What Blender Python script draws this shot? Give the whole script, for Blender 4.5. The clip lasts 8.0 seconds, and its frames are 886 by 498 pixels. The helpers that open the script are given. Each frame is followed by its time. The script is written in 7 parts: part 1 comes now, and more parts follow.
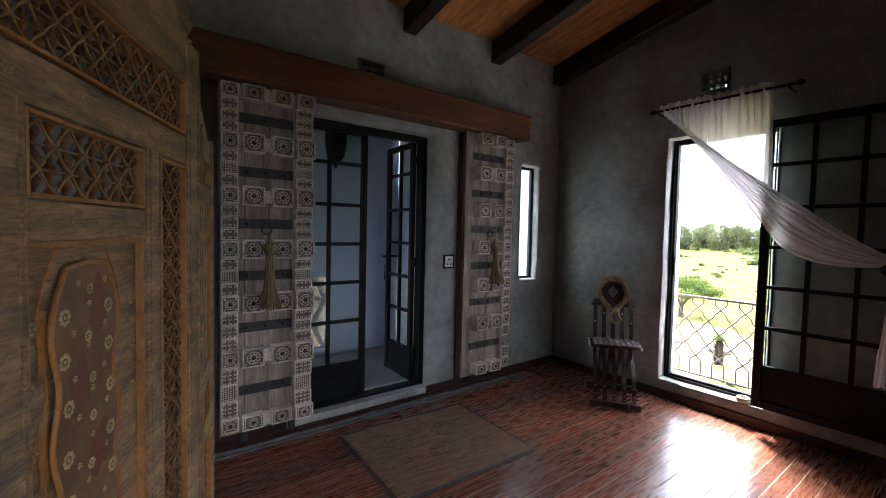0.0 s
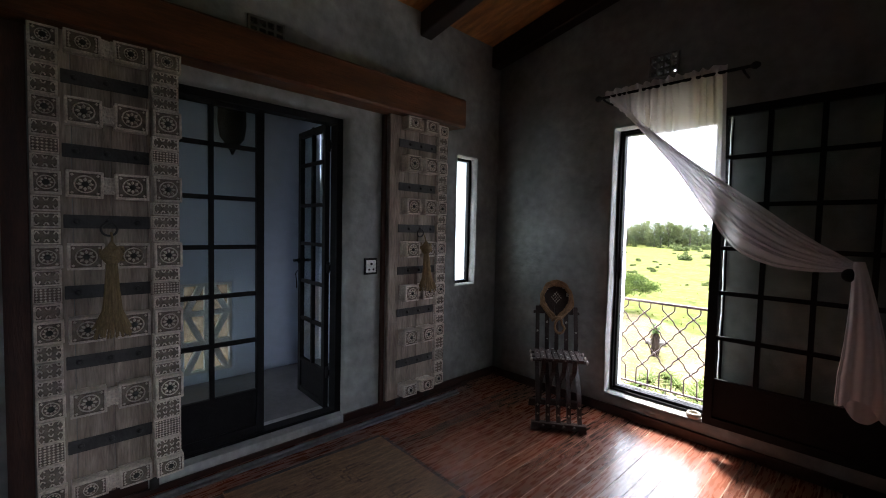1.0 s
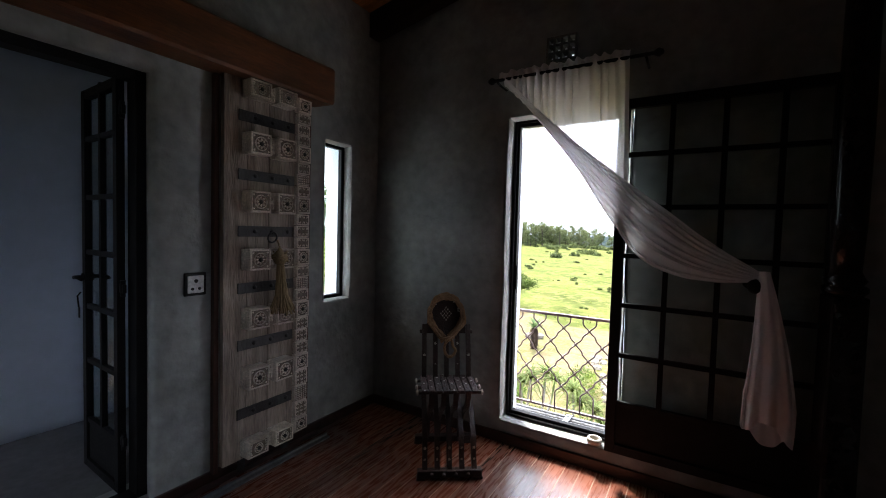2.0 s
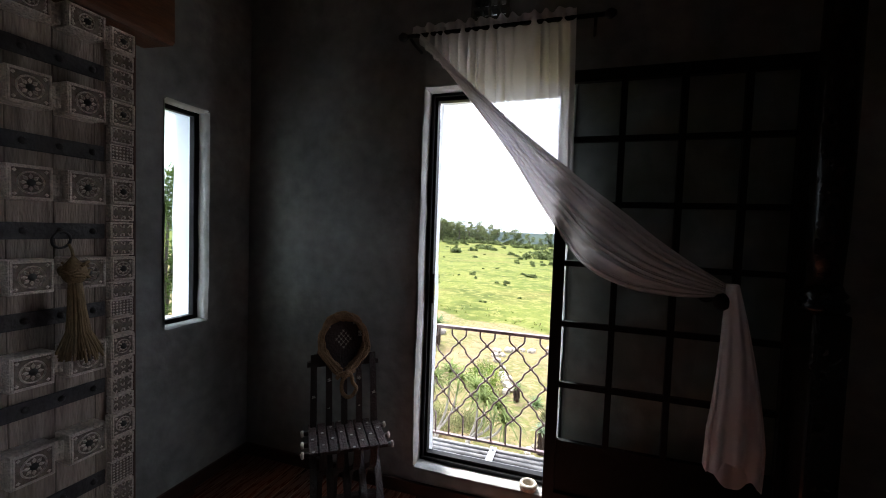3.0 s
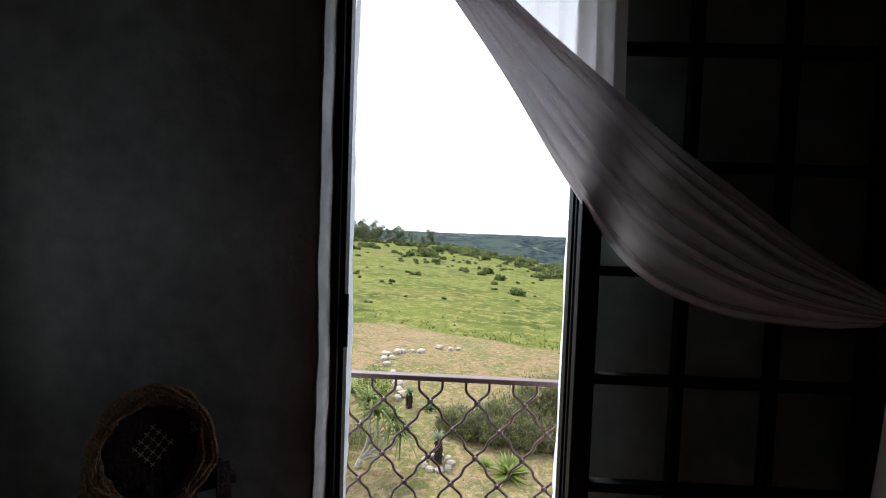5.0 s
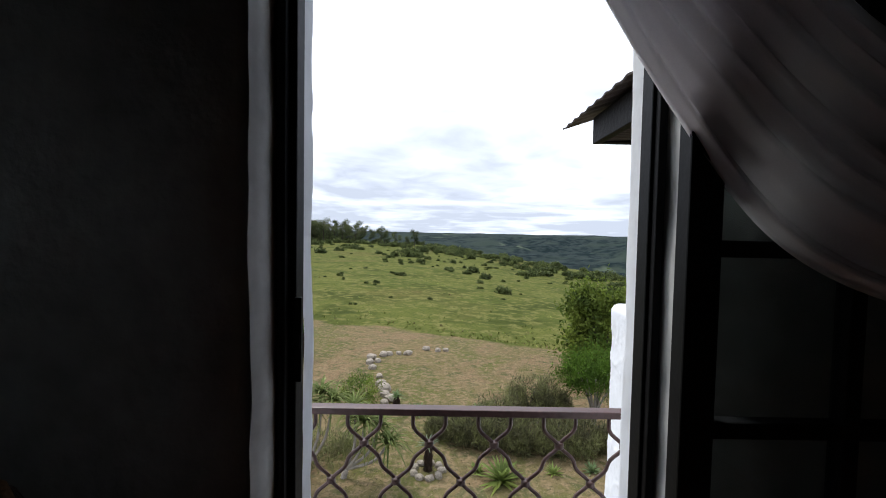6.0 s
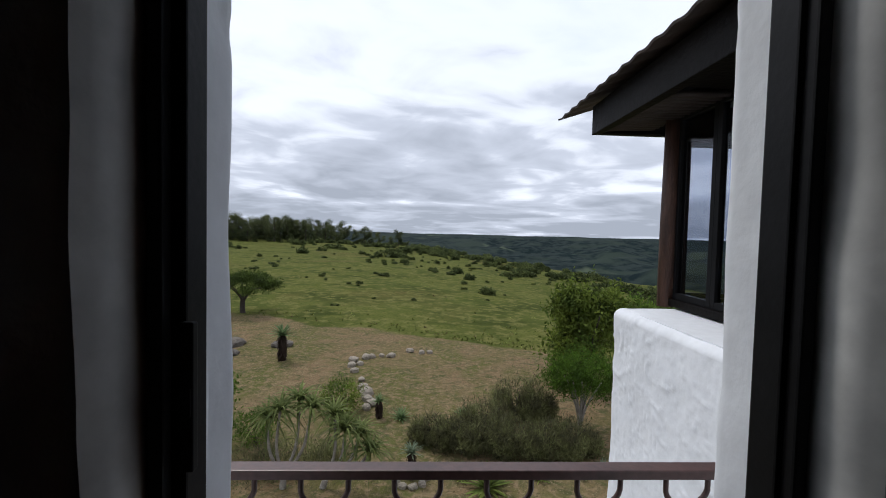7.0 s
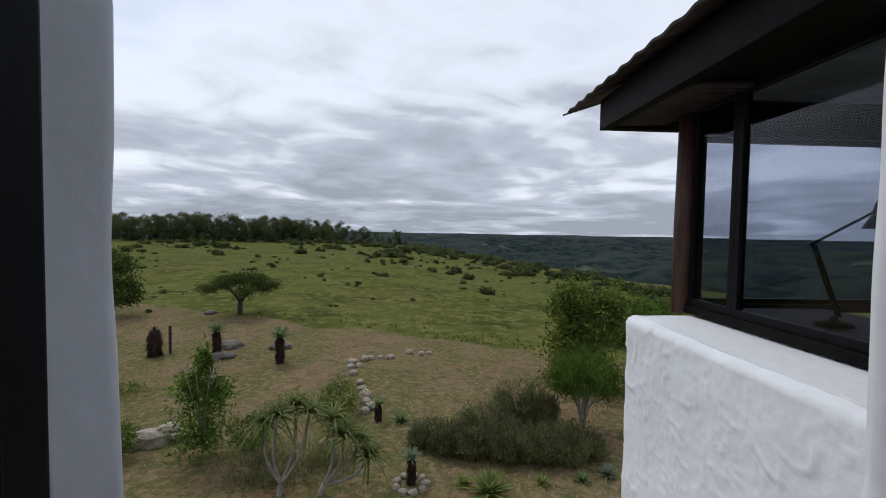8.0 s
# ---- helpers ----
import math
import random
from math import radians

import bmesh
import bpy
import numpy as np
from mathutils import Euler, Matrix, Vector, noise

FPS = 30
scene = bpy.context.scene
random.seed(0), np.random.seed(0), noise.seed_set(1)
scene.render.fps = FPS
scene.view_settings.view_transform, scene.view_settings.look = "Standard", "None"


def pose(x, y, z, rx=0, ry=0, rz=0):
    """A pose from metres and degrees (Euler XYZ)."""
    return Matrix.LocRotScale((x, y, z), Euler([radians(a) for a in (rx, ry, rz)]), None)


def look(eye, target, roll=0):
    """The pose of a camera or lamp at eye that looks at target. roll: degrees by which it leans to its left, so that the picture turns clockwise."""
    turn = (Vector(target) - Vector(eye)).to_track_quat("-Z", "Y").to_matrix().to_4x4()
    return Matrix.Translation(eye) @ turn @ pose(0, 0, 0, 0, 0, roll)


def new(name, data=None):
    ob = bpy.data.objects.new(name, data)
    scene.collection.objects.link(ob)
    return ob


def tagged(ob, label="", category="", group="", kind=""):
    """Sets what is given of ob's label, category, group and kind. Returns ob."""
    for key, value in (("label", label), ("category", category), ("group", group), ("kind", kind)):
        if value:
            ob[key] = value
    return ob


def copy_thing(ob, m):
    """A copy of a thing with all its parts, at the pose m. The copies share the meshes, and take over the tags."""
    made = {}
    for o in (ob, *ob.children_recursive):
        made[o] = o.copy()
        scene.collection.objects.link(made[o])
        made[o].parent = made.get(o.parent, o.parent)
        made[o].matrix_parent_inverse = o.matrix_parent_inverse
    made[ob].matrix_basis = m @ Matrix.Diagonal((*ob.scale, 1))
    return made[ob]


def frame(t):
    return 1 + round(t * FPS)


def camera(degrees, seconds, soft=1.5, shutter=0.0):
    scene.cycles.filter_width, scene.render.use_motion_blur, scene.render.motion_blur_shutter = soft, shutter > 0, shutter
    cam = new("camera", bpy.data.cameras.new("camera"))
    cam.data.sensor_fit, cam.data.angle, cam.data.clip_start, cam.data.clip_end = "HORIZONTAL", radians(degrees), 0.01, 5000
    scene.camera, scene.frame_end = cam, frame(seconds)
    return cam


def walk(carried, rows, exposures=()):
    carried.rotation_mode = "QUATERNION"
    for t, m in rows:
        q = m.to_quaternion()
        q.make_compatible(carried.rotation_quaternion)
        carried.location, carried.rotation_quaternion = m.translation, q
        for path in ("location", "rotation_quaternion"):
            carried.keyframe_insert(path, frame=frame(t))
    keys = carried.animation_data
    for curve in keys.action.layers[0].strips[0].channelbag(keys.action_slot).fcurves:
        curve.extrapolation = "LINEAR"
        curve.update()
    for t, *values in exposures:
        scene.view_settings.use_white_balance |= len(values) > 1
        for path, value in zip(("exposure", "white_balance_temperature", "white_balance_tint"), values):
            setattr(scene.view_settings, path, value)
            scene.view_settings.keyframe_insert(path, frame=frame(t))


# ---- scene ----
cam = camera(93.3, 8.0, soft=1.0)
PATH = [
    (0, (2.836, -3.609, 1.373), (1.236, -2.412, 1.284), 1.3),
    (0.5, (2.738, -3.37, 1.36), (1.171, -2.13, 1.278), 1.3),
    (1, (2.569, -3.141, 1.393), (1.121, -1.765, 1.296), 1.3),
    (1.5, (2.394, -2.891, 1.409), (1.111, -1.359, 1.321), 1.5),
    (2, (2.231, -2.607, 1.42), (1.189, -0.902, 1.334), 1.6),
    (2.2, (2.176, -2.481, 1.432), (1.226, -0.723, 1.343), 1.7),
    (3.3, (1.831, -1.948, 1.446), (1.344, -0.011, 1.355), 2.0),
    (3.5, (1.773, -1.86, 1.433), (1.373, 0.098, 1.346), 1.9),
    (4, (1.699, -1.595, 1.414), (1.437, 0.386, 1.331), 1.9),
    (4.5, (1.615, -1.406, 1.406), (1.456, 0.586, 1.324), 2.0),
    (4.7, (1.567, -1.312, 1.411), (1.449, 0.683, 1.327), 2.1),
    (5.8, (1.442, -0.784, 1.324), (1.44, 1.215, 1.24), 1.3),
    (6, (1.45, -0.714, 1.328), (1.456, 1.284, 1.245), 1.1),
    (6.5, (1.446, -0.541, 1.322), (1.503, 1.457, 1.239), 1.0),
    (7, (1.43, -0.38, 1.3), (1.513, 1.616, 1.222), 1.4),
    (7.5, (1.423, -0.272, 1.322), (1.513, 1.725, 1.243), 1.1),
    (8, (1.432, -0.177, 1.325), (1.521, 1.819, 1.244), 1.0),
]

EXPO = [(0.0, 4.15), (0.5, 3.85), (1.0, 3.55), (1.5, 3.3), (2.0, 3.1), (3.5, 2.66), (4.5, 2.28), (5.8, 0.9), (6.5, 0.42), (7.0, 0.02), (8.0, -0.24)]
walk(cam, [(t, look(eye, target, roll)) for t, eye, target, roll in PATH], EXPO)

# ---- world and light ----
SUN_EL, SUN_AZ = radians(56), radians(-38)


def make_world():
    w = bpy.data.worlds.new("world")
    scene.world = w
    w.use_nodes = True
    nt = w.node_tree
    nt.nodes.clear()
    N, L = nt.nodes.new, nt.links.new
    out, bg = N("ShaderNodeOutputWorld"), N("ShaderNodeBackground")
    sky = N("ShaderNodeTexSky")
    sky.sky_type = "NISHITA"
    sky.sun_disc = False
    sky.sun_elevation, sky.sun_rotation = SUN_EL, SUN_AZ
    tc, sep = N("ShaderNodeTexCoord"), N("ShaderNodeSeparateXYZ")
    L(tc.outputs["Generated"], sep.inputs[0])
    # cloud deck: direction laid on a high plane
    up = N("ShaderNodeMath"); up.operation = "MAXIMUM"; up.inputs[1].default_value = 0.0
    L(sep.outputs["Z"], up.inputs[0])
    add = N("ShaderNodeMath"); add.operation = "ADD"; add.inputs[1].default_value = 0.10
    L(up.outputs[0], add.inputs[0])
    dx, dy = N("ShaderNodeMath"), N("ShaderNodeMath")
    for d, s in ((dx, "X"), (dy, "Y")):
        d.operation = "DIVIDE"
        L(sep.outputs[s], d.inputs[0]); L(add.outputs[0], d.inputs[1])
    comb = N("ShaderNodeCombineXYZ")
    L(dx.outputs[0], comb.inputs[0]); L(dy.outputs[0], comb.inputs[1])
    big, small = N("ShaderNodeTexNoise"), N("ShaderNodeTexNoise")
    for n, sc, det, dis in ((big, 0.40, 4, 0.6), (small, 1.5, 7, 0.5)):
        n.inputs["Scale"].default_value = sc; n.inputs["Detail"].default_value = det
        n.inputs["Roughness"].default_value = 0.53; n.inputs["Distortion"].default_value = dis
        L(comb.outputs[0], n.inputs["Vector"])
    cov = N("ShaderNodeMapRange")
    cov.inputs[1].default_value, cov.inputs[2].default_value = 0.30, 0.52
    mixn = N("ShaderNodeMix"); mixn.inputs[0].default_value = 0.28
    L(big.outputs["Fac"], mixn.inputs[2]); L(small.outputs["Fac"], mixn.inputs[3])
    # the deck is seen through a longer path near the horizon
    low, thick = N("ShaderNodeMapRange"), N("ShaderNodeMath")
    low.inputs[1].default_value, low.inputs[2].default_value, low.inputs[3].default_value, low.inputs[4].default_value = 0.0, 0.42, 0.14, -0.04
    L(up.outputs[0], low.inputs[0])
    thick.operation = "ADD"
    L(mixn.outputs[0], thick.inputs[0]); L(low.outputs[0], thick.inputs[1])
    L(thick.outputs[0], cov.inputs[0])
    # brightness of the cloud: bright where thin, grey beneath thick parts
    ramp = N("ShaderNodeValToRGB")
    e = ramp.color_ramp.elements
    e[0].position, e[0].color = 0.36, (13.0, 13.5, 14.6, 1)
    e[1].position, e[1].color = 0.66, (3.5, 3.9, 4.7, 1)
    m = e.new(0.47); m.color = (9.5, 10.05, 11.2, 1)
    m = e.new(0.55); m.color = (5.4, 5.9, 7.0, 1)
    L(thick.outputs[0], ramp.inputs[0])
    mix = N("ShaderNodeMix"); mix.data_type = "RGBA"
    L(cov.outputs[0], mix.inputs[0]); L(sky.outputs[0], mix.inputs[6]); L(ramp.outputs[0], mix.inputs[7])
    L(mix.outputs[2], bg.inputs["Color"])
    bg.inputs["Strength"].default_value = 0.117
    L(bg.outputs[0], out.inputs[0])


make_world()
sun = new("sun", bpy.data.lights.new("sun", "SUN"))
sun.data.energy, sun.data.angle, sun.data.color = 1.5, radians(10), (1.0, 0.98, 0.95)
sun.matrix_world = look((0, 0, 30), (-math.sin(SUN_AZ) * math.cos(SUN_EL), -math.cos(SUN_AZ) * math.cos(SUN_EL), 30 - math.sin(SUN_EL)))


# ---- materials ----
def material(name, base, rough=0.6, var=0.25, scale=6.0, bump=0.15, bump_scale=40.0, metal=0.0, dark=None, stretch=(1, 1, 1), spec=0.5, island=0.0, objvar=0.0, fine=0.5, mask=(0.35, 0.65), detail=6):
    """Base colour varied by two noises, a fine relief, and piece by piece differences."""
    m = bpy.data.materials.new(name)
    m.use_nodes = True
    nt = m.node_tree
    N, L = nt.nodes.new, nt.links.new
    b = nt.nodes["Principled BSDF"]
    b.inputs["Metallic"].default_value = metal
    b.inputs["Specular IOR Level"].default_value = spec
    tc, mp = N("ShaderNodeTexCoord"), N("ShaderNodeMapping")
    mp.inputs["Scale"].default_value = stretch
    L(tc.outputs["Object"], mp.inputs[0])
    n1, n2, n3 = N("ShaderNodeTexNoise"), N("ShaderNodeTexNoise"), N("ShaderNodeTexNoise")
    for n, s in ((n1, scale), (n2, scale * 7), (n3, bump_scale)):
        n.inputs["Scale"].default_value = s
        n.inputs["Detail"].default_value = detail
        L(mp.outputs[0], n.inputs["Vector"])
    dark = dark or tuple(c * (1 - var) for c in base)
    mr = N("ShaderNodeMapRange")
    mr.inputs[1].default_value, mr.inputs[2].default_value = mask
    L(n1.outputs["Fac"], mr.inputs[0])
    mix = N("ShaderNodeMix"); mix.data_type = "RGBA"
    mix.inputs[6].default_value, mix.inputs[7].default_value = (*dark, 1), (*base, 1)
    L(mr.outputs[0], mix.inputs[0])
    hsv = N("ShaderNodeHueSaturation")
    L(mix.outputs[2], hsv.inputs["Color"])
    val = N("ShaderNodeMapRange")
    val.inputs[3].default_value, val.inputs[4].default_value = 1 - fine * 0.45, 1 + fine * 0.45
    val.inputs[1].default_value, val.inputs[2].default_value = 0.3, 0.7
    L(n2.outputs["Fac"], val.inputs[0])
    last = val.outputs[0]
    for amount, node, key in ((island, "ShaderNodeNewGeometry", "Random Per Island"), (objvar, "ShaderNodeObjectInfo", "Random")):
        if amount:
            r = N(node)
            q = N("ShaderNodeMapRange")
            q.inputs[3].default_value, q.inputs[4].default_value = 1 - amount, 1 + amount
            L(r.outputs[key], q.inputs[0])
            mu = N("ShaderNodeMath"); mu.operation = "MULTIPLY"
            L(last, mu.inputs[0]); L(q.outputs[0], mu.inputs[1])
            last = mu.outputs[0]
    L(last, hsv.inputs["Value"])
    L(hsv.outputs[0], b.inputs["Base Color"])
    rr = N("ShaderNodeMapRange")
    rr.inputs[3].default_value, rr.inputs[4].default_value = max(0.03, rough - 0.1), min(1, rough + 0.12)
    L(n2.outputs["Fac"], rr.inputs[0])
    L(rr.outputs[0], b.inputs["Roughness"])
    if bump:
        bu = N("ShaderNodeBump")
        bu.inputs["Strength"].default_value = min(1, bump * 2)
        bu.inputs["Distance"].default_value = bump * 0.03
        L(n3.outputs["Fac"], bu.inputs["Height"])
        L(bu.outputs[0], b.inputs["Normal"])
    return m


def glass(name, tint=(0.92, 0.96, 0.95), rough=0.0):
    m = bpy.data.materials.new(name)
    m.use_nodes = True
    nt = m.node_tree
    N, L = nt.nodes.new, nt.links.new
    nt.nodes.clear()
    out, tr, gl, mx, fr = N("ShaderNodeOutputMaterial"), N("ShaderNodeBsdfTransparent"), N("ShaderNodeBsdfGlossy"), N("ShaderNodeMixShader"), N("ShaderNodeLayerWeight")
    tr.inputs[0].default_value = (*tint, 1)
    gl.inputs["Roughness"].default_value = rough
    fr.inputs["Blend"].default_value = 0.5
    po, mu = N("ShaderNodeMath"), N("ShaderNodeMath")
    po.operation, mu.operation = "POWER", "MULTIPLY_ADD"
    po.inputs[1].default_value, mu.inputs[1].default_value, mu.inputs[2].default_value = 4.5, 0.9, 0.035
    L(fr.outputs["Facing"], po.inputs[0]); L(po.outputs[0], mu.inputs[0]); L(mu.outputs[0], mx.inputs[0]); L(tr.outputs[0], mx.inputs[1]); L(gl.outputs[0], mx.inputs[2])
    L(mx.outputs[0], out.inputs[0])
    return m


M_PLASTER = material("grey_plaster", (0.315, 0.335, 0.325), 0.72, 0.42, 1.9, 0.5, 9.0, fine=0.4)
M_REVEAL = material("pale_plaster", (0.60, 0.60, 0.58), 0.7, 0.3, 3.0, 0.16, 14.0, fine=0.3)
M_WHITE = material("whitewash", (0.80, 0.825, 0.86), 0.8, 0.06, 5, 0.27, 12.0, fine=0.07)
M_WHITEROUGH = material("trowelled_whitewash", (0.81, 0.83, 0.865), 0.8, 0.05, 2.5, 0.28, 11.0, fine=0.08)
M_HALL = material("hall_paint", (0.45, 0.505, 0.60), 0.7, 0.08, 1.5, 0.1, 20.0, fine=0.1)
M_STEEL = material("black_steel", (0.010, 0.010, 0.011), 0.55, 0.3, 12, 0.08, 80, spec=0.12)
M_BEAM = material("beam_wood", (0.17, 0.062, 0.022), 0.5, 0.55, 2.2, 0.25, 18, stretch=(7, 1, 7))
M_RAFTER = material("dark_rafter", (0.022, 0.014, 0.011), 0.55, 0.4, 3, 0.15, 20, stretch=(1, 6, 6))
M_PINE = material("pine_board", (0.52, 0.215, 0.068), 0.45, 0.45, 2.4, 0.1, 25, stretch=(1, 9, 9), island=0.22)
M_FLOOR = material("red_brown_board", (0.175, 0.050, 0.024), 0.27, 0.32, 1.3, 0.03, 9, stretch=(8, 0.8, 8), objvar=0.36, spec=0.75, fine=0.16, mask=(0.3, 0.7), detail=2)
M_JOINT = material("floor_joint", (0.46, 0.34, 0.26), 0.6, 0.3, 8, 0.0)
M_SKIRT = material("skirting_wood", (0.045, 0.016, 0.011), 0.4, 0.4, 4, 0.1, 30)
M_GLASS = glass("clear_glass")
M_DARKGLASS = glass("bay_glass", (0.80, 0.82, 0.86))
M_RAIL = material("brown_paint_steel", (0.10, 0.055, 0.05), 0.4, 0.3, 10, 0.1, 60)
M_DARKWOOD = material("dark_stained_wood", (0.008, 0.006, 0.0052), 0.55, 0.6, 5, 0.3, 30, spec=0.10)
M_LATH = material("brown_lath", (0.034, 0.023, 0.018), 0.7, 0.4, 5, 0.2, 30)


# ---- mesh helpers ----
def box(bm, x0, x1, y0, y1, z0, z1, bev=0.0):
    vs = [bm.verts.new((x, y, z)) for x in (x0, x1) for y in (y0, y1) for z in (z0, z1)]
    fs = [bm.faces.new([vs[i] for i in q]) for q in ((0, 1, 3, 2), (4, 6, 7, 5), (0, 4, 5, 1), (2, 3, 7, 6), (0, 2, 6, 4), (1, 5, 7, 3))]
    if bev:
        es = list({e for f in fs for e in f.edges})
        bmesh.ops.bevel(bm, geom=es, offset=bev, segments=2, affect="EDGES", profile=0.6)
    return bm


def tube(bm, pts, r, n=8, caps=True):
    """A round bar along points; r may be one radius or one for each point."""
    pts = [Vector(p) for p in pts]
    rs = r if isinstance(r, (list, tuple)) else [r] * len(pts)
    rings = []
    ref = Vector((0, 0, 1))
    for i, p in enumerate(pts):
        d = (pts[min(i + 1, len(pts) - 1)] - pts[max(i - 1, 0)]).normalized()
        a = ref - d * ref.dot(d)
        if a.length < 0.05:
            a = Vector((1, 0, 0)) - d * d.x
        a.normalize()
        ref = a
        b = d.cross(a)
        rings.append([bm.verts.new(p + (a * math.cos(k * math.tau / n) + b * math.sin(k * math.tau / n)) * rs[i]) for k in range(n)])
    for q, s in zip(rings, rings[1:]):
        for k in range(n):
            f = bm.faces.new((q[k], q[(k + 1) % n], s[(k + 1) % n], s[k]))
            f.smooth = True
    if caps:
        bm.faces.new(rings[0][::-1])
        bm.faces.new(rings[-1])
    return bm


def lathe(bm, prof, n=16, centre=(0, 0, 0), axis="z"):
    """Turned shape from (radius, height) pairs."""
    rings = []
    for r, h in prof:
        ring = []
        for k in range(n):
            a = k * math.tau / n
            p = (r * math.cos(a), r * math.sin(a), h)
            if axis == "x":
                p = (h, r * math.cos(a), r * math.sin(a))
            elif axis == "y":
                p = (r * math.sin(a), h, r * math.cos(a))
            ring.append(bm.verts.new(Vector(p) + Vector(centre)))
        rings.append(ring)
    for q, s in zip(rings, rings[1:]):
        for k in range(n):
            f = bm.faces.new((q[k], q[(k + 1) % n], s[(k + 1) % n], s[k]))
            f.smooth = True
    bm.faces.new(rings[0][::-1])
    bm.faces.new(rings[-1])
    return bm


def mesh_of(name, bm, mat):
    me = bpy.data.meshes.new(name)
    bmesh.ops.recalc_face_normals(bm, faces=bm.faces)
    bm.to_mesh(me)
    bm.free()
    me.materials.append(mat)
    return me


def thing(name, bm, mat, label="", category="", kind="", group="", at=None):
    ob = new(name, mesh_of(name, bm, mat))
    if at is not None:
        ob.matrix_world = at
    return tagged(ob, label, category, group, kind)


def root(name, label, category, at=None, group="", kind=""):
    ob = new(name)
    ob.empty_display_size = 0.1
    if at is not None:
        ob.matrix_world = at
    return tagged(ob, label, category, group, kind)


def part(name, bm, mat, parent, label=""):
    ob = new(name, mesh_of(name, bm, mat))
    ob.parent = parent
    return tagged(ob, label)


def piece(name, me, parent, m, label=""):
    """One of many alike pieces on shared mesh data."""
    ob = new(name, me)
    ob.parent = parent
    ob.matrix_basis = m
    return tagged(ob, label)


B = bmesh.new


def rough_wall(bm, origin, u, v, w, thick, openings, step=0.12, amp=0.006, soft=0.025):
    """A plastered wall w[0] x w[1] along u and v with a gentle uneven face; openings (u0, u1, v0, v1) go through its thickness with rounded arrises."""
    o, u, v = Vector(origin), Vector(u), Vector(v)
    n = u.cross(v).normalized()
    w = (round(w[0], 4), round(w[1], 4))
    openings = [tuple(round(q, 4) for q in op) for op in openings]
    us, vs = {0.0, w[0]}, {0.0, w[1]}
    for a0, a1, b0, b1 in openings:
        a0, a1, b0, b1 = (round(q, 4) for q in (a0, a1, b0, b1))
        for d in (-soft, 0.0):
            us |= {a0 + d, a1 - d}
            vs |= {b0 + d, b1 - d}

    def fill(s):
        s = sorted(s)
        r = [s[0]]
        for x in s[1:]:
            k = max(1, int(round((x - r[-1]) / step)))
            a = r[-1]
            r += [a + (x - a) * (i + 1) / k for i in range(k)]
        return [round(q, 4) for q in r]
    us, vs = fill({round(q, 4) for q in us}), fill({round(q, 4) for q in vs})

    def inside(a, b):
        return any(a0 < a < a1 and b0 < b < b1 for a0, a1, b0, b1 in openings)
    cache = {}

    def vert(a, b, side):
        key = (round(a, 5), round(b, 5), side)
        if key not in cache:
            p = o + u * a + v * b
            edge = any(a0 - 1e-4 <= a <= a1 + 1e-4 and b0 - 1e-4 <= b <= b1 + 1e-4 for a0, a1, b0, b1 in openings)
            wob = noise.noise(p * 1.7 + Vector((side * 9, 0, 0))) * amp + noise.noise(p * 6) * amp * 0.4
            p = p - n * (thick if side else 0) + n * (wob - (soft * 0.7 if edge else 0)) * (-1 if side else 1)
            if edge:
                p = p + (u * noise.noise(p * 3.1) + v * noise.noise(p * 3.3 + Vector((5, 1, 2)))) * amp
            cache[key] = bm.verts.new(p)
        return cache[key]
    for side in (0, 1):
        for a, a2 in zip(us, us[1:]):
            for b, b2 in zip(vs, vs[1:]):
                if not inside((a + a2) / 2, (b + b2) / 2):
                    f = bm.faces.new([vert(*q, side) for q in ((a, b), (a2, b), (a2, b2), (a, b2))])
                    f.smooth = True
    for s in [(0.0, w[0], 0.0, w[1])] + list(openings):
        ring = [(a, s[2]) for a in us if s[0] <= a <= s[1]] + [(s[1], b) for b in vs if s[2] < b <= s[3]]
        ring += [(a, s[3]) for a in reversed(us) if s[0] <= a < s[1]] + [(s[0], b) for b in reversed(vs) if s[2] < b < s[3]]
        for p, q in zip(ring, ring[1:] + ring[:1]):
            f = bm.faces.new((vert(*p, 0), vert(*q, 0), vert(*q, 1), vert(*p, 1)))
            f.smooth = True
    return bm


# ---- room shell ----
RX, RY = 5.6, -6.2          # far sides of the room, behind the camera
DOOR = (-2.80, -1.62, 0.06, 2.14)
SLIT = (-0.545, -0.298, 0.90, 2.03)
WIN = (1.125, 1.885, 0.15, 2.18)
REAR = (-4.4, -3.2, 0.75, 2.2)


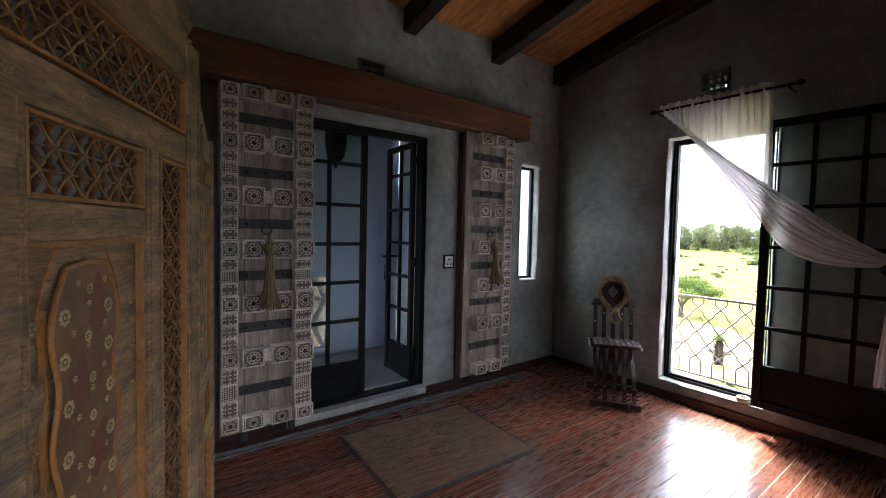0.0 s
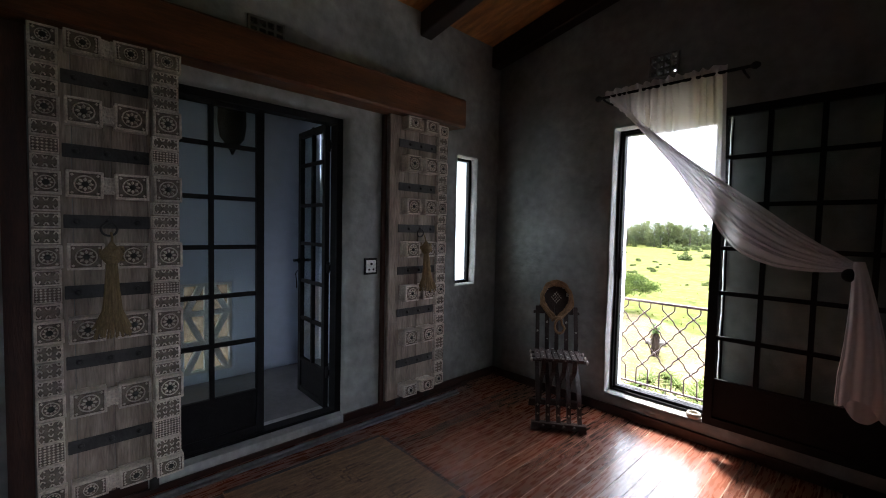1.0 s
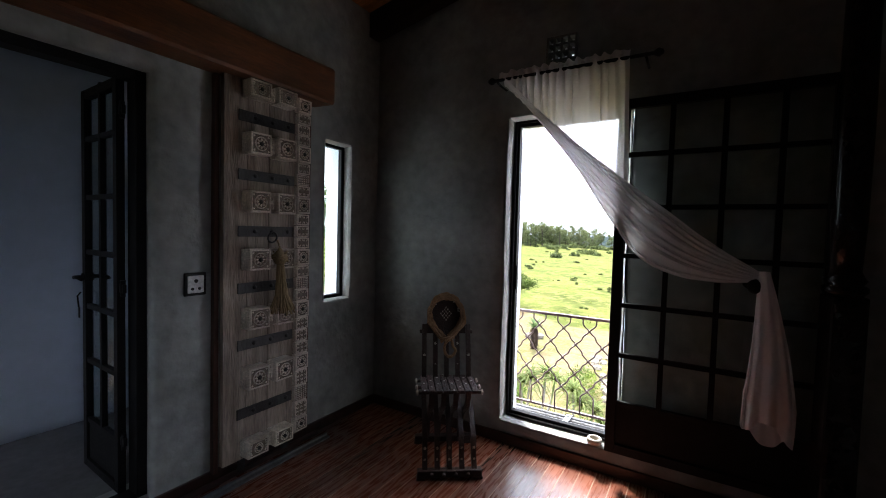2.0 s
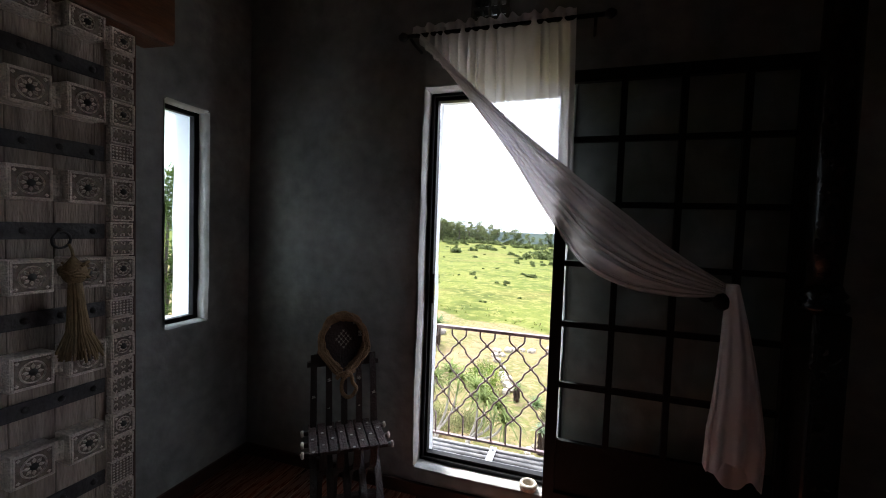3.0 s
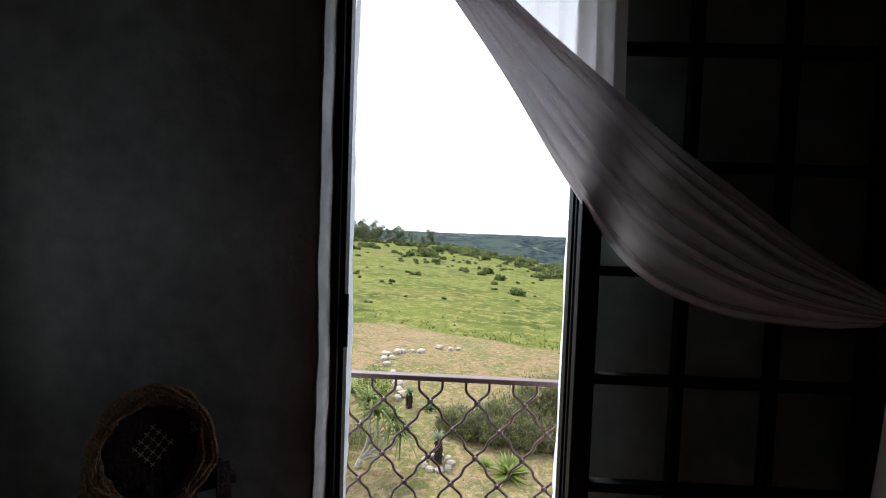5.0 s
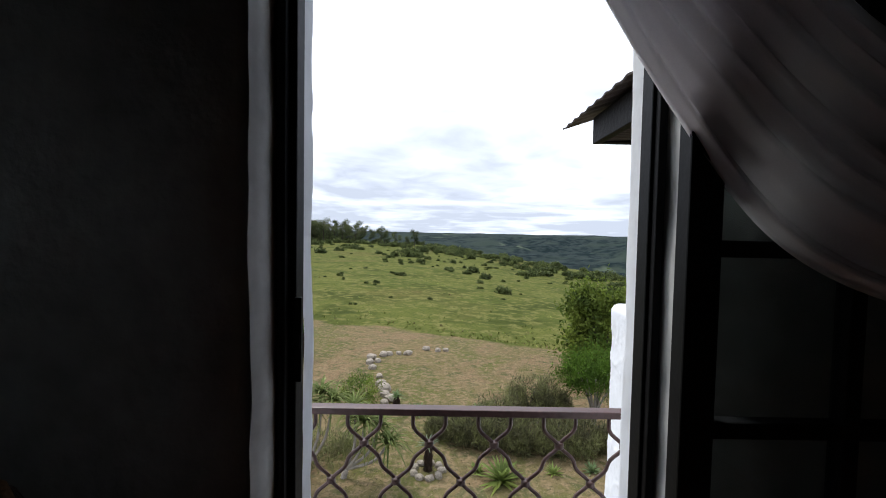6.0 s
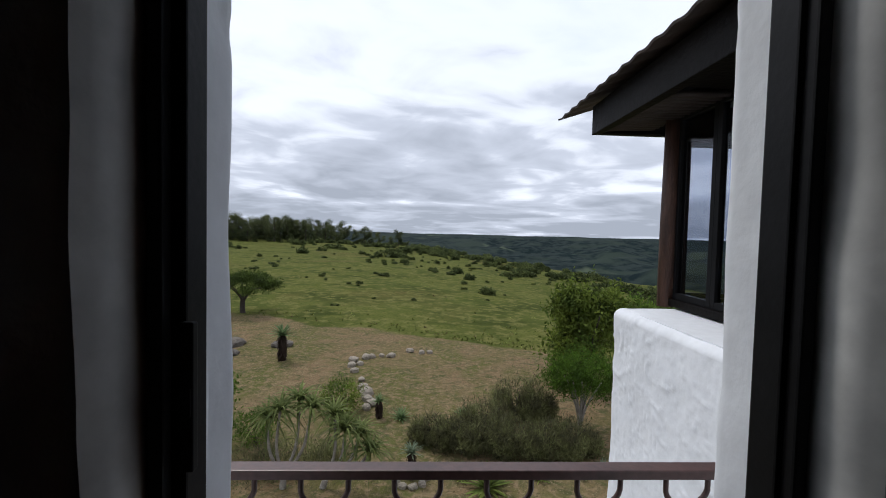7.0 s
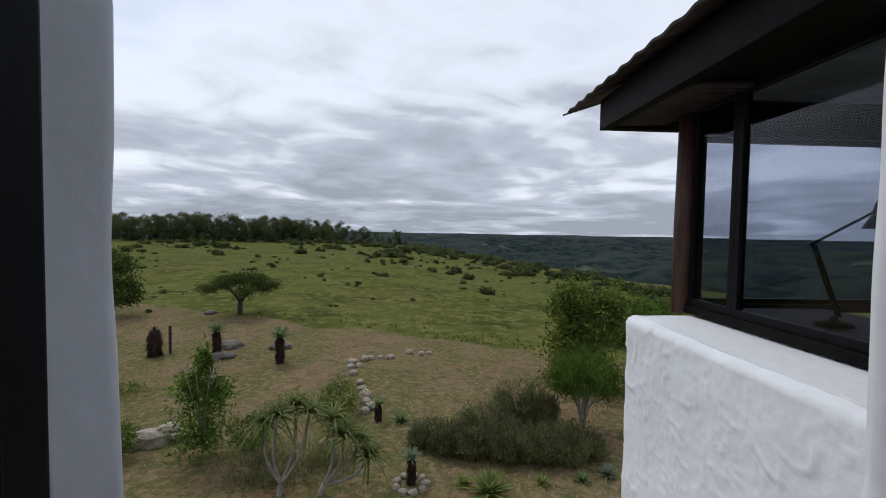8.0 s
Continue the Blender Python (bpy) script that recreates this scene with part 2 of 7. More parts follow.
def shell():
    # wall with the carved doors, x = 0
    ops = [(DOOR[0] - RY, DOOR[1] - RY, DOOR[2], DOOR[3]), (SLIT[0] - RY, SLIT[1] - RY, SLIT[2], SLIT[3]), (-2.28 - RY, -2.07 - RY, 2.49, 2.60)]
    thing("wall_west", rough_wall(B(), (0, RY, 0), (0, 1, 0), (0, 0, 1), (-RY + 0.2, 4.4), 0.25, ops), M_PLASTER, "uneven grey-green plastered wall with a doorway and a slit window", "wall", "structure")
    ops = [(WIN[0], WIN[1], WIN[2], WIN[3]), (1.365, 1.545, 2.49, 2.64)]
    thing("wall_north", rough_wall(B(), (0, 0, 0), (1, 0, 0), (0, 0, 1), (RX, 4.4), 0.115, ops), M_PLASTER, "uneven grey-green plastered wall with a tall window opening", "wall", "structure")
    thing("wall_north_outer", rough_wall(B(), (-0.25, 0.116, -5), (1, 0, 0), (0, 0, 1), (RX + 0.25, 9.4), 0.085, [(1.398, 2.118, 5.03, 7.17), (1.70, 1.78, 7.51, 7.58)], 0.3, amp=0.008, soft=0.012), M_WHITE, "whitewashed outer face of the window wall", "wall", "structure")
    ops = [(REAR[0] - RY, REAR[1] - RY, REAR[2], REAR[3])]
    thing("wall_east", rough_wall(B(), (RX, 0.2, 0), (0, -1, 0), (0, 0, 1), (-RY + 0.2, 4.4), 0.2, [(0.2 - REAR[1], 0.2 - REAR[0], REAR[2], REAR[3])], 0.4), M_PLASTER, "grey plastered wall of the room", "wall", "structure")
    thing("wall_south", rough_wall(B(), (RX, RY, 0), (-1, 0, 0), (0, 0, 1), (RX, 4.4), 0.2, [], 0.5), M_PLASTER, "grey plastered wall of the room", "wall", "structure")
    # out-of-view stub, added to keep the rear opening's light off the window wall
    thing("wall_stub", rough_wall(B(), (3.16, 0.0, 0), (0, -1, 0), (0, 0, 1), (2.30, 3.68), 0.12, [], 0.3), M_PLASTER, "unseen grey plastered stub wall added to shade the window wall", "wall", "structure")
    bm = B()
    box(bm, -0.249, RX + 0.2, RY - 0.2, 0.115, -0.25, -0.0016)
    thing("floor", bm, M_JOINT, "dark red-brown narrow strip floor with pale joints", "floor", "structure")


def ceiling():
    bm = B()
    sl = 0.20
    n = int(-RY / 0.11) + 1
    for i in range(n):
        y1 = 0.0 - i * 0.11
        y0 = y1 - 0.106
        vs = []
        for x in (0.0, RX):
            z = 3.075 + sl * x
            vs.append([bm.verts.new((x, y, z + d)) for y, d in ((y0, 0), (y1, 0), (y1, 0.02), (y0, 0.02))])
        for k in range(4):
            bm.faces.new((vs[0][k], vs[0][(k + 1) % 4], vs[1][(k + 1) % 4], vs[1][k]))
    z0, z1 = 3.10, 3.10 + sl * RX
    a = [bm.verts.new(p) for p in ((-0.3, RY - 0.3, z0 - 0.06), (-0.3, 0.5, z0 - 0.06), (RX + 0.3, 0.5, z1 + 0.06), (RX + 0.3, RY - 0.3, z1 + 0.06))]
    bm.faces.new(a)
    thing("ceiling", bm, M_PINE, "sloping orange pine board ceiling", "ceiling", "structure")
    for y in (-0.075, -0.94, -1.86, -2.75, -3.65, -4.55, -5.45):
        bm = B()
        h = 0.185
        vs = []
        for x in (0.0, RX):
            z = 3.072 + sl * x
            vs.append([bm.verts.new((x, y + dy, z + dz)) for dy, dz in ((-0.06, 0), (0.06, 0), (0.06, -h), (-0.06, -h))])
        for k in range(4):
            bm.faces.new((vs[0][k], vs[0][(k + 1) % 4], vs[1][(k + 1) % 4], vs[1][k]))
        bm.faces.new(vs[0]); bm.faces.new(vs[1])
        bmesh.ops.bevel(bm, geom=[e for e in bm.edges], offset=0.008, segments=1, affect="EDGES")
        thing("rafter", bm, M_RAFTER, "dark stained square timber rafter under the pine boards", "rafter", group="ceiling rafters")


shell()
ceiling()


def bar_frame(bm, x0, x1, y0, y1, z0, z1, w):
    """Four bars round an upright rectangle in the xz plane."""
    box(bm, x0, x0 + w, y0, y1, z0, z1, 0.003)
    box(bm, x1 - w, x1, y0, y1, z0, z1, 0.003)
    box(bm, x0 + w, x1 - w, y0, y1, z0, z0 + w, 0.003)
    box(bm, x0 + w, x1 - w, y0, y1, z1 - w, z1, 0.003)
    return bm


# ---- tall window with its open leaf ----
def tall_window():
    r = root("window_1", "tall black steel window frame set in a pale plastered reveal", "window", kind="structure")
    bm = B()
    box(bm, 1.13, 1.176, 0.075, 0.118, 0.155, 2.175, 0.003)
    box(bm, 1.838, 1.868, 0.075, 0.118, 0.155, 2.175, 0.003)
    box(bm, 1.176, 1.838, 0.075, 0.118, 0.155, 0.201, 0.003)
    box(bm, 1.176, 1.838, 0.075, 0.118, 2.129, 2.175, 0.003)
    bar_frame(bm, 1.145, 1.860, 0.058, 0.075, 0.165, 2.165, 0.016)
    part("window_frame", bm, M_STEEL, r)
    bm = B()
    box(bm, 1.176, 1.190, 0.062, 0.072, 1.04, 1.20, 0.002)
    box(bm, 1.176, 1.188, 0.060, 0.074, 1.10, 1.13, 0.001)
    part("strike_plate", bm, M_STEEL, r)
    # pale plaster lining of the reveal
    bm = B()
    rough_lining(bm, 1.133, 1.868, 0.156, 2.172, -0.004, 0.11)
    thing("window_reveal", bm, M_REVEAL, "pale hand-smoothed plaster reveal round the window", "window reveal", "structure")
    bm = B()
    rough_lining(bm, 1.168, 1.850, 0.06, 2.143, 0.119, 0.205, flare=-0.002)
    thing("outer_reveal", bm, M_WHITE, "uneven whitewashed outer reveal of the window", "window reveal", "structure")


def rough_lining(bm, x0, x1, z0, z1, ya, yb, flare=0.0, t=0.012):
    """A thin uneven plaster skin on the four inner sides of an opening."""
    ys = [ya + (yb - ya) * i / 9 for i in range(10)]

    def side(p, q, inward):
        p, q = Vector(p), Vector(q)
        n = max(2, int((q - p).length / 0.018))
        rows = []
        for y in ys:
            f = (y - ya) / (yb - ya)
            row = []
            for i in range(n + 1):
                s = p.lerp(q, i / n)
                w = noise.noise(Vector((s.x * 2, y * 4, s.z * 2.6))) * 0.007 + noise.noise(Vector((s.x * 9, y * 9, s.z * 9))) * 0.004 - (0.008 * max(0.0, noise.noise(Vector((s.x * 14, y * 17, s.z * 17))) - 0.28) if flare else 0.0)
                e = -0.012 * max(0, 1 - abs(f - (0 if flare == 0 else 1)) * 5)
                row.append(bm.verts.new(s + Vector((0, y, 0)) + Vector(inward) * (w + t * 0.3 + e + flare * f)))
            rows.append(row)
        for a, b in zip(rows, rows[1:]):
            for i in range(n):
                fc = bm.faces.new((a[i], a[i + 1], b[i + 1], b[i]))
                fc.smooth = True
    side((x0, 0, z0), (x0, 0, z1), (1, 0, 0))
    side((x1, 0, z0), (x1, 0, z1), (-1, 0, 0))
    side((x0, 0, z0), (x1, 0, z0), (0, 0, 1))
    side((x0, 0, z1), (x1, 0, z1), (0, 0, -1))


def glazed_leaf(cols, rows, kick, top, w=0.04, th=0.035, panel_mat=None):
    """A steel leaf in its own plane: columns and rows of panes over a sheet-metal kick panel."""
    r = root("glazed_leaf", "", "door")
    x0, x1 = cols[0], cols[-1]
    bm = B()
    bar_frame(bm, x0, x1, -th / 2, th / 2, rows[0] if kick is None else kick, top, w)
    part("leaf_frame", bm, M_STEEL, r)
    for c in cols[1:-1]:
        bm = B()
        box(bm, c - 0.013, c + 0.013, -th * 0.4, th * 0.4, rows[0], rows[-1], 0.003)
        part("glazing_bar", bm, M_STEEL, r)
    for z in rows[:-1]:
        bm = B()
        box(bm, x0 + w, x1 - w, -th * 0.38, th * 0.38, z - 0.013, z + 0.013, 0.003)
        part("glazing_bar", bm, M_STEEL, r)
    if kick is not None:
        bm = B()
        box(bm, x0 + w - 0.002, x1 - w + 0.002, -0.004, 0.004, kick + w - 0.002, rows[0] - 0.012)
        part("kick_panel", bm, M_STEEL, r)
    for i, (a, b) in enumerate(zip(cols, cols[1:])):
        for z0, z1 in zip(rows, rows[1:]):
            bm = B()
            xa = a + (w if i == 0 else 0.012)
            xb = b - (w if i == len(cols) - 2 else 0.012)
            box(bm, xa, xb, -0.002, 0.002, z0 + 0.012, z1 - (w if z1 == rows[-1] else 0.012))
            p = part("pane", bm, M_GLASS, r)
    return r


def window_leaf():
    r = glazed_leaf([1.818, 2.085, 2.32, 2.55, 2.775], [0.47, 0.745, 1.03, 1.31, 1.58, 1.87, 2.175], 0.18, 2.175, 0.052)
    r.name = "window_leaf"
    r.matrix_world = pose(0, -0.072, 0)
    tagged(r, "black steel glazed window leaf folded back against the plaster wall", "window leaf")
    for z in (0.5, 1.95):
        bm = B()
        tube(bm, [(1.826, 0.02, z), (1.826, 0.05, z), (1.826, 0.052, z + 0.05)], 0.008)
        part("hinge", bm, M_STEEL, r)
    bm = B()
    box(bm, 1.83, 1.86, 0.018, 0.071, 0.18, 0.20)
    part("stay", bm, M_STEEL, r)


tall_window()
window_leaf()


def slit_window():
    r = root("window_2", "narrow slit window with a black steel frame in a pale reveal", "window", kind="structure")
    bm = B()
    for y0, y1 in ((SLIT[0], SLIT[0] + 0.022), (SLIT[1] - 0.034, SLIT[1])):
        box(bm, -0.10, -0.065, y0, y1, SLIT[2], SLIT[3], 0.003)
    for z0, z1 in ((SLIT[2], SLIT[2] + 0.03), (SLIT[3] - 0.03, SLIT[3])):
        box(bm, -0.10, -0.065, SLIT[0] + 0.022, SLIT[1] - 0.034, z0, z1, 0.003)
    part("window_frame", bm, M_STEEL, r)
    bm = B()
    box(bm, -0.085, -0.081, SLIT[0] + 0.02, SLIT[1] - 0.02, SLIT[2] + 0.028, SLIT[3] - 0.028)
    pane = part("pane", bm, M_GLASS, r)
    pane.visible_shadow = False
    bm = B()
    rough_lining(bm, SLIT[0] + 0.002, SLIT[1] - 0.002, SLIT[2] + 0.002, SLIT[3] - 0.002, 0.0, 0.10)
    bmesh.ops.transform(bm, matrix=Matrix.Rotation(radians(90), 4, "Z"), verts=bm.verts)
    bm2 = B()
    rough_lining(bm2, SLIT[0] + 0.004, SLIT[1] - 0.004, SLIT[2] + 0.004, SLIT[3] - 0.004, -0.262, -0.10)
    bmesh.ops.transform(bm2, matrix=Matrix.Scale(-1, 4, (0, 1, 0)), verts=bm2.verts)
    bmesh.ops.transform(bm2, matrix=Matrix.Rotation(radians(90), 4, "Z"), verts=bm2.verts)
    thing("slit_outer_reveal", bm2, M_WHITE, "whitewashed outer reveal of the slit window", "window reveal", "structure")
    ob = thing("slit_reveal", bm, M_REVEAL, "pale plaster reveal of the slit window", "window reveal", "structure")


slit_window()


# ---- doorway in the west wall, steel double door and hall behind ----
def doorway():
    y0, y1, z0, z1 = DOOR
    r = root("door_1", "black steel door frame in the plastered doorway", "door frame", kind="structure")
    bm = B()
    for a, b in ((y0, y0 + 0.045), (y1 - 0.045, y1)):
        box(bm, -0.16, -0.07, a, b, z0, z1, 0.004)
    box(bm, -0.16, -0.07, y0 + 0.045, y1 - 0.045, z1 - 0.045, z1, 0.004)
    box(bm, -0.16, -0.07, y0 + 0.045, y1 - 0.045, z0 - 0.005, z0 + 0.02, 0.004)
    part("door_frame", bm, M_STEEL, r)
    rows = [0.345, 0.672, 0.965, 1.255, 1.545, 1.85, 2.115]
    left = glazed_leaf([0.0, 0.305, 0.602], rows, 0.085, 2.115, 0.045)
    left.name = "steel_door"
    left.matrix_world = pose(-0.115, -2.752, 0, 0, 0, 90)
    tagged(left, "black steel glazed double-door leaf, closed, with ten panes over a kick panel", "door", "steel door leaves")
    right = glazed_leaf([0.0, 0.225, 0.463], rows, 0.085, 2.105, 0.045)
    right.name = "steel_door"
    right.matrix_world = pose(-0.14, -1.70, 0, 0, 0, 178)
    tagged(right, "black steel glazed double-door leaf standing open into the hall", "door", "steel door leaves")
    bm = B()
    lathe(bm, [(0.022, 0.0), (0.022, 0.006), (0.010, 0.008), (0.010, 0.045)], 12, (0.44, 0.018, 1.12), "y")
    tube(bm, [(0.44, 0.058, 1.12), (0.39, 0.062, 1.125), (0.33, 0.058, 1.118)], 0.009)
    lathe(bm, [(0.014, -0.045), (0.010, -0.008), (0.022, -0.006), (0.022, 0.0)], 12, (0.44, -0.018, 1.12), "y")
    tube(bm, [(0.44, -0.058, 1.12), (0.39, -0.062, 1.125), (0.33, -0.058, 1.118)], 0.009)
    part("door_handle", bm, M_STEEL, right, "black lever handle")
    bm = B()
    tube(bm, [(0.44, 0.03, 1.04), (0.44, 0.045, 1.02), (0.44, 0.04, 0.96)], 0.004)
    box(bm, 0.43, 0.45, 0.036, 0.040, 0.90, 0.96, 0.002)
    part("key", bm, M_STEEL, right)
    for z in (0.35, 1.1, 1.95):
        bm = B()
        tube(bm, [(-0.02, 0, z - 0.04), (-0.02, 0, z + 0.04)], 0.012)
        box(bm, -0.04, 0.02, -0.008, 0.008, z - 0.02, z + 0.02)
        part("hinge", bm, M_STEEL, right)
    # hall beyond: pale blue-white walls, lit by an unseen opening added to the south
    hx, hy0, hy1, hz = -1.32, -4.6, -1.15, 2.7
    for nm, ops, args in (("hall_wall_west", [(2.05, 2.63, 0.13, 0.89)], ((hx, hy0, 0), (0, 1, 0), (0, 0, 1), (hy1 - hy0, hz), 0.15)),
                          ("hall_wall_north", [], ((hx, hy1, 0), (1, 0, 0), (0, 0, 1), (-0.225 - hx, hz), 0.15)),
                          ("hall_wall_south", [(0.15, 0.95, 0.8, 2.1)], ((-0.225, hy0, 0), (-1, 0, 0), (0, 0, 1), (-0.225 - hx, hz), 0.15))):
        bm = B()
        rough_wall(bm, *args, ops, 0.4, 0.003)
        thing(nm, bm, M_HALL, "pale blue-white painted hall wall behind the door", "wall", "structure")
    # pierced blocks low in the hall wall, open to a tan court wall
    r = root("pierced_blocks", "pale pierced wall blocks with triangular holes low in the hall", "screen block", pose(hx - 0.06, hy0 + 2.05, 0.13))
    for i in range(3):
        for j in range(3):
            w, h = 0.58 / 3, 0.76 / 3
            bm = B()
            p, s, e = i * w, j * h, 0.02
            for a, b, c, d in ((p, p + e, s, s + h), (p + w - e, p + w, s, s + h), (p + e, p + w - e, s, s + e), (p + e, p + w - e, s + h - e, s + h)):
                box(bm, 0, 0.05, a, b, c, d)
            f = 1 if (i + j) % 2 else -1
            za, zb = (s + e, s + h - e) if f > 0 else (s + h - e, s + e)
            q = [(p + e, za), (p + e + 0.05, za), (p + w - e, zb), (p + w - e - 0.05, zb)]
            v0 = [bm.verts.new((0.005, a, b)) for a, b in q]
            v1 = [bm.verts.new((0.045, a, b)) for a, b in q]
            bm.faces.new(v0); bm.faces.new(v1[::-1])
            for k in range(4):
                bm.faces.new((v0[k], v0[(k + 1) % 4], v1[(k + 1) % 4], v1[k]))
            part("block", bm, M_REVEAL, r)
    bm = B()
    rough_wall(bm, (-2.6, -4.0, -1.0), (0, 1, 0), (0, 0, 1), (3.2, 2.1), 0.15, [], 0.4)
    thing("court_wall", bm, M_TAN, "tan plastered court wall beyond the pierced blocks", "wall", "structure")
    # slab out of view, added to dim what the pierced holes show
    bm = B()
    box(bm, -2.75, hx - 0.152, -4.4, -0.6, 1.12, 1.25)
    thing("court_roof", bm, M_TAN, "unseen plastered slab added to shade the passage beyond the pierced blocks", "roof slab", "structure")
    bm = B()
    box(bm, hx - 0.15, -0.251, hy0 - 0.15, hy1 + 0.15, -0.2, 0.05)
    thing("hall_floor", bm, M_HALLFLOOR, "grey screed floor of the hall", "floor", "structure")
    bm = B()
    box(bm, hx - 0.15, -0.225, hy0 - 0.15, hy1 + 0.15, hz, hz + 0.1)
    thing("hall_ceiling", bm, M_HALL, "pale hall ceiling", "ceiling", "structure")
    bm = B()
    box(bm, -0.245, 0.006, y0 + 0.004, y1 - 0.004, 0.0, z0 + 0.003, 0.006)
    thing("threshold", bm, M_SILL, "grey plastered door threshold", "threshold", "structure")


M_SILL = material("grey_threshold", (0.42, 0.43, 0.42), 0.7, 0.35, 4.0, 0.3, 14.0, fine=0.3)
M_TAN = material("tan_plaster", (0.15, 0.118, 0.09), 0.8, 0.3, 3, 0.3, 12)
M_HALLFLOOR = material("grey_screed", (0.13, 0.13, 0.135), 0.5, 0.3, 3, 0.1, 20)
doorway()


# ---- balcony railing and pole deck outside the window ----
def railing():
    r = root("balcony_railing", "brown painted wrought-iron railing of wavy bars", "railing")
    y = 0.42
    bm = B()
    box(bm, 0.94, 2.1, y - 0.017, y + 0.017, 0.825, 0.844, 0.003)
    part("top_rail", bm, M_RAIL, r)
    bm = B()
    box(bm, 0.94, 2.1, y - 0.012, y + 0.012, 0.140, 0.154, 0.002)
    part("bottom_rail", bm, M_RAIL, r)
    rows = [0.742, 0.635, 0.528, 0.422, 0.315]
    x0 = 1.065
    for i in range(13):
        c = x0 + 0.09 * i - 0.045
        bm = B()
        # ogee bar: pointed where it meets its neighbour, upright between
        s = 1 if i % 2 == 0 else -1
        pts = [(c, 0.830)]
        for k in range(61):
            f = -0.5 + 5 * k / 60
            pts.append((c + s * 0.0335 * (math.cos(f * math.pi) + 0.25 * math.cos(3 * f * math.pi)), rows[0] - f * 0.1067))
        pts += [(c, 0.15)]
        tube(bm, [(a, y + (0.003 if i % 2 else -0.003), z) for a, z in pts], 0.0056, 6)
        part("wavy_bar", bm, M_RAIL, r)
    bm = B()
    lathe(bm, [(0.009, -0.009), (0.0125, -0.006), (0.0125, 0.006), (0.009, 0.009)], 8)
    me = mesh_of("collar", bm, M_RAIL)
    for k, z in enumerate(rows):
        for i in range(12):
            if (i + k) % 2 == 0:
                piece("collar", me, r, Matrix.Translation((x0 + 0.09 * i, y, z)))
    for x in (0.96, 2.08):
        bm = B()
        box(bm, x - 0.01, x + 0.01, y - 0.01, y + 0.01, 0.0, 0.84, 0.002)
        box(bm, x - 0.01, x + 0.01, 0.204, y - 0.01, 0.70, 0.72, 0.002)
        part("post", bm, M_RAIL, r)
    d = root("pole_ledge", "weathered dark round poles laid as a ledge below the railing", "ledge")
    for i in range(5):
        bm = B()
        yy = 0.235 + i * 0.047
        tube(bm, [(0.9 + 0.2 * k, yy + noise.noise(Vector((k, i, 0))) * 0.003, 0.085 + noise.noise(Vector((k, i, 5))) * 0.004) for k in range(7)], 0.022, 10)
        part("pole", bm, M_POLE, d)
    bm = B()
    box(bm, 1.47, 1.51, 0.207, 0.436, 0.108, 0.114, 0.002)
    tube(bm, [(1.49, 0.40, 0.114), (1.49, 0.40, 0.119)], 0.008)
    part("steel_strap", bm, M_STRAP, d, "bright galvanised strap")
    bm = B()
    box(bm, 0.9, 2.1, 0.206, 0.45, 0.0, 0.062)
    part("bearer", bm, M_POLE, d)


M_POLE = material("weathered_pole", (0.16, 0.16, 0.17), 0.55, 0.5, 4, 0.2, 30, stretch=(1, 8, 8))
M_STRAP = material("galvanised_strap", (0.55, 0.56, 0.57), 0.4, 0.2, 10, 0.05, metal=0.6)
railing()


# ---- the neighbouring glazed bay: white parapet, post, windows, tiled eave ----
BX, BY = 2.80, 2.62


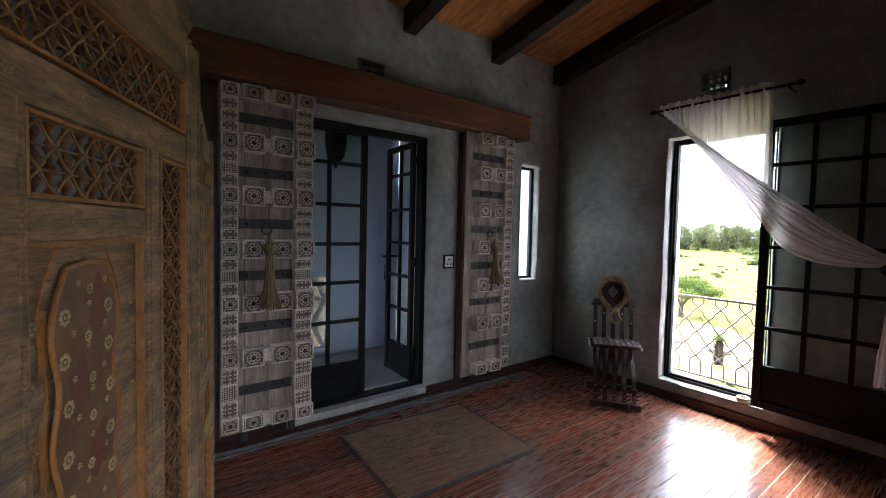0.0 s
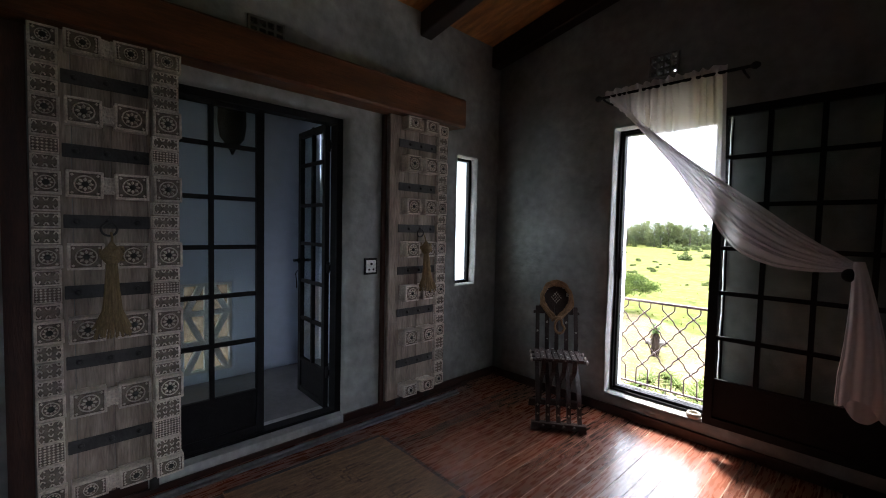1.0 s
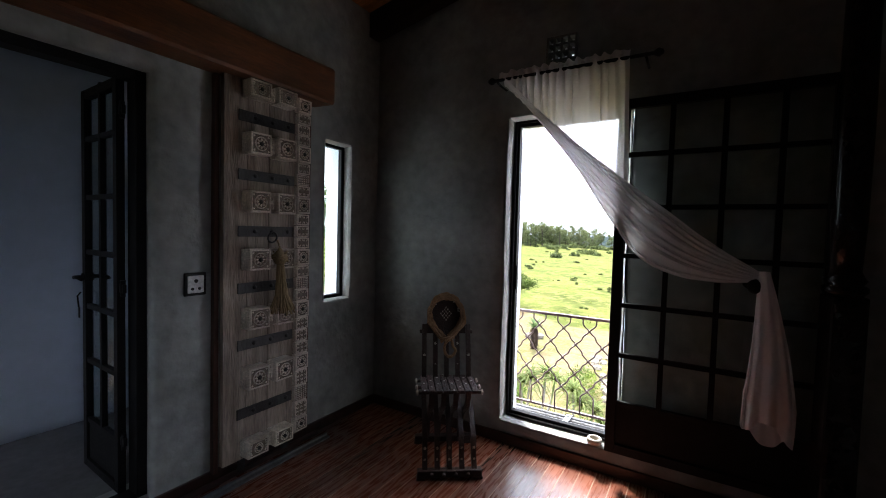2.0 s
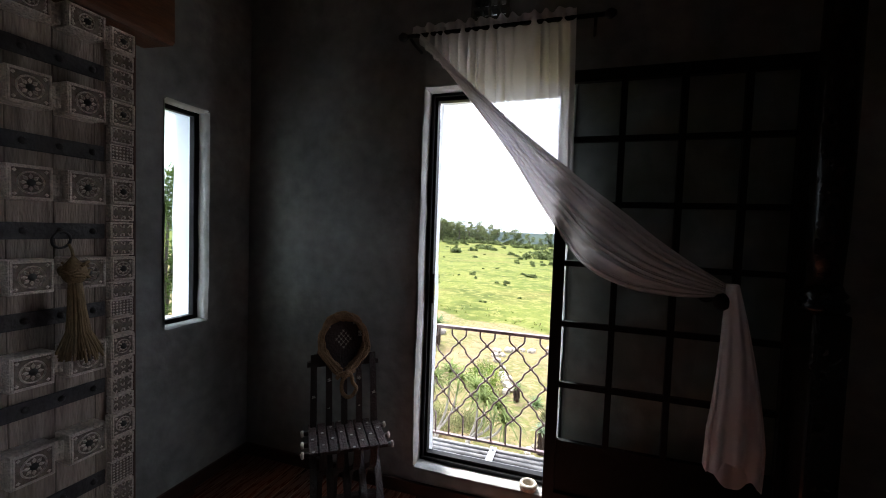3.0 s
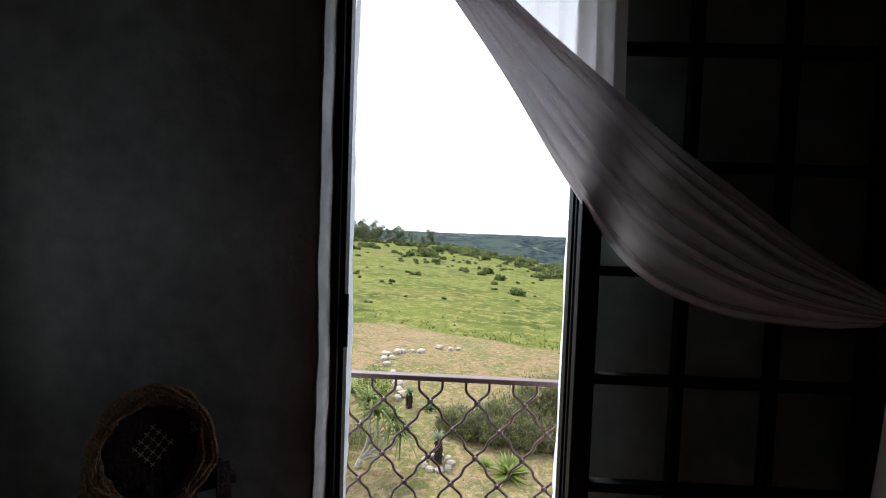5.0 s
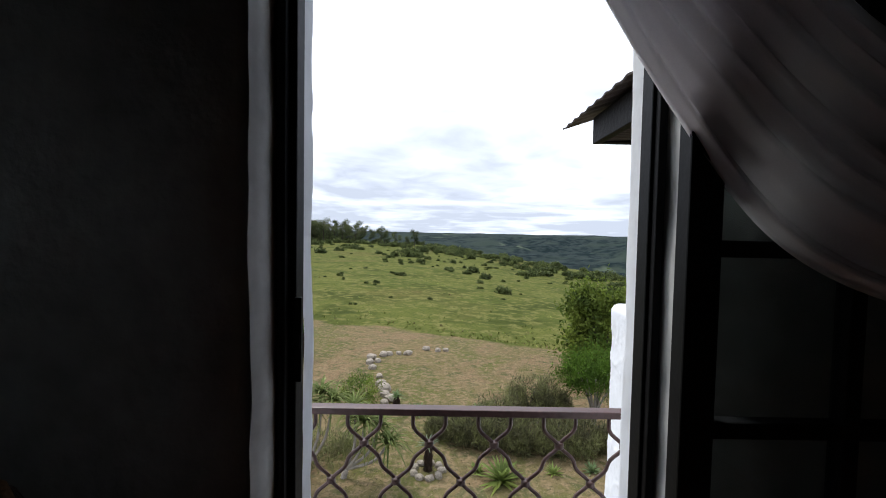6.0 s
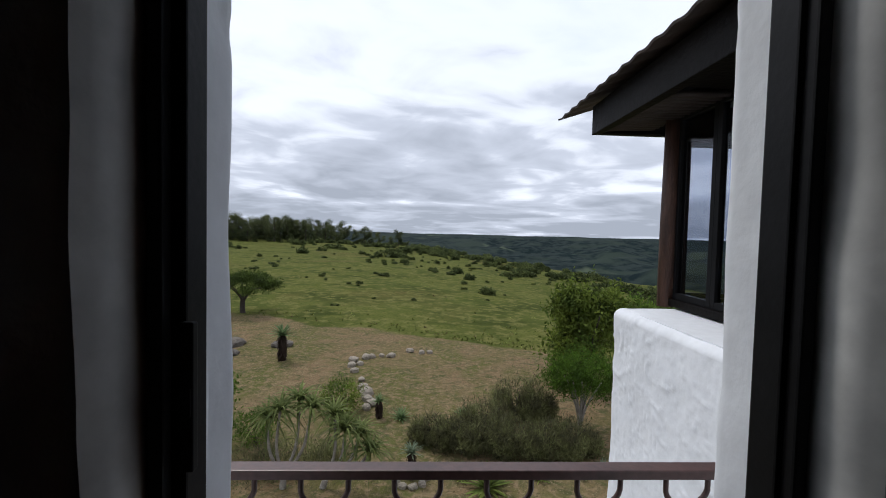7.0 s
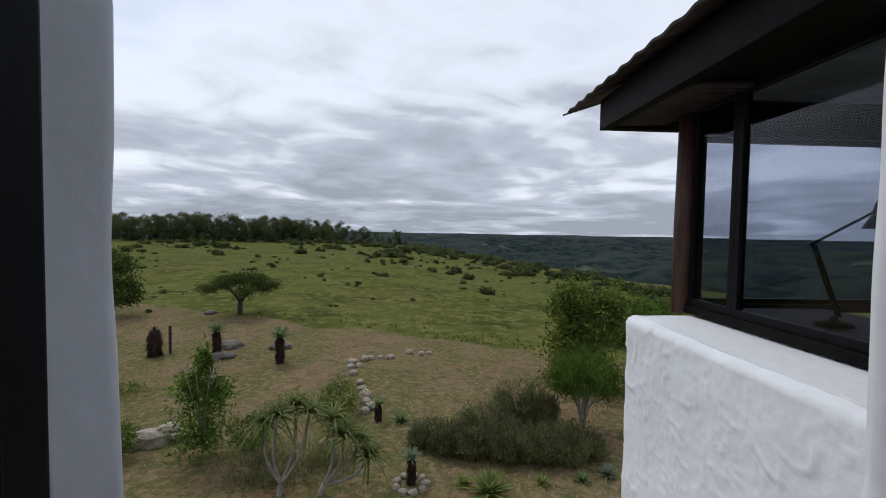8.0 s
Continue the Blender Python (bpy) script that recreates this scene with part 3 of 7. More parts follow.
def bay():
    r = root("glazed_bay", "whitewashed bay of the house with dark timber windows and tiled eave", "building")
    bm = B()
    # parapet: lumpy face and rounded top
    n, mz = 170, 120
    prof = []
    for i in range(mz + 1):
        prof.append((0.0, 0.74 - 1.7 * (1 - i / mz) - 3.84 * max(0.0, 1 - i / 12)))
    prof += [(0.012, 0.765), (0.035, 0.782), (0.075, 0.79)]
    path = [(BX, 0.21 + (BY - 0.08 - 0.21) * i / n, -1, 0) for i in range(n + 1)]
    path += [(BX + 0.08 * (1 - math.cos(a)), BY - 0.08 + 0.08 * math.sin(a), -math.cos(a), math.sin(a)) for a in (0.3, 0.6, 0.9, 1.2, math.pi / 2)]
    path += [(BX + 0.08 + 0.25 * i, BY, 0, 1) for i in range(1, 15)]
    grid = []
    for px, py, nx, ny in path:
        col = []
        for d, z in prof:
            p = Vector((px, py, z))
            w = noise.noise(p * 1.6) * 0.018 + noise.noise(p * 4.5) * 0.009 + noise.noise(p * 16) * 0.0016
            for s, h, o in ((6.5, 0.009, 0), (11.0, 0.008, 7), (17.0, 0.006, 15)):
                q = noise.noise(Vector((p.x * s + o, (p.y + 0.7 * p.z) * s * (0.7 if o != 7 else 1.3), (p.z - 0.4 * p.y) * s)))
                w += h * max(0.0, 1 - abs(q) * 9) * max(0.0, min(1.0, 3.0 * noise.noise(p * s * 0.9 + Vector((o, 3, 0))) - 0.25))
            k = d if d else 0
            col.append(bm.verts.new((px + nx * (w - k), py + ny * (w - k), z + (w * 0.5 if d else 0))))
        grid.append(col)
    for a, b in zip(grid, grid[1:]):
        for k in range(len(prof) - 1):
            f = bm.faces.new((a[k], b[k], b[k + 1], a[k + 1]))
            f.smooth = True
    box(bm, BX + 0.055, 3.34, 0.21, BY - 0.055, 0.4, 0.7875)
    box(bm, 3.341, 6.4, BY - 0.3, BY - 0.055, 0.4, 0.7875)
    part("parapet", bm, M_WHITEROUGH, r, "lumpy whitewashed parapet wall with a rounded top")
    wx, wy = 3.26, 2.70
    # sill, posts and head
    bm = B()
    box(bm, wx - 0.03, wx + 0.10, 0.21, wy + 0.05, 0.80, 0.855, 0.006)
    part("window_sill", bm, M_DARKWOOD, r)
    bm = B()
    box(bm, wx + 0.10, wx + 3.2, wy - 0.05, wy + 0.05, 0.80, 0.855, 0.006)
    part("window_sill", bm, M_DARKWOOD, r)
    bm = B()
    tube(bm, [(wx - 0.015, wy - 0.02, 0.79), (wx - 0.018, wy - 0.02, 1.4), (wx - 0.012, wy - 0.022, 2.28)], [0.062, 0.06, 0.056], 12)
    part("post", bm, M_BAYPOST, r, "rough brown round timber post")
    bm = B()
    box(bm, wx - 0.02, wx + 0.07, 0.21, wy + 0.04, 2.20, 2.33, 0.006)
    box(bm, wx + 0.07, wx + 3.2, wy - 0.05, wy + 0.04, 2.02, 2.26, 0.006)
    part("head_beam", bm, M_DARKWOOD, r)
    # side windows facing west: a narrow casement and a wide pane
    for y1, y0 in ((2.64, 2.22), (2.22, 0.98), (0.98, 0.23)):
        bm = B()
        box(bm, wx, wx + 0.045, y0, y0 + 0.04, 0.855, 2.20, 0.003)
        box(bm, wx, wx + 0.045, y1 - 0.04, y1 - 0.001, 0.855, 2.20, 0.003)
        box(bm, wx, wx + 0.045, y0 + 0.04, y1 - 0.04, 0.855, 0.90, 0.003)
        box(bm, wx, wx + 0.045, y0 + 0.04, y1 - 0.04, 2.155, 2.20, 0.003)
        f = part("window_frame", bm, M_STEEL, r)
        bm = B()
        box(bm, wx + 0.02, wx + 0.025, y0 + 0.038, y1 - 0.038, 0.898, 2.157)
        part("pane", bm, M_DARKGLASS, f)
    for x0, x1 in ((wx + 0.10, wx + 1.75), (wx + 1.75, wx + 3.2)):
        bm = B()
        for a, b, c, d in ((x0, x0 + 0.03, 0.855, 2.02), (x1 - 0.03, x1 - 0.001, 0.855, 2.02), (x0 + 0.03, x1 - 0.03, 0.855, 0.89), (x0 + 0.03, x1 - 0.03, 1.985, 2.02)):
            box(bm, a, b, wy - 0.02, wy + 0.02, c, d, 0.003)
        f = part("window_frame", bm, M_STEEL, r)
        bm = B()
        box(bm, x0 + 0.028, x1 - 0.028, wy - 0.003, wy + 0.003, 0.888, 1.987)
        part("pane", bm, M_DARKGLASS, f)
    # closing walls, floor and ceiling of the bay room
    bm = B()
    box(bm, wx + 0.04, wx + 3.4, 0.21, 2.60, 0.0, 0.06)
    box(bm, wx + 3.2, wx + 3.4, 0.21, 2.60, 0.06, 2.26)
    part("inner_wall", bm, M_HALL, r)
    bm = B()
    box(bm, wx + 0.075, wx + 3.2, 0.21, wy - 0.055, 2.27, 2.30)
    part("inner_ceiling", bm, M_PLASTER, r, "plain grey ceiling of the bay")
    # roof: rafters, soffit laths, fascia and tile courses
    bm = B()
    box(bm, 2.78, 2.85, 0.21, 3.06, 2.135, 2.368, 0.006)
    part("fascia", bm, M_DARKWOOD, r, "dark timber eave beam")
    bm = B()
    box(bm, 2.85, 6.6, 3.0, 3.06, 2.135, 2.36, 0.006)
    part("fascia", bm, M_DARKWOOD, r)
    for i in range(14):
        y = 2.12 + i * 0.064
        bm = B()
        tube(bm, [(2.85, y, 2.165), (3.25, y, 2.185)], 0.021, 7)
        part("lath", bm, M_LATH, r)
    bm = B()
    box(bm, 2.85, wx - 0.02, 0.205, 2.098, 2.205, 2.222)
    part("soffit_board", bm, M_DARKWOOD, r)
    sl = 0.42
    for j in range(9):
        for i in range(18):
            y = 0.26 + i * 0.182
            piece("roof_tile", TILE, r, Matrix.Translation((2.655 + j * 0.30, y, 2.36 + j * 0.30 * sl + 0.01)) @ Matrix.Rotation(-math.atan(sl) + 0.05, 4, "Y") @ Matrix.Rotation(random.uniform(-0.02, 0.02), 4, "Z"))
    bm = B()
    vs = [bm.verts.new(p) for p in ((2.80, 0.21, 2.350), (2.80, 3.04, 2.350), (6.6, 3.04, 2.325 + 3.86 * sl), (6.6, 0.21, 2.325 + 3.86 * sl))]
    bm.faces.new(vs)
    ex = bmesh.ops.extrude_face_region(bm, geom=bm.faces[:])
    bmesh.ops.translate(bm, verts=[v for v in ex["geom"] if isinstance(v, bmesh.types.BMVert)], vec=(0, 0, 0.012))
    part("roof_board", bm, M_DARKWOOD, r)
    bm = B()
    ring = [(2.85, 2.14), (6.6, 2.14), (6.6, 3.92), (2.85, 2.355)]
    a = [bm.verts.new((x, 2.985, z)) for x, z in ring]
    b = [bm.verts.new((x, 2.998, z)) for x, z in ring]
    bm.faces.new(a); bm.faces.new(b[::-1])
    for i in range(4):
        bm.faces.new((a[i], a[(i + 1) % 4], b[(i + 1) % 4], b[i]))
    part("gable_board", bm, M_DARKWOOD, r)
    # desk and lamp inside
    bm = B()
    box(bm, wx + 0.12, wx + 0.95, 0.9, 2.58, 0.80, 0.84, 0.005)
    for x in (wx + 0.16, wx + 0.88):
        for y in (0.95, 2.5):
            box(bm, x, x + 0.05, y, y + 0.05, 0.06, 0.80)
    thing("desk", bm, M_DARKWOOD, "dark wooden desk behind the bay window", "desk")
    l = root("desk_lamp", "black jointed desk lamp standing on the desk in the bay", "lamp", pose(3.72, 2.04, 0.84))
    bm = B()
    lathe(bm, [(0.085, 0), (0.085, 0.018), (0.05, 0.028), (0.02, 0.035), (0.012, 0.06)], 20)
    part("base", bm, M_STEEL, l)
    bm = B()
    tube(bm, [(0.02, 0, 0.05), (-0.12, 0.03, 0.45)], 0.009)
    tube(bm, [(0.04, 0, 0.05), (-0.10, 0.03, 0.45)], 0.006)
    part("lower_arm", bm, M_STEEL, l)
    bm = B()
    tube(bm, [(-0.13, 0.03, 0.45), (0.19, -0.03, 0.648)], 0.008)
    part("upper_arm", bm, M_STEEL, l)
    bm = B()
    lathe(bm, [(0.02, 0.12), (0.03, 0.09), (0.035, 0.05), (0.075, -0.03), (0.072, -0.03), (0.03, 0.04)], 18, (0.205, -0.03, 0.575))
    part("shade", bm, M_STEEL, l)
    return r


def tile_mesh():
    bm = B()
    n = 10
    top, bot = [], []
    for i in range(n + 1):
        y = i / n * 0.19
        h = 0.006 * math.cos(i / n * math.tau) + 0.004
        top.append((y, h))
    for x, dz in ((0.0, 0.0), (0.33, -0.005)):
        bot.append(([bm.verts.new((x, y, h + dz + 0.012)) for y, h in top], [bm.verts.new((x, y, h + dz - 0.003)) for y, h in top]))
    (a, b), (c, d) = bot
    for i in range(n):
        bm.faces.new((a[i], a[i + 1], c[i + 1], c[i])).smooth = True
        bm.faces.new((b[i], d[i], d[i + 1], b[i + 1]))
        bm.faces.new((a[i], b[i], b[i + 1], a[i + 1]))
    return mesh_of("roof_tile", bm, M_TILE)


M_TILE = material("dark_roof_tile", (0.07, 0.05, 0.045), 0.7, 0.4, 6, 0.3, 40, objvar=0.25)
M_BAYPOST = material("rough_brown_post", (0.09, 0.042, 0.028), 0.6, 0.5, 4, 0.3, 30, stretch=(6, 6, 1))
TILE = tile_mesh()
bay()


# ---- land outside ----
CREST = [(-180, 150, -8), (-60, 200, -3.0), (-38, 200, -2.9), (-15, 195, -3.2), (-3, 175, -4.4), (6, 140, -6.1), (13, 120, -7.2), (18, 105, -7.8), (29, 85, -8.6), (45, 80, -10), (90, 80, -14), (180, 150, -8)]


def crest(a):
    for (a0, r0, z0), (a1, r1, z1) in zip(CREST, CREST[1:]):
        if a0 <= a <= a1:
            f = (a - a0) / (a1 - a0)
            f = f * f * (3 - 2 * f)
            return r0 + (r1 - r0) * f, z0 + (z1 - z0) * f
    return 150, -8


def ground_z(x, y):
    """Height of the land; bearings in degrees to the right of straight ahead."""
    dx, dy = x - 1.4, y
    r = math.hypot(dx, dy)
    a = math.degrees(math.atan2(dx, dy))
    rc, zc = crest(a)
    base = -4.55
    bumps = noise.noise(Vector((x * 0.08, y * 0.08, 0))) * 0.25 * min(1, r / 30)
    if r <= 22:
        return base - 0.012 * r + bumps
    z22 = base - 0.012 * 22
    if r <= rc:
        f = (r - 22) / (rc - 22)
        return z22 + (zc - z22) * f + math.sin(f * math.pi) * -0.6 + bumps
    d = r - rc
    valley = -75 + 22 * noise.noise(Vector((x * 0.0017, y * 0.0017, 3)))
    drop = min(1, d / 260)
    drop = drop * drop * (3 - 2 * drop)
    z = zc + (valley - zc) * drop
    if r > 600:
        f = min(1, (r - 600) / 2200)
        f = f * f * (3 - 2 * f)
        folds = 10 * noise.noise(Vector((x * 0.012, y * 0.012, 5))) + 55 * noise.noise(Vector((x * 0.0019, y * 0.0019, 8))) + 18 * noise.noise(Vector((x * 0.006, y * 0.006, 1)))
        z = z + (-16 - z) * f + folds * (1 - 0.8 * f)
    if d > 150:
        g = min(1, (d - 150) / 150)
        z += g * (14 * (1 - 2.2 * abs(noise.noise(Vector((x * 0.0045 + 3, y * 0.0065, 2))))) + 4 * noise.noise(Vector((x * 0.02, y * 0.02, 6)))) * (1 if r < 1500 else max(0.15, 1 - (r - 1500) / 1500))
    return z + bumps * max(0, 1 - d / 50)


def land():
    rs = [0.0]
    r = 2.0
    while r < 4800:
        rs.append(r)
        r *= 1.055 if r < 400 else 1.045
    angs = []
    a = -180.0
    while a < 180 - 1e-6:
        angs.append(a)
        a += 1.0 if -62 <= a < 55 else 6.0
    verts, faces = [(1.4, 0, -4.55)], []
    na = len(angs)
    for r in rs[1:]:
        for a in angs:
            x, y = 1.4 + r * math.sin(radians(a)), r * math.cos(radians(a))
            verts.append((x, y, ground_z(x, y)))
    for j in range(na):
        faces.append((0, 1 + (j + 1) % na, 1 + j))
    for i in range(len(rs) - 2):
        p, q = 1 + i * na, 1 + (i + 1) * na
        for j in range(na):
            k = (j + 1) % na
            faces.append((p + j, p + k, q + k, q + j))
    me = bpy.data.meshes.new("ground")
    me.from_pydata(verts, [], faces)
    me.polygons.foreach_set("use_smooth", [True] * len(faces))
    me.materials.append(M_LAND)
    ob = new("ground", me)
    tagged(ob, "mown brownish lawn passing into green hillside and wooded valleys", "ground", kind="structure")


def land_material():
    m = bpy.data.materials.new("land")
    m.use_nodes = True
    nt = m.node_tree
    N, L = nt.nodes.new, nt.links.new
    b = nt.nodes["Principled BSDF"]
    b.inputs["Roughness"].default_value = 0.95
    b.inputs["Specular IOR Level"].default_value = 0.02
    tc = N("ShaderNodeTexCoord")

    def nz(scale, detail=6, dist=0.0):
        n = N("ShaderNodeTexNoise")
        n.inputs["Scale"].default_value = scale
        n.inputs["Detail"].default_value = detail
        n.inputs["Distortion"].default_value = dist
        L(tc.outputs["Object"], n.inputs["Vector"])
        return n.outputs["Fac"]

    def rng(src, lo, hi, a=0.0, c=1.0):
        q = N("ShaderNodeMapRange")
        q.inputs[1].default_value, q.inputs[2].default_value, q.inputs[3].default_value, q.inputs[4].default_value = lo, hi, a, c
        L(src, q.inputs[0])
        return q.outputs[0]

    def mixc(f, c0, c1):
        q = N("ShaderNodeMix"); q.data_type = "RGBA"
        L(f, q.inputs[0])
        for i, c in ((6, c0), (7, c1)):
            if isinstance(c, tuple):
                q.inputs[i].default_value = (*c, 1)
            else:
                L(c, q.inputs[i])
        return q.outputs[2]

    def math2(op, a, c):
        q = N("ShaderNodeMath"); q.operation = op
        for i, v in ((0, a), (1, c)):
            if isinstance(v, (int, float)):
                q.inputs[i].default_value = v
            else:
                L(v, q.inputs[i])
        return q.outputs[0]
    sep = N("ShaderNodeSeparateXYZ")
    L(tc.outputs["Object"], sep.inputs[0])
    mown = mixc(rng(nz(0.28, 8, 1.0), 0.42, 0.58), (0.172, 0.117, 0.066), (0.092, 0.094, 0.030))
    mown = mixc(rng(nz(1.7, 9, 0.8), 0.50, 0.64), mown, (0.075, 0.077, 0.032))
    mown = mixc(rng(nz(5.0, 9), 0.47, 0.64), mown, (0.195, 0.142, 0.080))
    mown = mixc(rng(nz(13.0, 9, 1.2), 0.52, 0.66), mown, (0.074, 0.064, 0.032))
    mown = mixc(rng(nz(21.0, 8, 1.5), 0.58, 0.68), mown, (0.240, 0.190, 0.120))
    grass = mixc(rng(nz(0.12), 0.35, 0.65), (0.066, 0.082, 0.018), (0.104, 0.110, 0.028))
    grass = mixc(rng(nz(0.05, 5, 0.6), 0.56, 0.70), grass, (0.115, 0.082, 0.034))
    grass = mixc(rng(nz(0.22, 9, 0.5), 0.47, 0.66), grass, (0.040, 0.052, 0.012))
    grass = mixc(rng(nz(1.1, 10), 0.49, 0.62), grass, (0.132, 0.128, 0.040))
    grass = mixc(rng(nz(4.5, 10), 0.52, 0.66), grass, (0.050, 0.062, 0.014))
    # far forest tones, blued so the base colour carries the aerial haze
    hazy_wood = mixc(rng(nz(0.035, 12), 0.42, 0.58), (0.008, 0.015, 0.016), (0.026, 0.036, 0.034))
    hazy_wood = mixc(rng(nz(0.006, 8, 0.5), 0.50, 0.60), hazy_wood, (0.030, 0.042, 0.034))
    hazy_wood = mixc(rng(nz(0.0035, 3, 1.0), 0.63, 0.67), hazy_wood, (0.065, 0.082, 0.055))
    # mown edge runs obliquely across the slope
    edge = math2("ADD", math2("ADD", sep.outputs["Y"], math2("MULTIPLY", sep.outputs["X"], 0.45)), math2("MULTIPLY", nz(0.25), 5.0))
    near = mixc(rng(edge, 26.8, 27.3), mown, grass)
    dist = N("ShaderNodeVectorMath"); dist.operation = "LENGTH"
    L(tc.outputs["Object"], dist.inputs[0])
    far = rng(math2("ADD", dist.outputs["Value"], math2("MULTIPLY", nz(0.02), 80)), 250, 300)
    L(mixc(far, near, hazy_wood), b.inputs["Base Color"])
    bu = N("ShaderNodeBump")
    bu.inputs["Strength"].default_value = 0.6
    bu.inputs["Distance"].default_value = 0.05
    L(nz(9.0, 8), bu.inputs["Height"])
    L(bu.outputs[0], b.inputs["Normal"])
    return m


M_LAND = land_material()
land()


# ---- floor boards ----
def floor_boards():
    bm = B()
    box(bm, -0.0418, 0.0418, -(-RY) / 2, (-RY) / 2, -0.018, 0.0, 0.0)
    me = mesh_of("floor_board", bm, M_FLOOR)
    fl = bpy.data.objects["floor"]
    n = int(RX / 0.0885)
    for i in range(n):
        piece("floor_board", me, fl, Matrix.Translation((0.05 + i * 0.0885, RY / 2, random.uniform(-0.0006, 0.0006))) @ Matrix.Rotation(random.choice((0, math.pi)), 4, "Z"))


def skirting():
    bm = B()
    box(bm, 0.0, 0.02, RY, DOOR[0] + 0.02, 0.0, 0.07, 0.004)
    thing("baseboard", bm, M_SKIRT, "low dark red-brown skirting board", "baseboard", "structure")
    bm = B()
    box(bm, 0.0, 0.02, DOOR[1] - 0.02, -0.018, 0.0, 0.07, 0.004)
    thing("baseboard", bm, M_SKIRT, "low dark red-brown skirting board", "baseboard", "structure")
    bm = B()
    box(bm, 0.0, RX, -0.018, 0.002, 0.0, 0.07, 0.004)
    thing("baseboard", bm, M_SKIRT, "low dark red-brown skirting board", "baseboard", "structure")
    bm = B()
    box(bm, 0.042, 0.058, DOOR[0] - 0.9, DOOR[1] + 1.2, 0.0, 0.03, 0.003)
    thing("threshold_batten", bm, M_SKIRT, "red-brown timber batten along the doorway", "trim", "structure")
    bm = B()
    box(bm, 0.10, 0.16, -3.9, -0.62, 0.0, 0.012, 0.002)
    box(bm, 0.124, 0.136, -3.9, -0.62, 0.012, 0.028, 0.002)
    thing("floor_track", bm, M_TRACK, "grey steel floor track for the sliding doors", "track", "structure")


M_TRACK = material("track_steel", (0.16, 0.17, 0.19), 0.45, 0.3, 8, 0.05, metal=0.5)
floor_boards()
skirting()


# ---- heavy header beam and the carved sliding doors ----
def header_beam():
    bm = B()
    n = 60
    y0, y1 = -3.95, -0.655
    rings = []
    for i in range(n + 1):
        y = y0 + (y1 - y0) * i / n
        w = [noise.noise(Vector((k * 3, y * 1.5, 2))) * 0.006 for k in range(8)]
        rings.append([bm.verts.new(p) for p in ((0.0, y, 2.22 + w[0]), (0.175 + w[1], y, 2.212 + w[2]), (0.188 + w[1], y, 2.225 + w[2]), (0.186 + w[3], y, 2.425 + w[4]), (0.172 + w[3], y, 2.441 + w[4]), (0.0, y, 2.44))])
    for a, b in zip(rings, rings[1:]):
        for k in range(6):
            bm.faces.new((a[k], a[(k + 1) % 6], b[(k + 1) % 6], b[k]))
    bm.faces.new(rings[0]); bm.faces.new(rings[-1][::-1])
    thing("header_beam", bm, M_BEAM, "heavy rough reddish timber beam above the sliding doors", "beam")


M_CARVED = material("limed_carved_wood", (0.86, 0.79, 0.71), 0.8, 0.45, 14, 0.6, 110, dark=(0.62, 0.54, 0.47), objvar=0.13)
# shade of the carved recesses, put into a flat dark colour
M_CARVESHADE = material("carved_recess_shade", (0.24, 0.19, 0.16), 0.9, 0.5, 30, 0.3, 80)
M_PLANK = material("grey_plank", (0.43, 0.355, 0.29), 0.8, 0.45, 3, 0.4, 30, dark=(0.20, 0.16, 0.135), stretch=(5, 5, 0.7), objvar=0.15)
M_EDGE = material("red_door_edge", (0.085, 0.034, 0.022), 0.6, 0.45, 4, 0.2, 30, stretch=(5, 5, 0.8))
M_IRON = material("old_iron", (0.038, 0.036, 0.038), 0.6, 0.4, 20, 0.3, 70)
M_HEMP = material("hemp_tassel", (0.33, 0.235, 0.12), 0.85, 0.4, 20, 0.3, 120, stretch=(6, 6, 1))


def rosette(bm, cy, cz, r, x, petals=8):
    """Chip-carved flower on a face that looks along x."""
    for k in range(petals):
        a = k * math.tau / petals
        p = [(0.28, 0, 0.0), (0.62, 0.2, 0.2), (0.95, 0, 0.0), (0.62, -0.2, 0.2)]
        vs = []
        for rr, tt, h in p:
            vs.append(bm.verts.new((x, cy + r * (rr * math.cos(a) - tt * math.sin(a)), cz + r * (rr * math.sin(a) + tt * math.cos(a)))))
        top = bm.verts.new((x + r * 0.34, cy + r * 0.62 * math.cos(a), cz + r * 0.62 * math.sin(a)))
        for q, s in zip(vs, vs[1:] + vs[:1]):
            bm.faces.new((q, s, top))
    ring = 20
    pts = [[], [], []]
    for k in range(ring):
        a = k * math.tau / ring
        for j, (rr, h) in enumerate(((1.0, 0), (1.08, 0.22), (1.18, 0))):
            pts[j].append(bm.verts.new((x + r * h, cy + r * rr * math.cos(a), cz + r * rr * math.sin(a))))
    for j in range(2):
        for k in range(ring):
            bm.faces.new((pts[j][k], pts[j][(k + 1) % ring], pts[j + 1][(k + 1) % ring], pts[j + 1][k]))


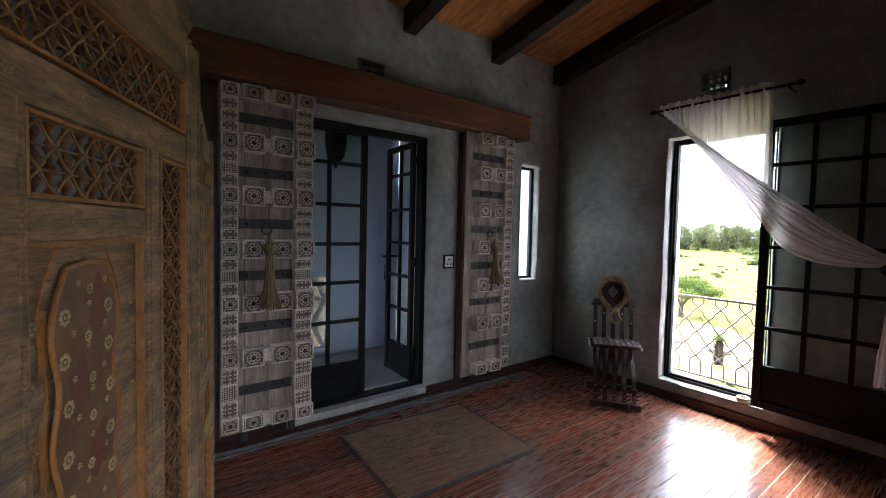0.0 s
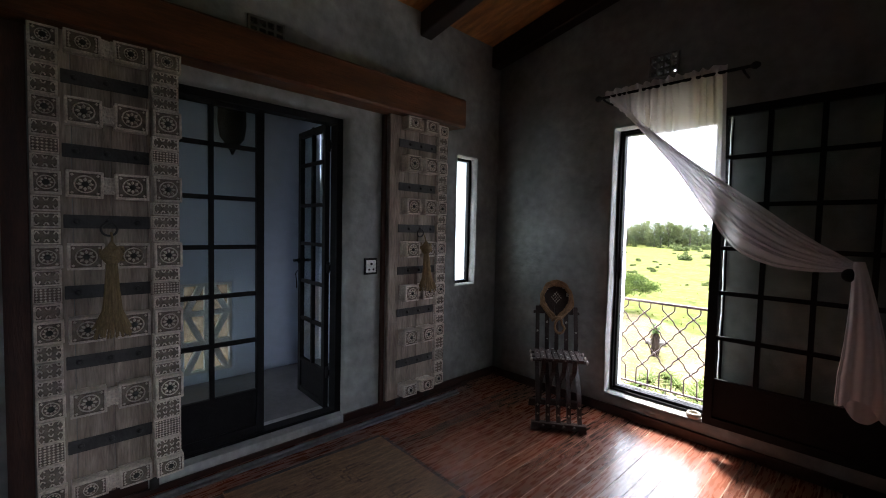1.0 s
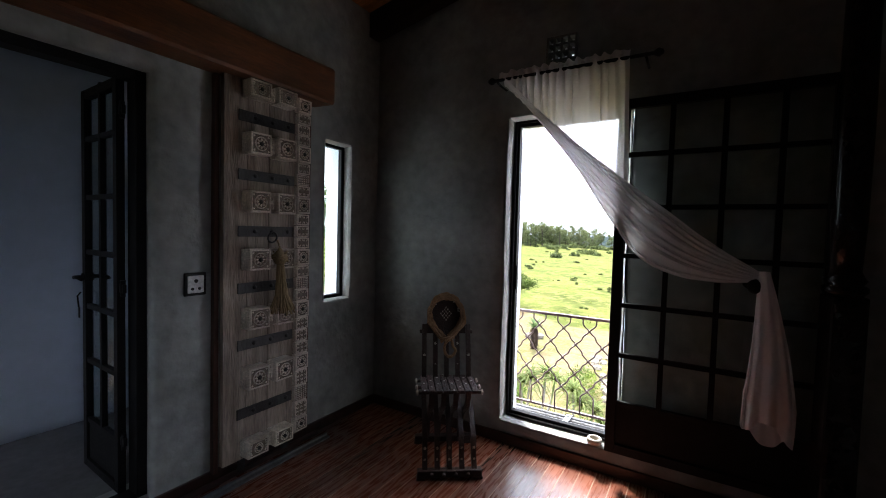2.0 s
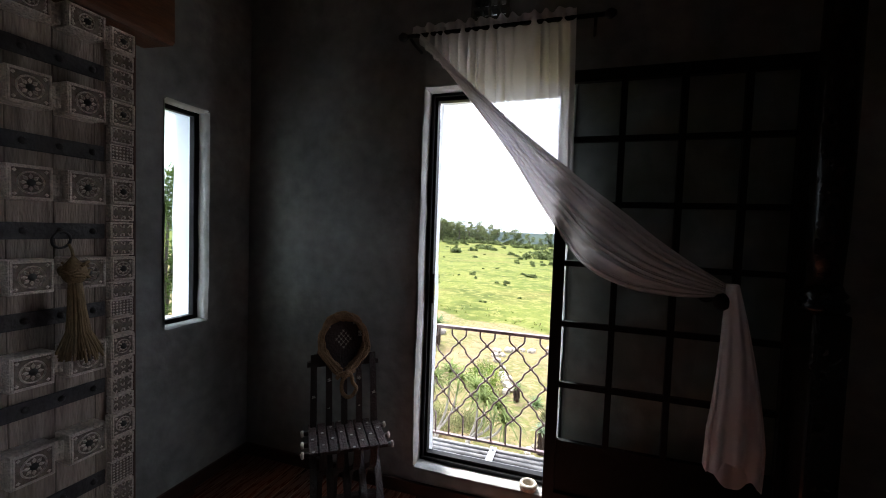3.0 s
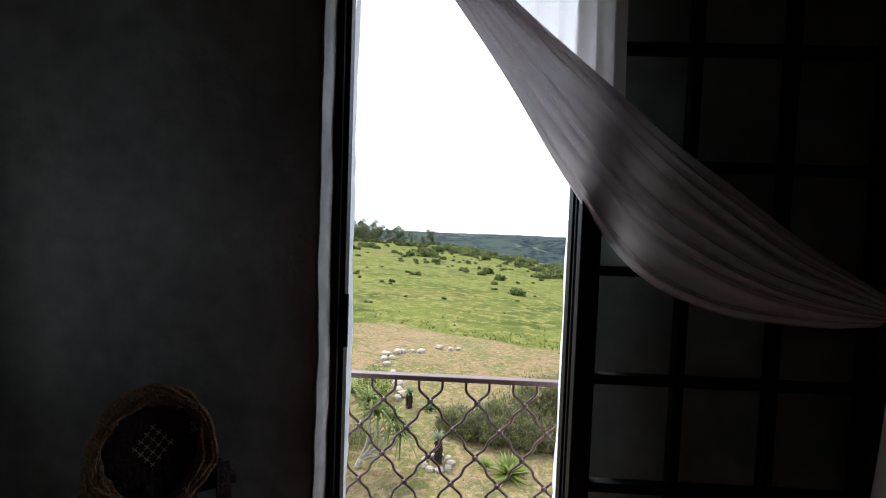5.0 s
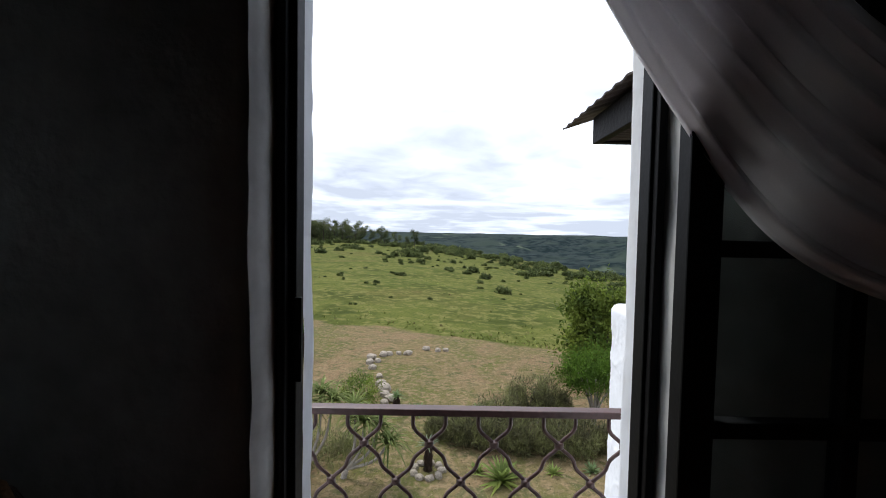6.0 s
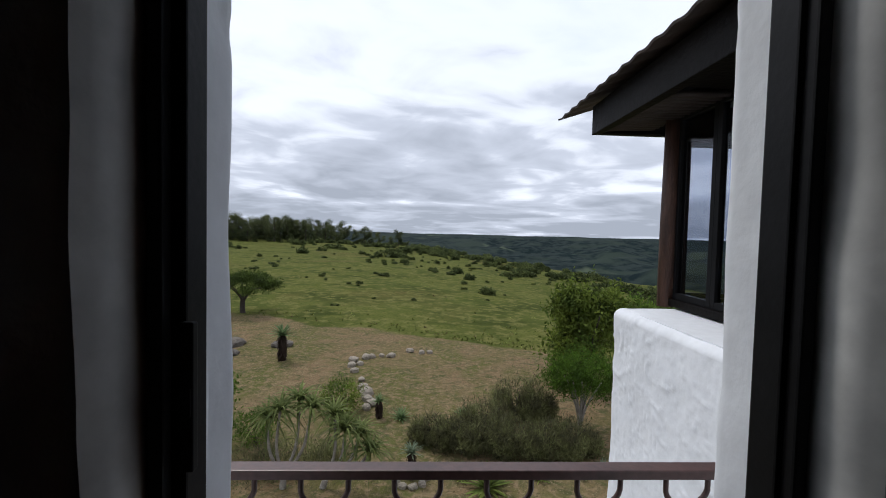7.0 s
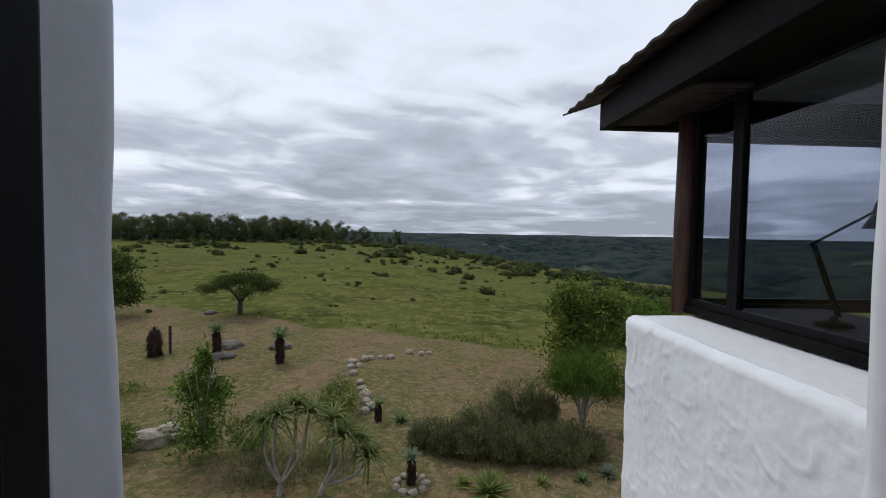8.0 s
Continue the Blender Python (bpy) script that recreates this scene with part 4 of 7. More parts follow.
def block_mesh(w, h, d, kind):
    """A carved wooden block lying in the yz plane, centred, standing d proud along x, with flat ground coloured as
    recess shade and pale relief.
    """
    bm = B()
    box(bm, 0, d, -w / 2, w / 2, -h / 2, h / 2, 0.003)
    e = d + 0.0006

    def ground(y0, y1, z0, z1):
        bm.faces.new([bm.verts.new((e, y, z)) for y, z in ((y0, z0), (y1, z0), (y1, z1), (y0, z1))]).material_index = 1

    def lozenge(y, z, a, b, up=0.005):
        q = [bm.verts.new((e, y + p, z + r)) for p, r in ((-a, 0), (0, -b), (a, 0), (0, b))]
        t = bm.verts.new((e + up, y, z))
        for m, n in zip(q, q[1:] + q[:1]):
            bm.faces.new((m, n, t))
    if kind == "flower":
        q = min(w, h) * 0.5 - 0.016
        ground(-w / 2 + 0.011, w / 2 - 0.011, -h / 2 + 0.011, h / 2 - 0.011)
        rosette(bm, 0, 0, q * 0.78, e, 8)
        for sy in (-1, 1):
            for sz in (-1, 1):
                lozenge(sy * (w / 2 - 0.020), sz * (h / 2 - 0.020), 0.007, 0.007)
        if w > h * 1.15:
            for sy in (-1, 1):
                for sz in (-0.5, 0, 0.5):
                    lozenge(sy * (w / 2 - 0.018), sz * q, 0.004, 0.008)
        for sy in (-1, 1):
            box(bm, d, d + 0.005, sy * (w / 2 - 0.007) - 0.003, sy * (w / 2 - 0.007) + 0.003, -h / 2 + 0.004, h / 2 - 0.004)
        for sz in (-1, 1):
            box(bm, d, d + 0.005, -w / 2 + 0.008, w / 2 - 0.008, sz * (h / 2 - 0.007) - 0.003, sz * (h / 2 - 0.007) + 0.003)
    elif kind == "scroll":
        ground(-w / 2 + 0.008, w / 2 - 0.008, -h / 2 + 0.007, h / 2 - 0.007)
        n = max(1, int((h - 0.012) / 0.020))
        for k in range(n):
            z = -h / 2 + h * (k + 0.5) / n
            m = max(2, int(w / 0.024))
            for j in range(m):
                y = -w / 2 + w * (j + 0.5) / m
                f = 1 if (j + k) % 2 else -1
                tube(bm, [(e, y - 0.008, z - 0.006 * f), (e + 0.003, y - 0.002, z + 0.005 * f), (e + 0.003, y + 0.004, z + 0.004 * f), (e, y + 0.008, z - 0.005 * f)], 0.0030, 4, False)
    elif kind == "check":
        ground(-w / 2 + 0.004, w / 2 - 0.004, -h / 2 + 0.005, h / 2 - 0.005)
        nz, ny = max(2, int((h - 0.010) / 0.0115)), int((w - 0.008) / 0.0125)
        for k in range(nz):
            for j in range(ny):
                lozenge(-w / 2 + 0.004 + (w - 0.008) * (j + 0.5) / ny, -h / 2 + 0.005 + (h - 0.010) * (k + 0.5) / nz, 0.0056, 0.0052, 0.003)
    elif kind == "tie":
        box(bm, d, d + 0.012, -w / 2, -w / 2 + 0.012, -h / 2, h / 2, 0.003)
        box(bm, d, d + 0.012, w / 2 - 0.012, w / 2, -h / 2, h / 2, 0.003)
        box(bm, d, d + 0.012, -w / 2 + 0.01, w / 2 - 0.01, -0.01, 0.01, 0.003)
    me = mesh_of("carved_block", bm, M_CARVED)
    me.materials.append(M_CARVESHADE)
    return me


BLOCKS = {}


def block(w, h, d, kind):
    key = (w, h, d, kind)
    if key not in BLOCKS:
        BLOCKS[key] = block_mesh(*key)
    return BLOCKS[key]


def stud_mesh():
    bm = B()
    lathe(bm, [(0.013, 0.0), (0.013, 0.003), (0.009, 0.010), (0.003, 0.013)], 8, (0, 0, 0), "x")
    return mesh_of("stud", bm, M_IRON)


STUD = stud_mesh()
ROWS = (1.87, 1.553, 1.232, 0.903, 0.568)
STRAPS = (2.02, 1.70, 1.388, 1.07, 0.75, 0.36)


def carved_door(y0, flip, label):
    """An old carved door, 0.55 wide; y measured from its lock side, flip = -1 turns it over."""
    r = root("carved_door", label, "door", pose(0.045, y0, 0), "carved sliding doors")
    f = flip
    W = 0.55

    def at(u, z, x=0.0):
        return Matrix.Translation((x, f * u, z))
    for i in range(4):
        bm = B()
        a, b = W * i / 4 + 0.0015, W * (i + 1) / 4 - 0.0015
        ya, yb = sorted((f * a, f * b))
        box(bm, 0.0, 0.03 + 0.002 * (i % 2), ya, yb, 0.095 + 0.004 * (i % 3), 2.225, 0.003)
        part("plank", bm, M_PLANK, r)
    def stile(u, w, deep, flowers):
        """A column of carved blocks: a flower at each row, banded blocks between."""
        marks = (0.165,) + ROWS[::-1] + (2.165,)
        tops = []
        for k, z in enumerate(marks):
            h = 0.092 if k in (0, len(marks) - 1) else (0.125 if flowers else 0.105)
            tops.append((z - h / 2, z + h / 2))
            piece("carved_block", block(w, round(h - 0.004, 3), deep[0], "flower"), r, at(u + (0.005 if deep[0] > 0.06 else 0), z, 0.031) @ Matrix.Rotation(random.uniform(-0.02, 0.02), 4, "X"))
            piece("stud", STUD, r, at(u + (0.005 if deep[0] > 0.06 else 0), z, 0.031 + deep[0]))
        for k, ((_, a), (b, _)) in enumerate(zip(tops, tops[1:])):
            n = 3
            for q in range(n):
                h = (b - a) / n
                kind = "check" if q == 1 and k % 2 == 0 else "scroll"
                piece("carved_block", block(w - 0.006, round(h - 0.005, 3), deep[1 + q % 2], kind), r, at(u - 0.002, a + h * (q + 0.5), 0.031))
    # outer stile, and on the wider door a lock stile of prouder blocks
    stile(0.052, 0.098, (0.036, 0.032, 0.028), False)
    if flip > 0:
        stile(0.482, 0.118, (0.072, 0.060, 0.050), True)
    cols = (0.178, 0.348) if flip > 0 else (0.212, 0.384)
    for z in (2.165,) + ROWS + (0.165,):
        edge_row = z in (2.165, 0.165)
        for u in cols:
            d = 0.056 if flip > 0 else 0.082
            piece("carved_block", block(0.128, 0.092 if edge_row else 0.118, d, "flower"), r, at(u, z, 0.031) @ Matrix.Rotation(random.uniform(-0.02, 0.02), 4, "X"))
            piece("stud", STUD, r, at(u, z, 0.031 + d))
        piece("carved_block", block(0.042, 0.075, 0.040, "tie"), r, at(sum(cols) / 2, z, 0.031))
    for z in STRAPS:
        bm = B()
        ya, yb = sorted((f * 0.105, f * (0.42 if flip > 0 else 0.47)))
        box(bm, 0.032, 0.040, ya, yb, z - 0.03, z + 0.03, 0.003)
        s = part("iron_strap", bm, M_IRON, r, "flat rusted iron strap")
        for u in (0.15, 0.26, 0.37):
            piece("stud", STUD, s, at(u, z, 0.040))
    for u in (0.14, 0.43):
        bm = B()
        ya, yb = sorted((f * (u - 0.02), f * (u + 0.02)))
        box(bm, 0.005, 0.03, ya, yb, 0.03, 0.13, 0.006)
        part("roller_bracket", bm, M_IRON, r)
    bm = B()
    pts = [(0.050 + 0.006 * math.sin(a), f * 0.262 + 0.030 * math.cos(a), 1.355 + 0.030 * math.sin(a)) for a in [i * math.tau / 20 for i in range(21)]]
    tube(bm, pts, 0.005, 6)
    part("ring_pull", bm, M_IRON, r, "iron ring pull")
    return r


def tassel(x, y, z, s=1.0, lean=0.0):
    r = root("tassel", "knotted hemp tassel hanging from the ring of the carved door", "tassel", pose(x, y, z, lean, 0, 0), "door tassels")
    bm = B()
    lathe(bm, [(0.004, 0.03), (0.018, 0.01), (0.036, -0.01), (0.042, -0.03), (0.034, -0.055), (0.022, -0.07)], 14)
    for k in range(5):
        a0 = k * 1.3
        tube(bm, [(0.042 * math.cos(a0 + q * 0.5), 0.042 * math.sin(a0 + q * 0.5), -0.005 - 0.012 * k * 0.8 + 0.012 * math.sin(q)) for q in range(8)], 0.006, 5)
    part("knot", bm, M_HEMP, r)
    bm = B()
    for k in range(110):
        a = random.uniform(0, math.tau)
        q = random.uniform(0.2, 1) ** 0.5
        l = random.uniform(0.30, 0.345) * s
        tube(bm, [(0.016 * q * math.cos(a), 0.016 * q * math.sin(a), -0.05), (0.026 * q * math.cos(a), 0.026 * q * math.sin(a), -0.16 * s), (0.036 * q * math.cos(a), 0.036 * q * math.sin(a), -0.24 * s), (0.074 * q * math.cos(a), 0.074 * q * math.sin(a), -l)], 0.0046, 4, False)
    part("skirt", bm, M_HEMP, r)
    bm = B()
    tube(bm, [(0, 0, 0.025), (-0.012, 0.004, 0.05), (-0.02, 0.0, 0.072)], 0.005, 5)
    part("cord", bm, M_HEMP, r)
    return r


header_beam()
carved_door(-3.19, 1, "tall old limed carved door with iron straps and flower blocks hung from the beam")
carved_door(-0.772, -1, "tall old carved door of pale planks, flower blocks and iron straps hung beside the slit window")
tassel(0.155, -2.925, 1.27, 1.18)
tassel(0.165, -1.036, 1.27, 1.05, 3)
bm = B()
box(bm, 0.012, 0.05, -3.278, -3.194, 0.06, 2.21, 0.004)
thing("door_post", bm, M_EDGE, "reddish timber plank standing beside the carved door", "post")
bm = B()
box(bm, 0.012, 0.045, -1.352, -1.326, 0.06, 2.21, 0.004)
thing("door_post", bm, M_EDGE, "narrow dark timber edge board of the carved door", "post")


bm = B()
box(bm, 0.005, 0.082, -0.770, -0.748, 0.10, 2.21, 0.004)
thing("door_post", bm, M_EDGE, "reddish timber side board of the carved door", "post")


# ---- socket, vents ----
def socket():
    r = root("power_socket", "black-rimmed wall socket with a white face", "socket")
    bm = B()
    box(bm, 0.0, 0.014, -1.486, -1.376, 1.048, 1.168, 0.006)
    part("rim", bm, M_STEEL, r)
    bm = B()
    box(bm, 0.012, 0.018, -1.472, -1.390, 1.063, 1.153, 0.004)
    part("face", bm, M_SOCKET, r, "pale grey plastic face")
    for y, z, q in ((-1.431, 1.125, 0.010), (-1.449, 1.085, 0.008), (-1.413, 1.085, 0.008)):
        bm = B()
        lathe(bm, [(q, 0), (q, 0.0025)], 12, (0.018, y, z), "x")
        part("pin_hole", bm, M_STEEL, r)
    bm = B()
    box(bm, 0.0, 0.010, -1.374, -1.330, 1.06, 1.16, 0.003)
    thing("blank_plate", bm, M_BLANK, "grey blank wall plate beside the socket", "wall plate")


def vent(name, m, cols, rows, w, h, lab):
    r = root(name, lab, "vent", m)
    bm = B()
    t = 0.014
    cw, ch = w / cols, h / rows
    for i in range(cols + 1):
        box(bm, -w / 2 + i * cw - t / 2, -w / 2 + i * cw + t / 2, 0.0, 0.06, -h / 2 - t / 2, h / 2 + t / 2, 0.002)
    for j in range(rows + 1):
        for i in range(cols):
            box(bm, -w / 2 + i * cw + t / 2, -w / 2 + (i + 1) * cw - t / 2, 0.001, 0.058, -h / 2 + j * ch - t / 2, -h / 2 + j * ch + t / 2)
    part("brick", bm, M_VENT, r)
    return r


M_SOCKET = material("socket_face", (0.6, 0.61, 0.62), 0.4, 0.05, 10, 0.0)
M_BLANK = material("blank_face", (0.22, 0.23, 0.23), 0.5, 0.1, 10, 0.0)
M_VENT = material("vent_clay", (0.14, 0.14, 0.13), 0.8, 0.3, 10, 0.2, 50)
socket()
vent("air_brick", pose(1.455, -0.008, 2.565), 4, 3, 0.175, 0.14, "clay air brick with a grid of holes in the window wall")
vent("air_brick", pose(0.004, -2.175, 2.545, 0, 0, 90), 4, 2, 0.20, 0.10, "clay air brick above the beam")


# ---- dark polished post beside the window leaf ----
def polished_post():
    r = root("timber_post", "dark polished square timber post with a beaded collar", "post", pose(2.755, -0.26, 0, 0, 0, 12))
    bm = B()
    box(bm, -0.06, 0.06, -0.06, 0.06, 0.0, 1.20, 0.014)
    part("foot", bm, M_LACQUER, r)
    bm = B()
    lathe(bm, [(0.060, 1.20), (0.074, 1.215), (0.074, 1.235), (0.058, 1.245), (0.070, 1.262), (0.058, 1.28), (0.050, 1.30)], 20)
    part("collar", bm, M_LACQUER, r)
    bm = B()
    lathe(bm, [(0.050, 1.30), (0.058, 1.5), (0.060, 1.9), (0.054, 2.6), (0.050, 3.40)], 20)
    part("shaft", bm, M_LACQUER, r)


M_LACQUER = material("dark_lacquer", (0.010, 0.008, 0.0075), 0.2, 0.3, 6, 0.03, 40, spec=0.25)
polished_post()


# ---- rod, sheer curtain and tieback ----
def sheer(name, lo, hi, diffuse):
    m = bpy.data.materials.new(name)
    m.use_nodes = True
    nt = m.node_tree
    N, L = nt.nodes.new, nt.links.new
    nt.nodes.clear()
    out, tr, df, tp, m1, m2 = N("ShaderNodeOutputMaterial"), N("ShaderNodeBsdfTranslucent"), N("ShaderNodeBsdfDiffuse"), N("ShaderNodeBsdfTransparent"), N("ShaderNodeMixShader"), N("ShaderNodeMixShader")
    tc, wv = N("ShaderNodeTexCoord"), N("ShaderNodeTexNoise")
    wv.inputs["Scale"].default_value = 400
    L(tc.outputs["Object"], wv.inputs["Vector"])
    mr = N("ShaderNodeMapRange")
    mr.inputs[3].default_value, mr.inputs[4].default_value = lo, hi
    L(wv.outputs["Fac"], mr.inputs[0])
    col = (0.80, 0.775, 0.79, 1)
    tr.inputs[0].default_value = df.inputs[0].default_value = col
    m1.inputs[0].default_value = diffuse
    L(tr.outputs[0], m1.inputs[1]); L(df.outputs[0], m1.inputs[2])
    L(mr.outputs[0], m2.inputs[0]); L(tp.outputs[0], m2.inputs[1]); L(m1.outputs[0], m2.inputs[2])
    L(m2.outputs[0], out.inputs[0])
    return m


M_SHEER = sheer("sheer_cotton", 0.86, 0.97, 0.62)
M_SHEERTHIN = sheer("single_sheer_cotton", 0.72, 0.92, 0.42)


def spline(pts, t):
    """A smooth curve through points, t from 0 to 1."""
    n = len(pts) - 1
    i = min(int(t * n), n - 1)
    f = t * n - i
    p = [Vector(pts[max(0, min(n, k))]) for k in (i - 1, i, i + 1, i + 2)]
    return 0.5 * ((2 * p[1]) + (p[2] - p[0]) * f + (2 * p[0] - 5 * p[1] + 4 * p[2] - p[3]) * f * f + (3 * p[1] - p[0] - 3 * p[2] + p[3]) * f ** 3)


def curtain():
    r = root("curtain", "sheer white cotton curtain swept aside and tied to a hook", "curtain")
    low = [(1.12, -0.155, 2.40), (1.355, -0.125, 2.12), (1.597, -0.09, 1.81), (1.782, -0.09, 1.528), (1.94, -0.11, 1.32), (2.12, -0.15, 1.228), (2.29, -0.185, 1.208), (2.465, -0.225, 1.225)]
    up = [(1.135, -0.16, 2.402), (1.375, -0.17, 2.165), (1.63, -0.165, 1.925), (1.885, -0.165, 1.715), (2.05, -0.17, 1.585), (2.20, -0.195, 1.462), (2.34, -0.205, 1.358), (2.48, -0.215, 1.268)]
    # swept swag: two layers with long folds
    for layer in (0, 1):
        bm = B()
        ns, ntt = 120, 80
        grid = []
        for i in range(ntt + 1):
            t = i / ntt
            a, b = spline(low, t), spline(up, t)
            row = []
            for j in range(ns + 1):
                s = j / ns
                q = s + 0.05 * noise.noise(Vector((t * 2.2, s * 3, 5 + layer))) * math.sin(s * math.pi)
                p = a.lerp(b, q)
                wide = (b - a).length
                ph = 46 * s + 4.5 * noise.noise(Vector((s * 5, t * 1.6, 4 + 9 * layer)))
                fold = math.sin(ph) * wide * 0.035 + math.sin(ph * 2.7 + 1) * wide * 0.014 * (0.5 + noise.noise(Vector((s * 9, t * 2, 1))))
                belly = 0.05 * wide * math.sin(s * math.pi)
                p = p + Vector((0, fold - belly + layer * (0.004 + 2 * belly), 0.004 * noise.noise(Vector((t * 7, s, 2 + layer)))))
                row.append(bm.verts.new(p))
            grid.append(row)
        for a, b in zip(grid, grid[1:]):
            for j in range(ns):
                bm.faces.new((a[j], a[j + 1], b[j + 1], b[j])).smooth = True
        part("swag", bm, M_SHEER, r, "cloth gathered into a diagonal swag")
    # sheer part hanging from the rod behind the swag
    line = [spline(up, k / 200) for k in range(201)]
    bm = B()
    ns, nv = 220, 30
    grid = []
    for j in range(ns + 1):
        s = j / ns
        x = 1.137 + 0.735 * s
        zb = min(line, key=lambda p: abs(p.x - x)).z - 0.05
        row = []
        for i in range(nv + 1):
            v = i / nv
            ph = 105 * s ** 0.9 + 2.5 * noise.noise(Vector((s * 7, v * 0.7, 4)))
            f = 0.017 * math.sin(ph) * (0.55 + noise.noise(Vector((s * 11, v, 2)))) * (1 - 0.5 * v)
            row.append(bm.verts.new((x + 0.018 * v * s + 0.004 * math.cos(ph), -0.15 + f + 0.01 * v, 2.40 + (zb - 2.40) * v)))
        grid.append(row)
    for a, b in zip(grid, grid[1:]):
        for i in range(nv):
            bm.faces.new((a[i], a[i + 1], b[i + 1], b[i])).smooth = True
    part("drape", bm, M_SHEERTHIN, r)
    # frilled heading above the rod
    bm = B()
    rows = []
    for i in range(4):
        row = []
        for j in range(181):
            s = j / 180
            row.append(bm.verts.new((1.11 + 0.76 * s, -0.155 + 0.010 * math.sin(s * 95 + i * 0.2) * (0.5 + i * 0.25), 2.385 + i * 0.012 + (0.007 * math.sin(s * 70 + math.sin(s * 31)) if i == 3 else 0) + 0.0 * s)))
        rows.append(row)
    for a, b in zip(rows, rows[1:]):
        for j in range(180):
            bm.faces.new((a[j], a[j + 1], b[j + 1], b[j])).smooth = True
    part("heading", bm, M_SHEER, r)
    # tail below the tie
    bm = B()
    rows = []
    for i in range(41):
        t = i / 40
        row = []
        for j in range(61):
            a = j / 60 * math.tau
            w = 0.020 + 0.078 * min(1, t * 1.25) ** 0.9
            c = Vector((2.492 + 0.045 * math.sin(t * 2.0), -0.225, 1.275 - 0.705 * t))
            fo = 1 + 0.30 * t * math.sin(a * 7 + 2.5 * noise.noise(Vector((a, t * 1.5, 3))))
            z = -0.085 * t * (0.5 + 0.5 * math.sin(a * 1.0 + 0.6)) + 0.03 * t * math.sin(a * 3)
            row.append(bm.verts.new(c + Vector((w * math.cos(a) * (0.9 + 0.1 * fo), 0.032 * math.sin(a) * fo + 0.012 * t * math.sin(a * 9), z))))
        rows.append(row)
    for a, b in zip(rows, rows[1:]):
        for j in range(60):
            bm.faces.new((a[j], a[j + 1], b[j + 1], b[j])).smooth = True
    part("tail", bm, M_SHEER, r)
    k = root("curtain_hook", "dark turned wooden curtain holdback on the wall", "curtain holdback")
    bm = B()
    lathe(bm, [(0.035, 0.0), (0.035, 0.012), (0.014, 0.02), (0.012, 0.20), (0.026, 0.205), (0.034, 0.225), (0.024, 0.245), (0.004, 0.25)], 16, (2.462, -0.002, 1.205), "y")
    bmesh.ops.scale(bm, vec=(1, -1, 1), verts=bm.verts, space=Matrix.Translation((0, 0.002, 0)))
    part("knob", bm, M_DARKWOOD, k)
    d = root("curtain_rod", "black iron curtain rod on two brackets", "curtain rod")
    bm = B()
    tube(bm, [(1.085, -0.15, 2.378), (1.985, -0.15, 2.378)], 0.010, 10)
    part("rod", bm, M_STEEL, d)
    for x, s in ((1.07, -1), (2.0, 1)):
        bm = B()
        lathe(bm, [(0.010, -0.015), (0.020, 0.0), (0.022, 0.012), (0.012, 0.03), (0.003, 0.034)], 12, (0, 0, 0), "x")
        bmesh.ops.scale(bm, vec=(s, 1, 1), verts=bm.verts)
        bmesh.ops.translate(bm, vec=(x, -0.15, 2.378), verts=bm.verts)
        part("finial", bm, M_STEEL, d)
    for x in (1.10, 1.95):
        bm = B()
        tube(bm, [(x, 0.002, 2.36), (x, -0.10, 2.36), (x, -0.15, 2.366)], 0.007, 8)
        part("bracket", bm, M_STEEL, d)


curtain()


# ---- rug, bowl ----
def rug():
    r = root("rug", "worn brown woven rug with a faded dark pattern and fringed ends", "rug", pose(0.72, -2.045, 0.0, 0, 0, -2.0))
    bm = B()
    n = 24
    rows = []
    for i in range(n + 1):
        row = []
        for j in range(n + 1):
            x, y = -0.41 + 0.82 * i / n, -0.475 + 0.95 * j / n
            z = 0.010 + 0.003 * noise.noise(Vector((x * 4, y * 4, 0)))
            row.append(bm.verts.new((x + 0.006 * noise.noise(Vector((y * 5, 0, 1))), y + 0.006 * noise.noise(Vector((x * 5, 0, 2))), z)))
        rows.append(row)
    for a, b in zip(rows, rows[1:]):
        for j in range(n):
            bm.faces.new((a[j], b[j], b[j + 1], a[j + 1]))
    ex = bmesh.ops.extrude_face_region(bm, geom=bm.faces[:])
    bmesh.ops.translate(bm, verts=[v for v in ex["geom"] if isinstance(v, bmesh.types.BMVert)], vec=(0, 0, -0.008))
    part("weave", bm, M_RUG, r)
    for lab, y in (("fringe", -0.475), ("fringe", 0.475)):
        bm = B()
        for i in range(110):
            x = -0.405 + 0.81 * i / 109
            l = random.uniform(0.022, 0.04) * (1 if y > 0 else -1)
            tube(bm, [(x, y, 0.008), (x + random.uniform(-0.006, 0.006), y + l, 0.004)], 0.0018, 3, False)
        part("fringe", bm, M_RUGEDGE, r)
    for s in (-1, 1):
        bm = B()
        box(bm, s * 0.404 - 0.010, s * 0.404 + 0.010, -0.47, 0.47, 0.004, 0.0155, 0.002)
        part("binding", bm, M_RUGEDGE, r, "dark braided binding")
    # faded stepped motifs woven into the field
    bm = B()
    for cx, cy, k in ((-0.12, 0.16, 3), (0.10, 0.0, 2), (-0.14, -0.20, 3), (0.16, 0.27, 2), (0.14, -0.27, 2), (-0.27, 0.02, 2)):
        for q in range(k):
            w, h = 0.035 + 0.03 * q, 0.10 - 0.03 * q
            for sx in (-1, 1):
                box(bm, cx + sx * w - 0.005, cx + sx * w + 0.005, cy - h, cy + h, 0.0112, 0.0142)
            box(bm, cx - w, cx + w, cy - h - 0.004, cy - h + 0.004, 0.0112, 0.0142)
    tagged(part("motif", bm, M_RUGMOTIF, r), kind="stuff")


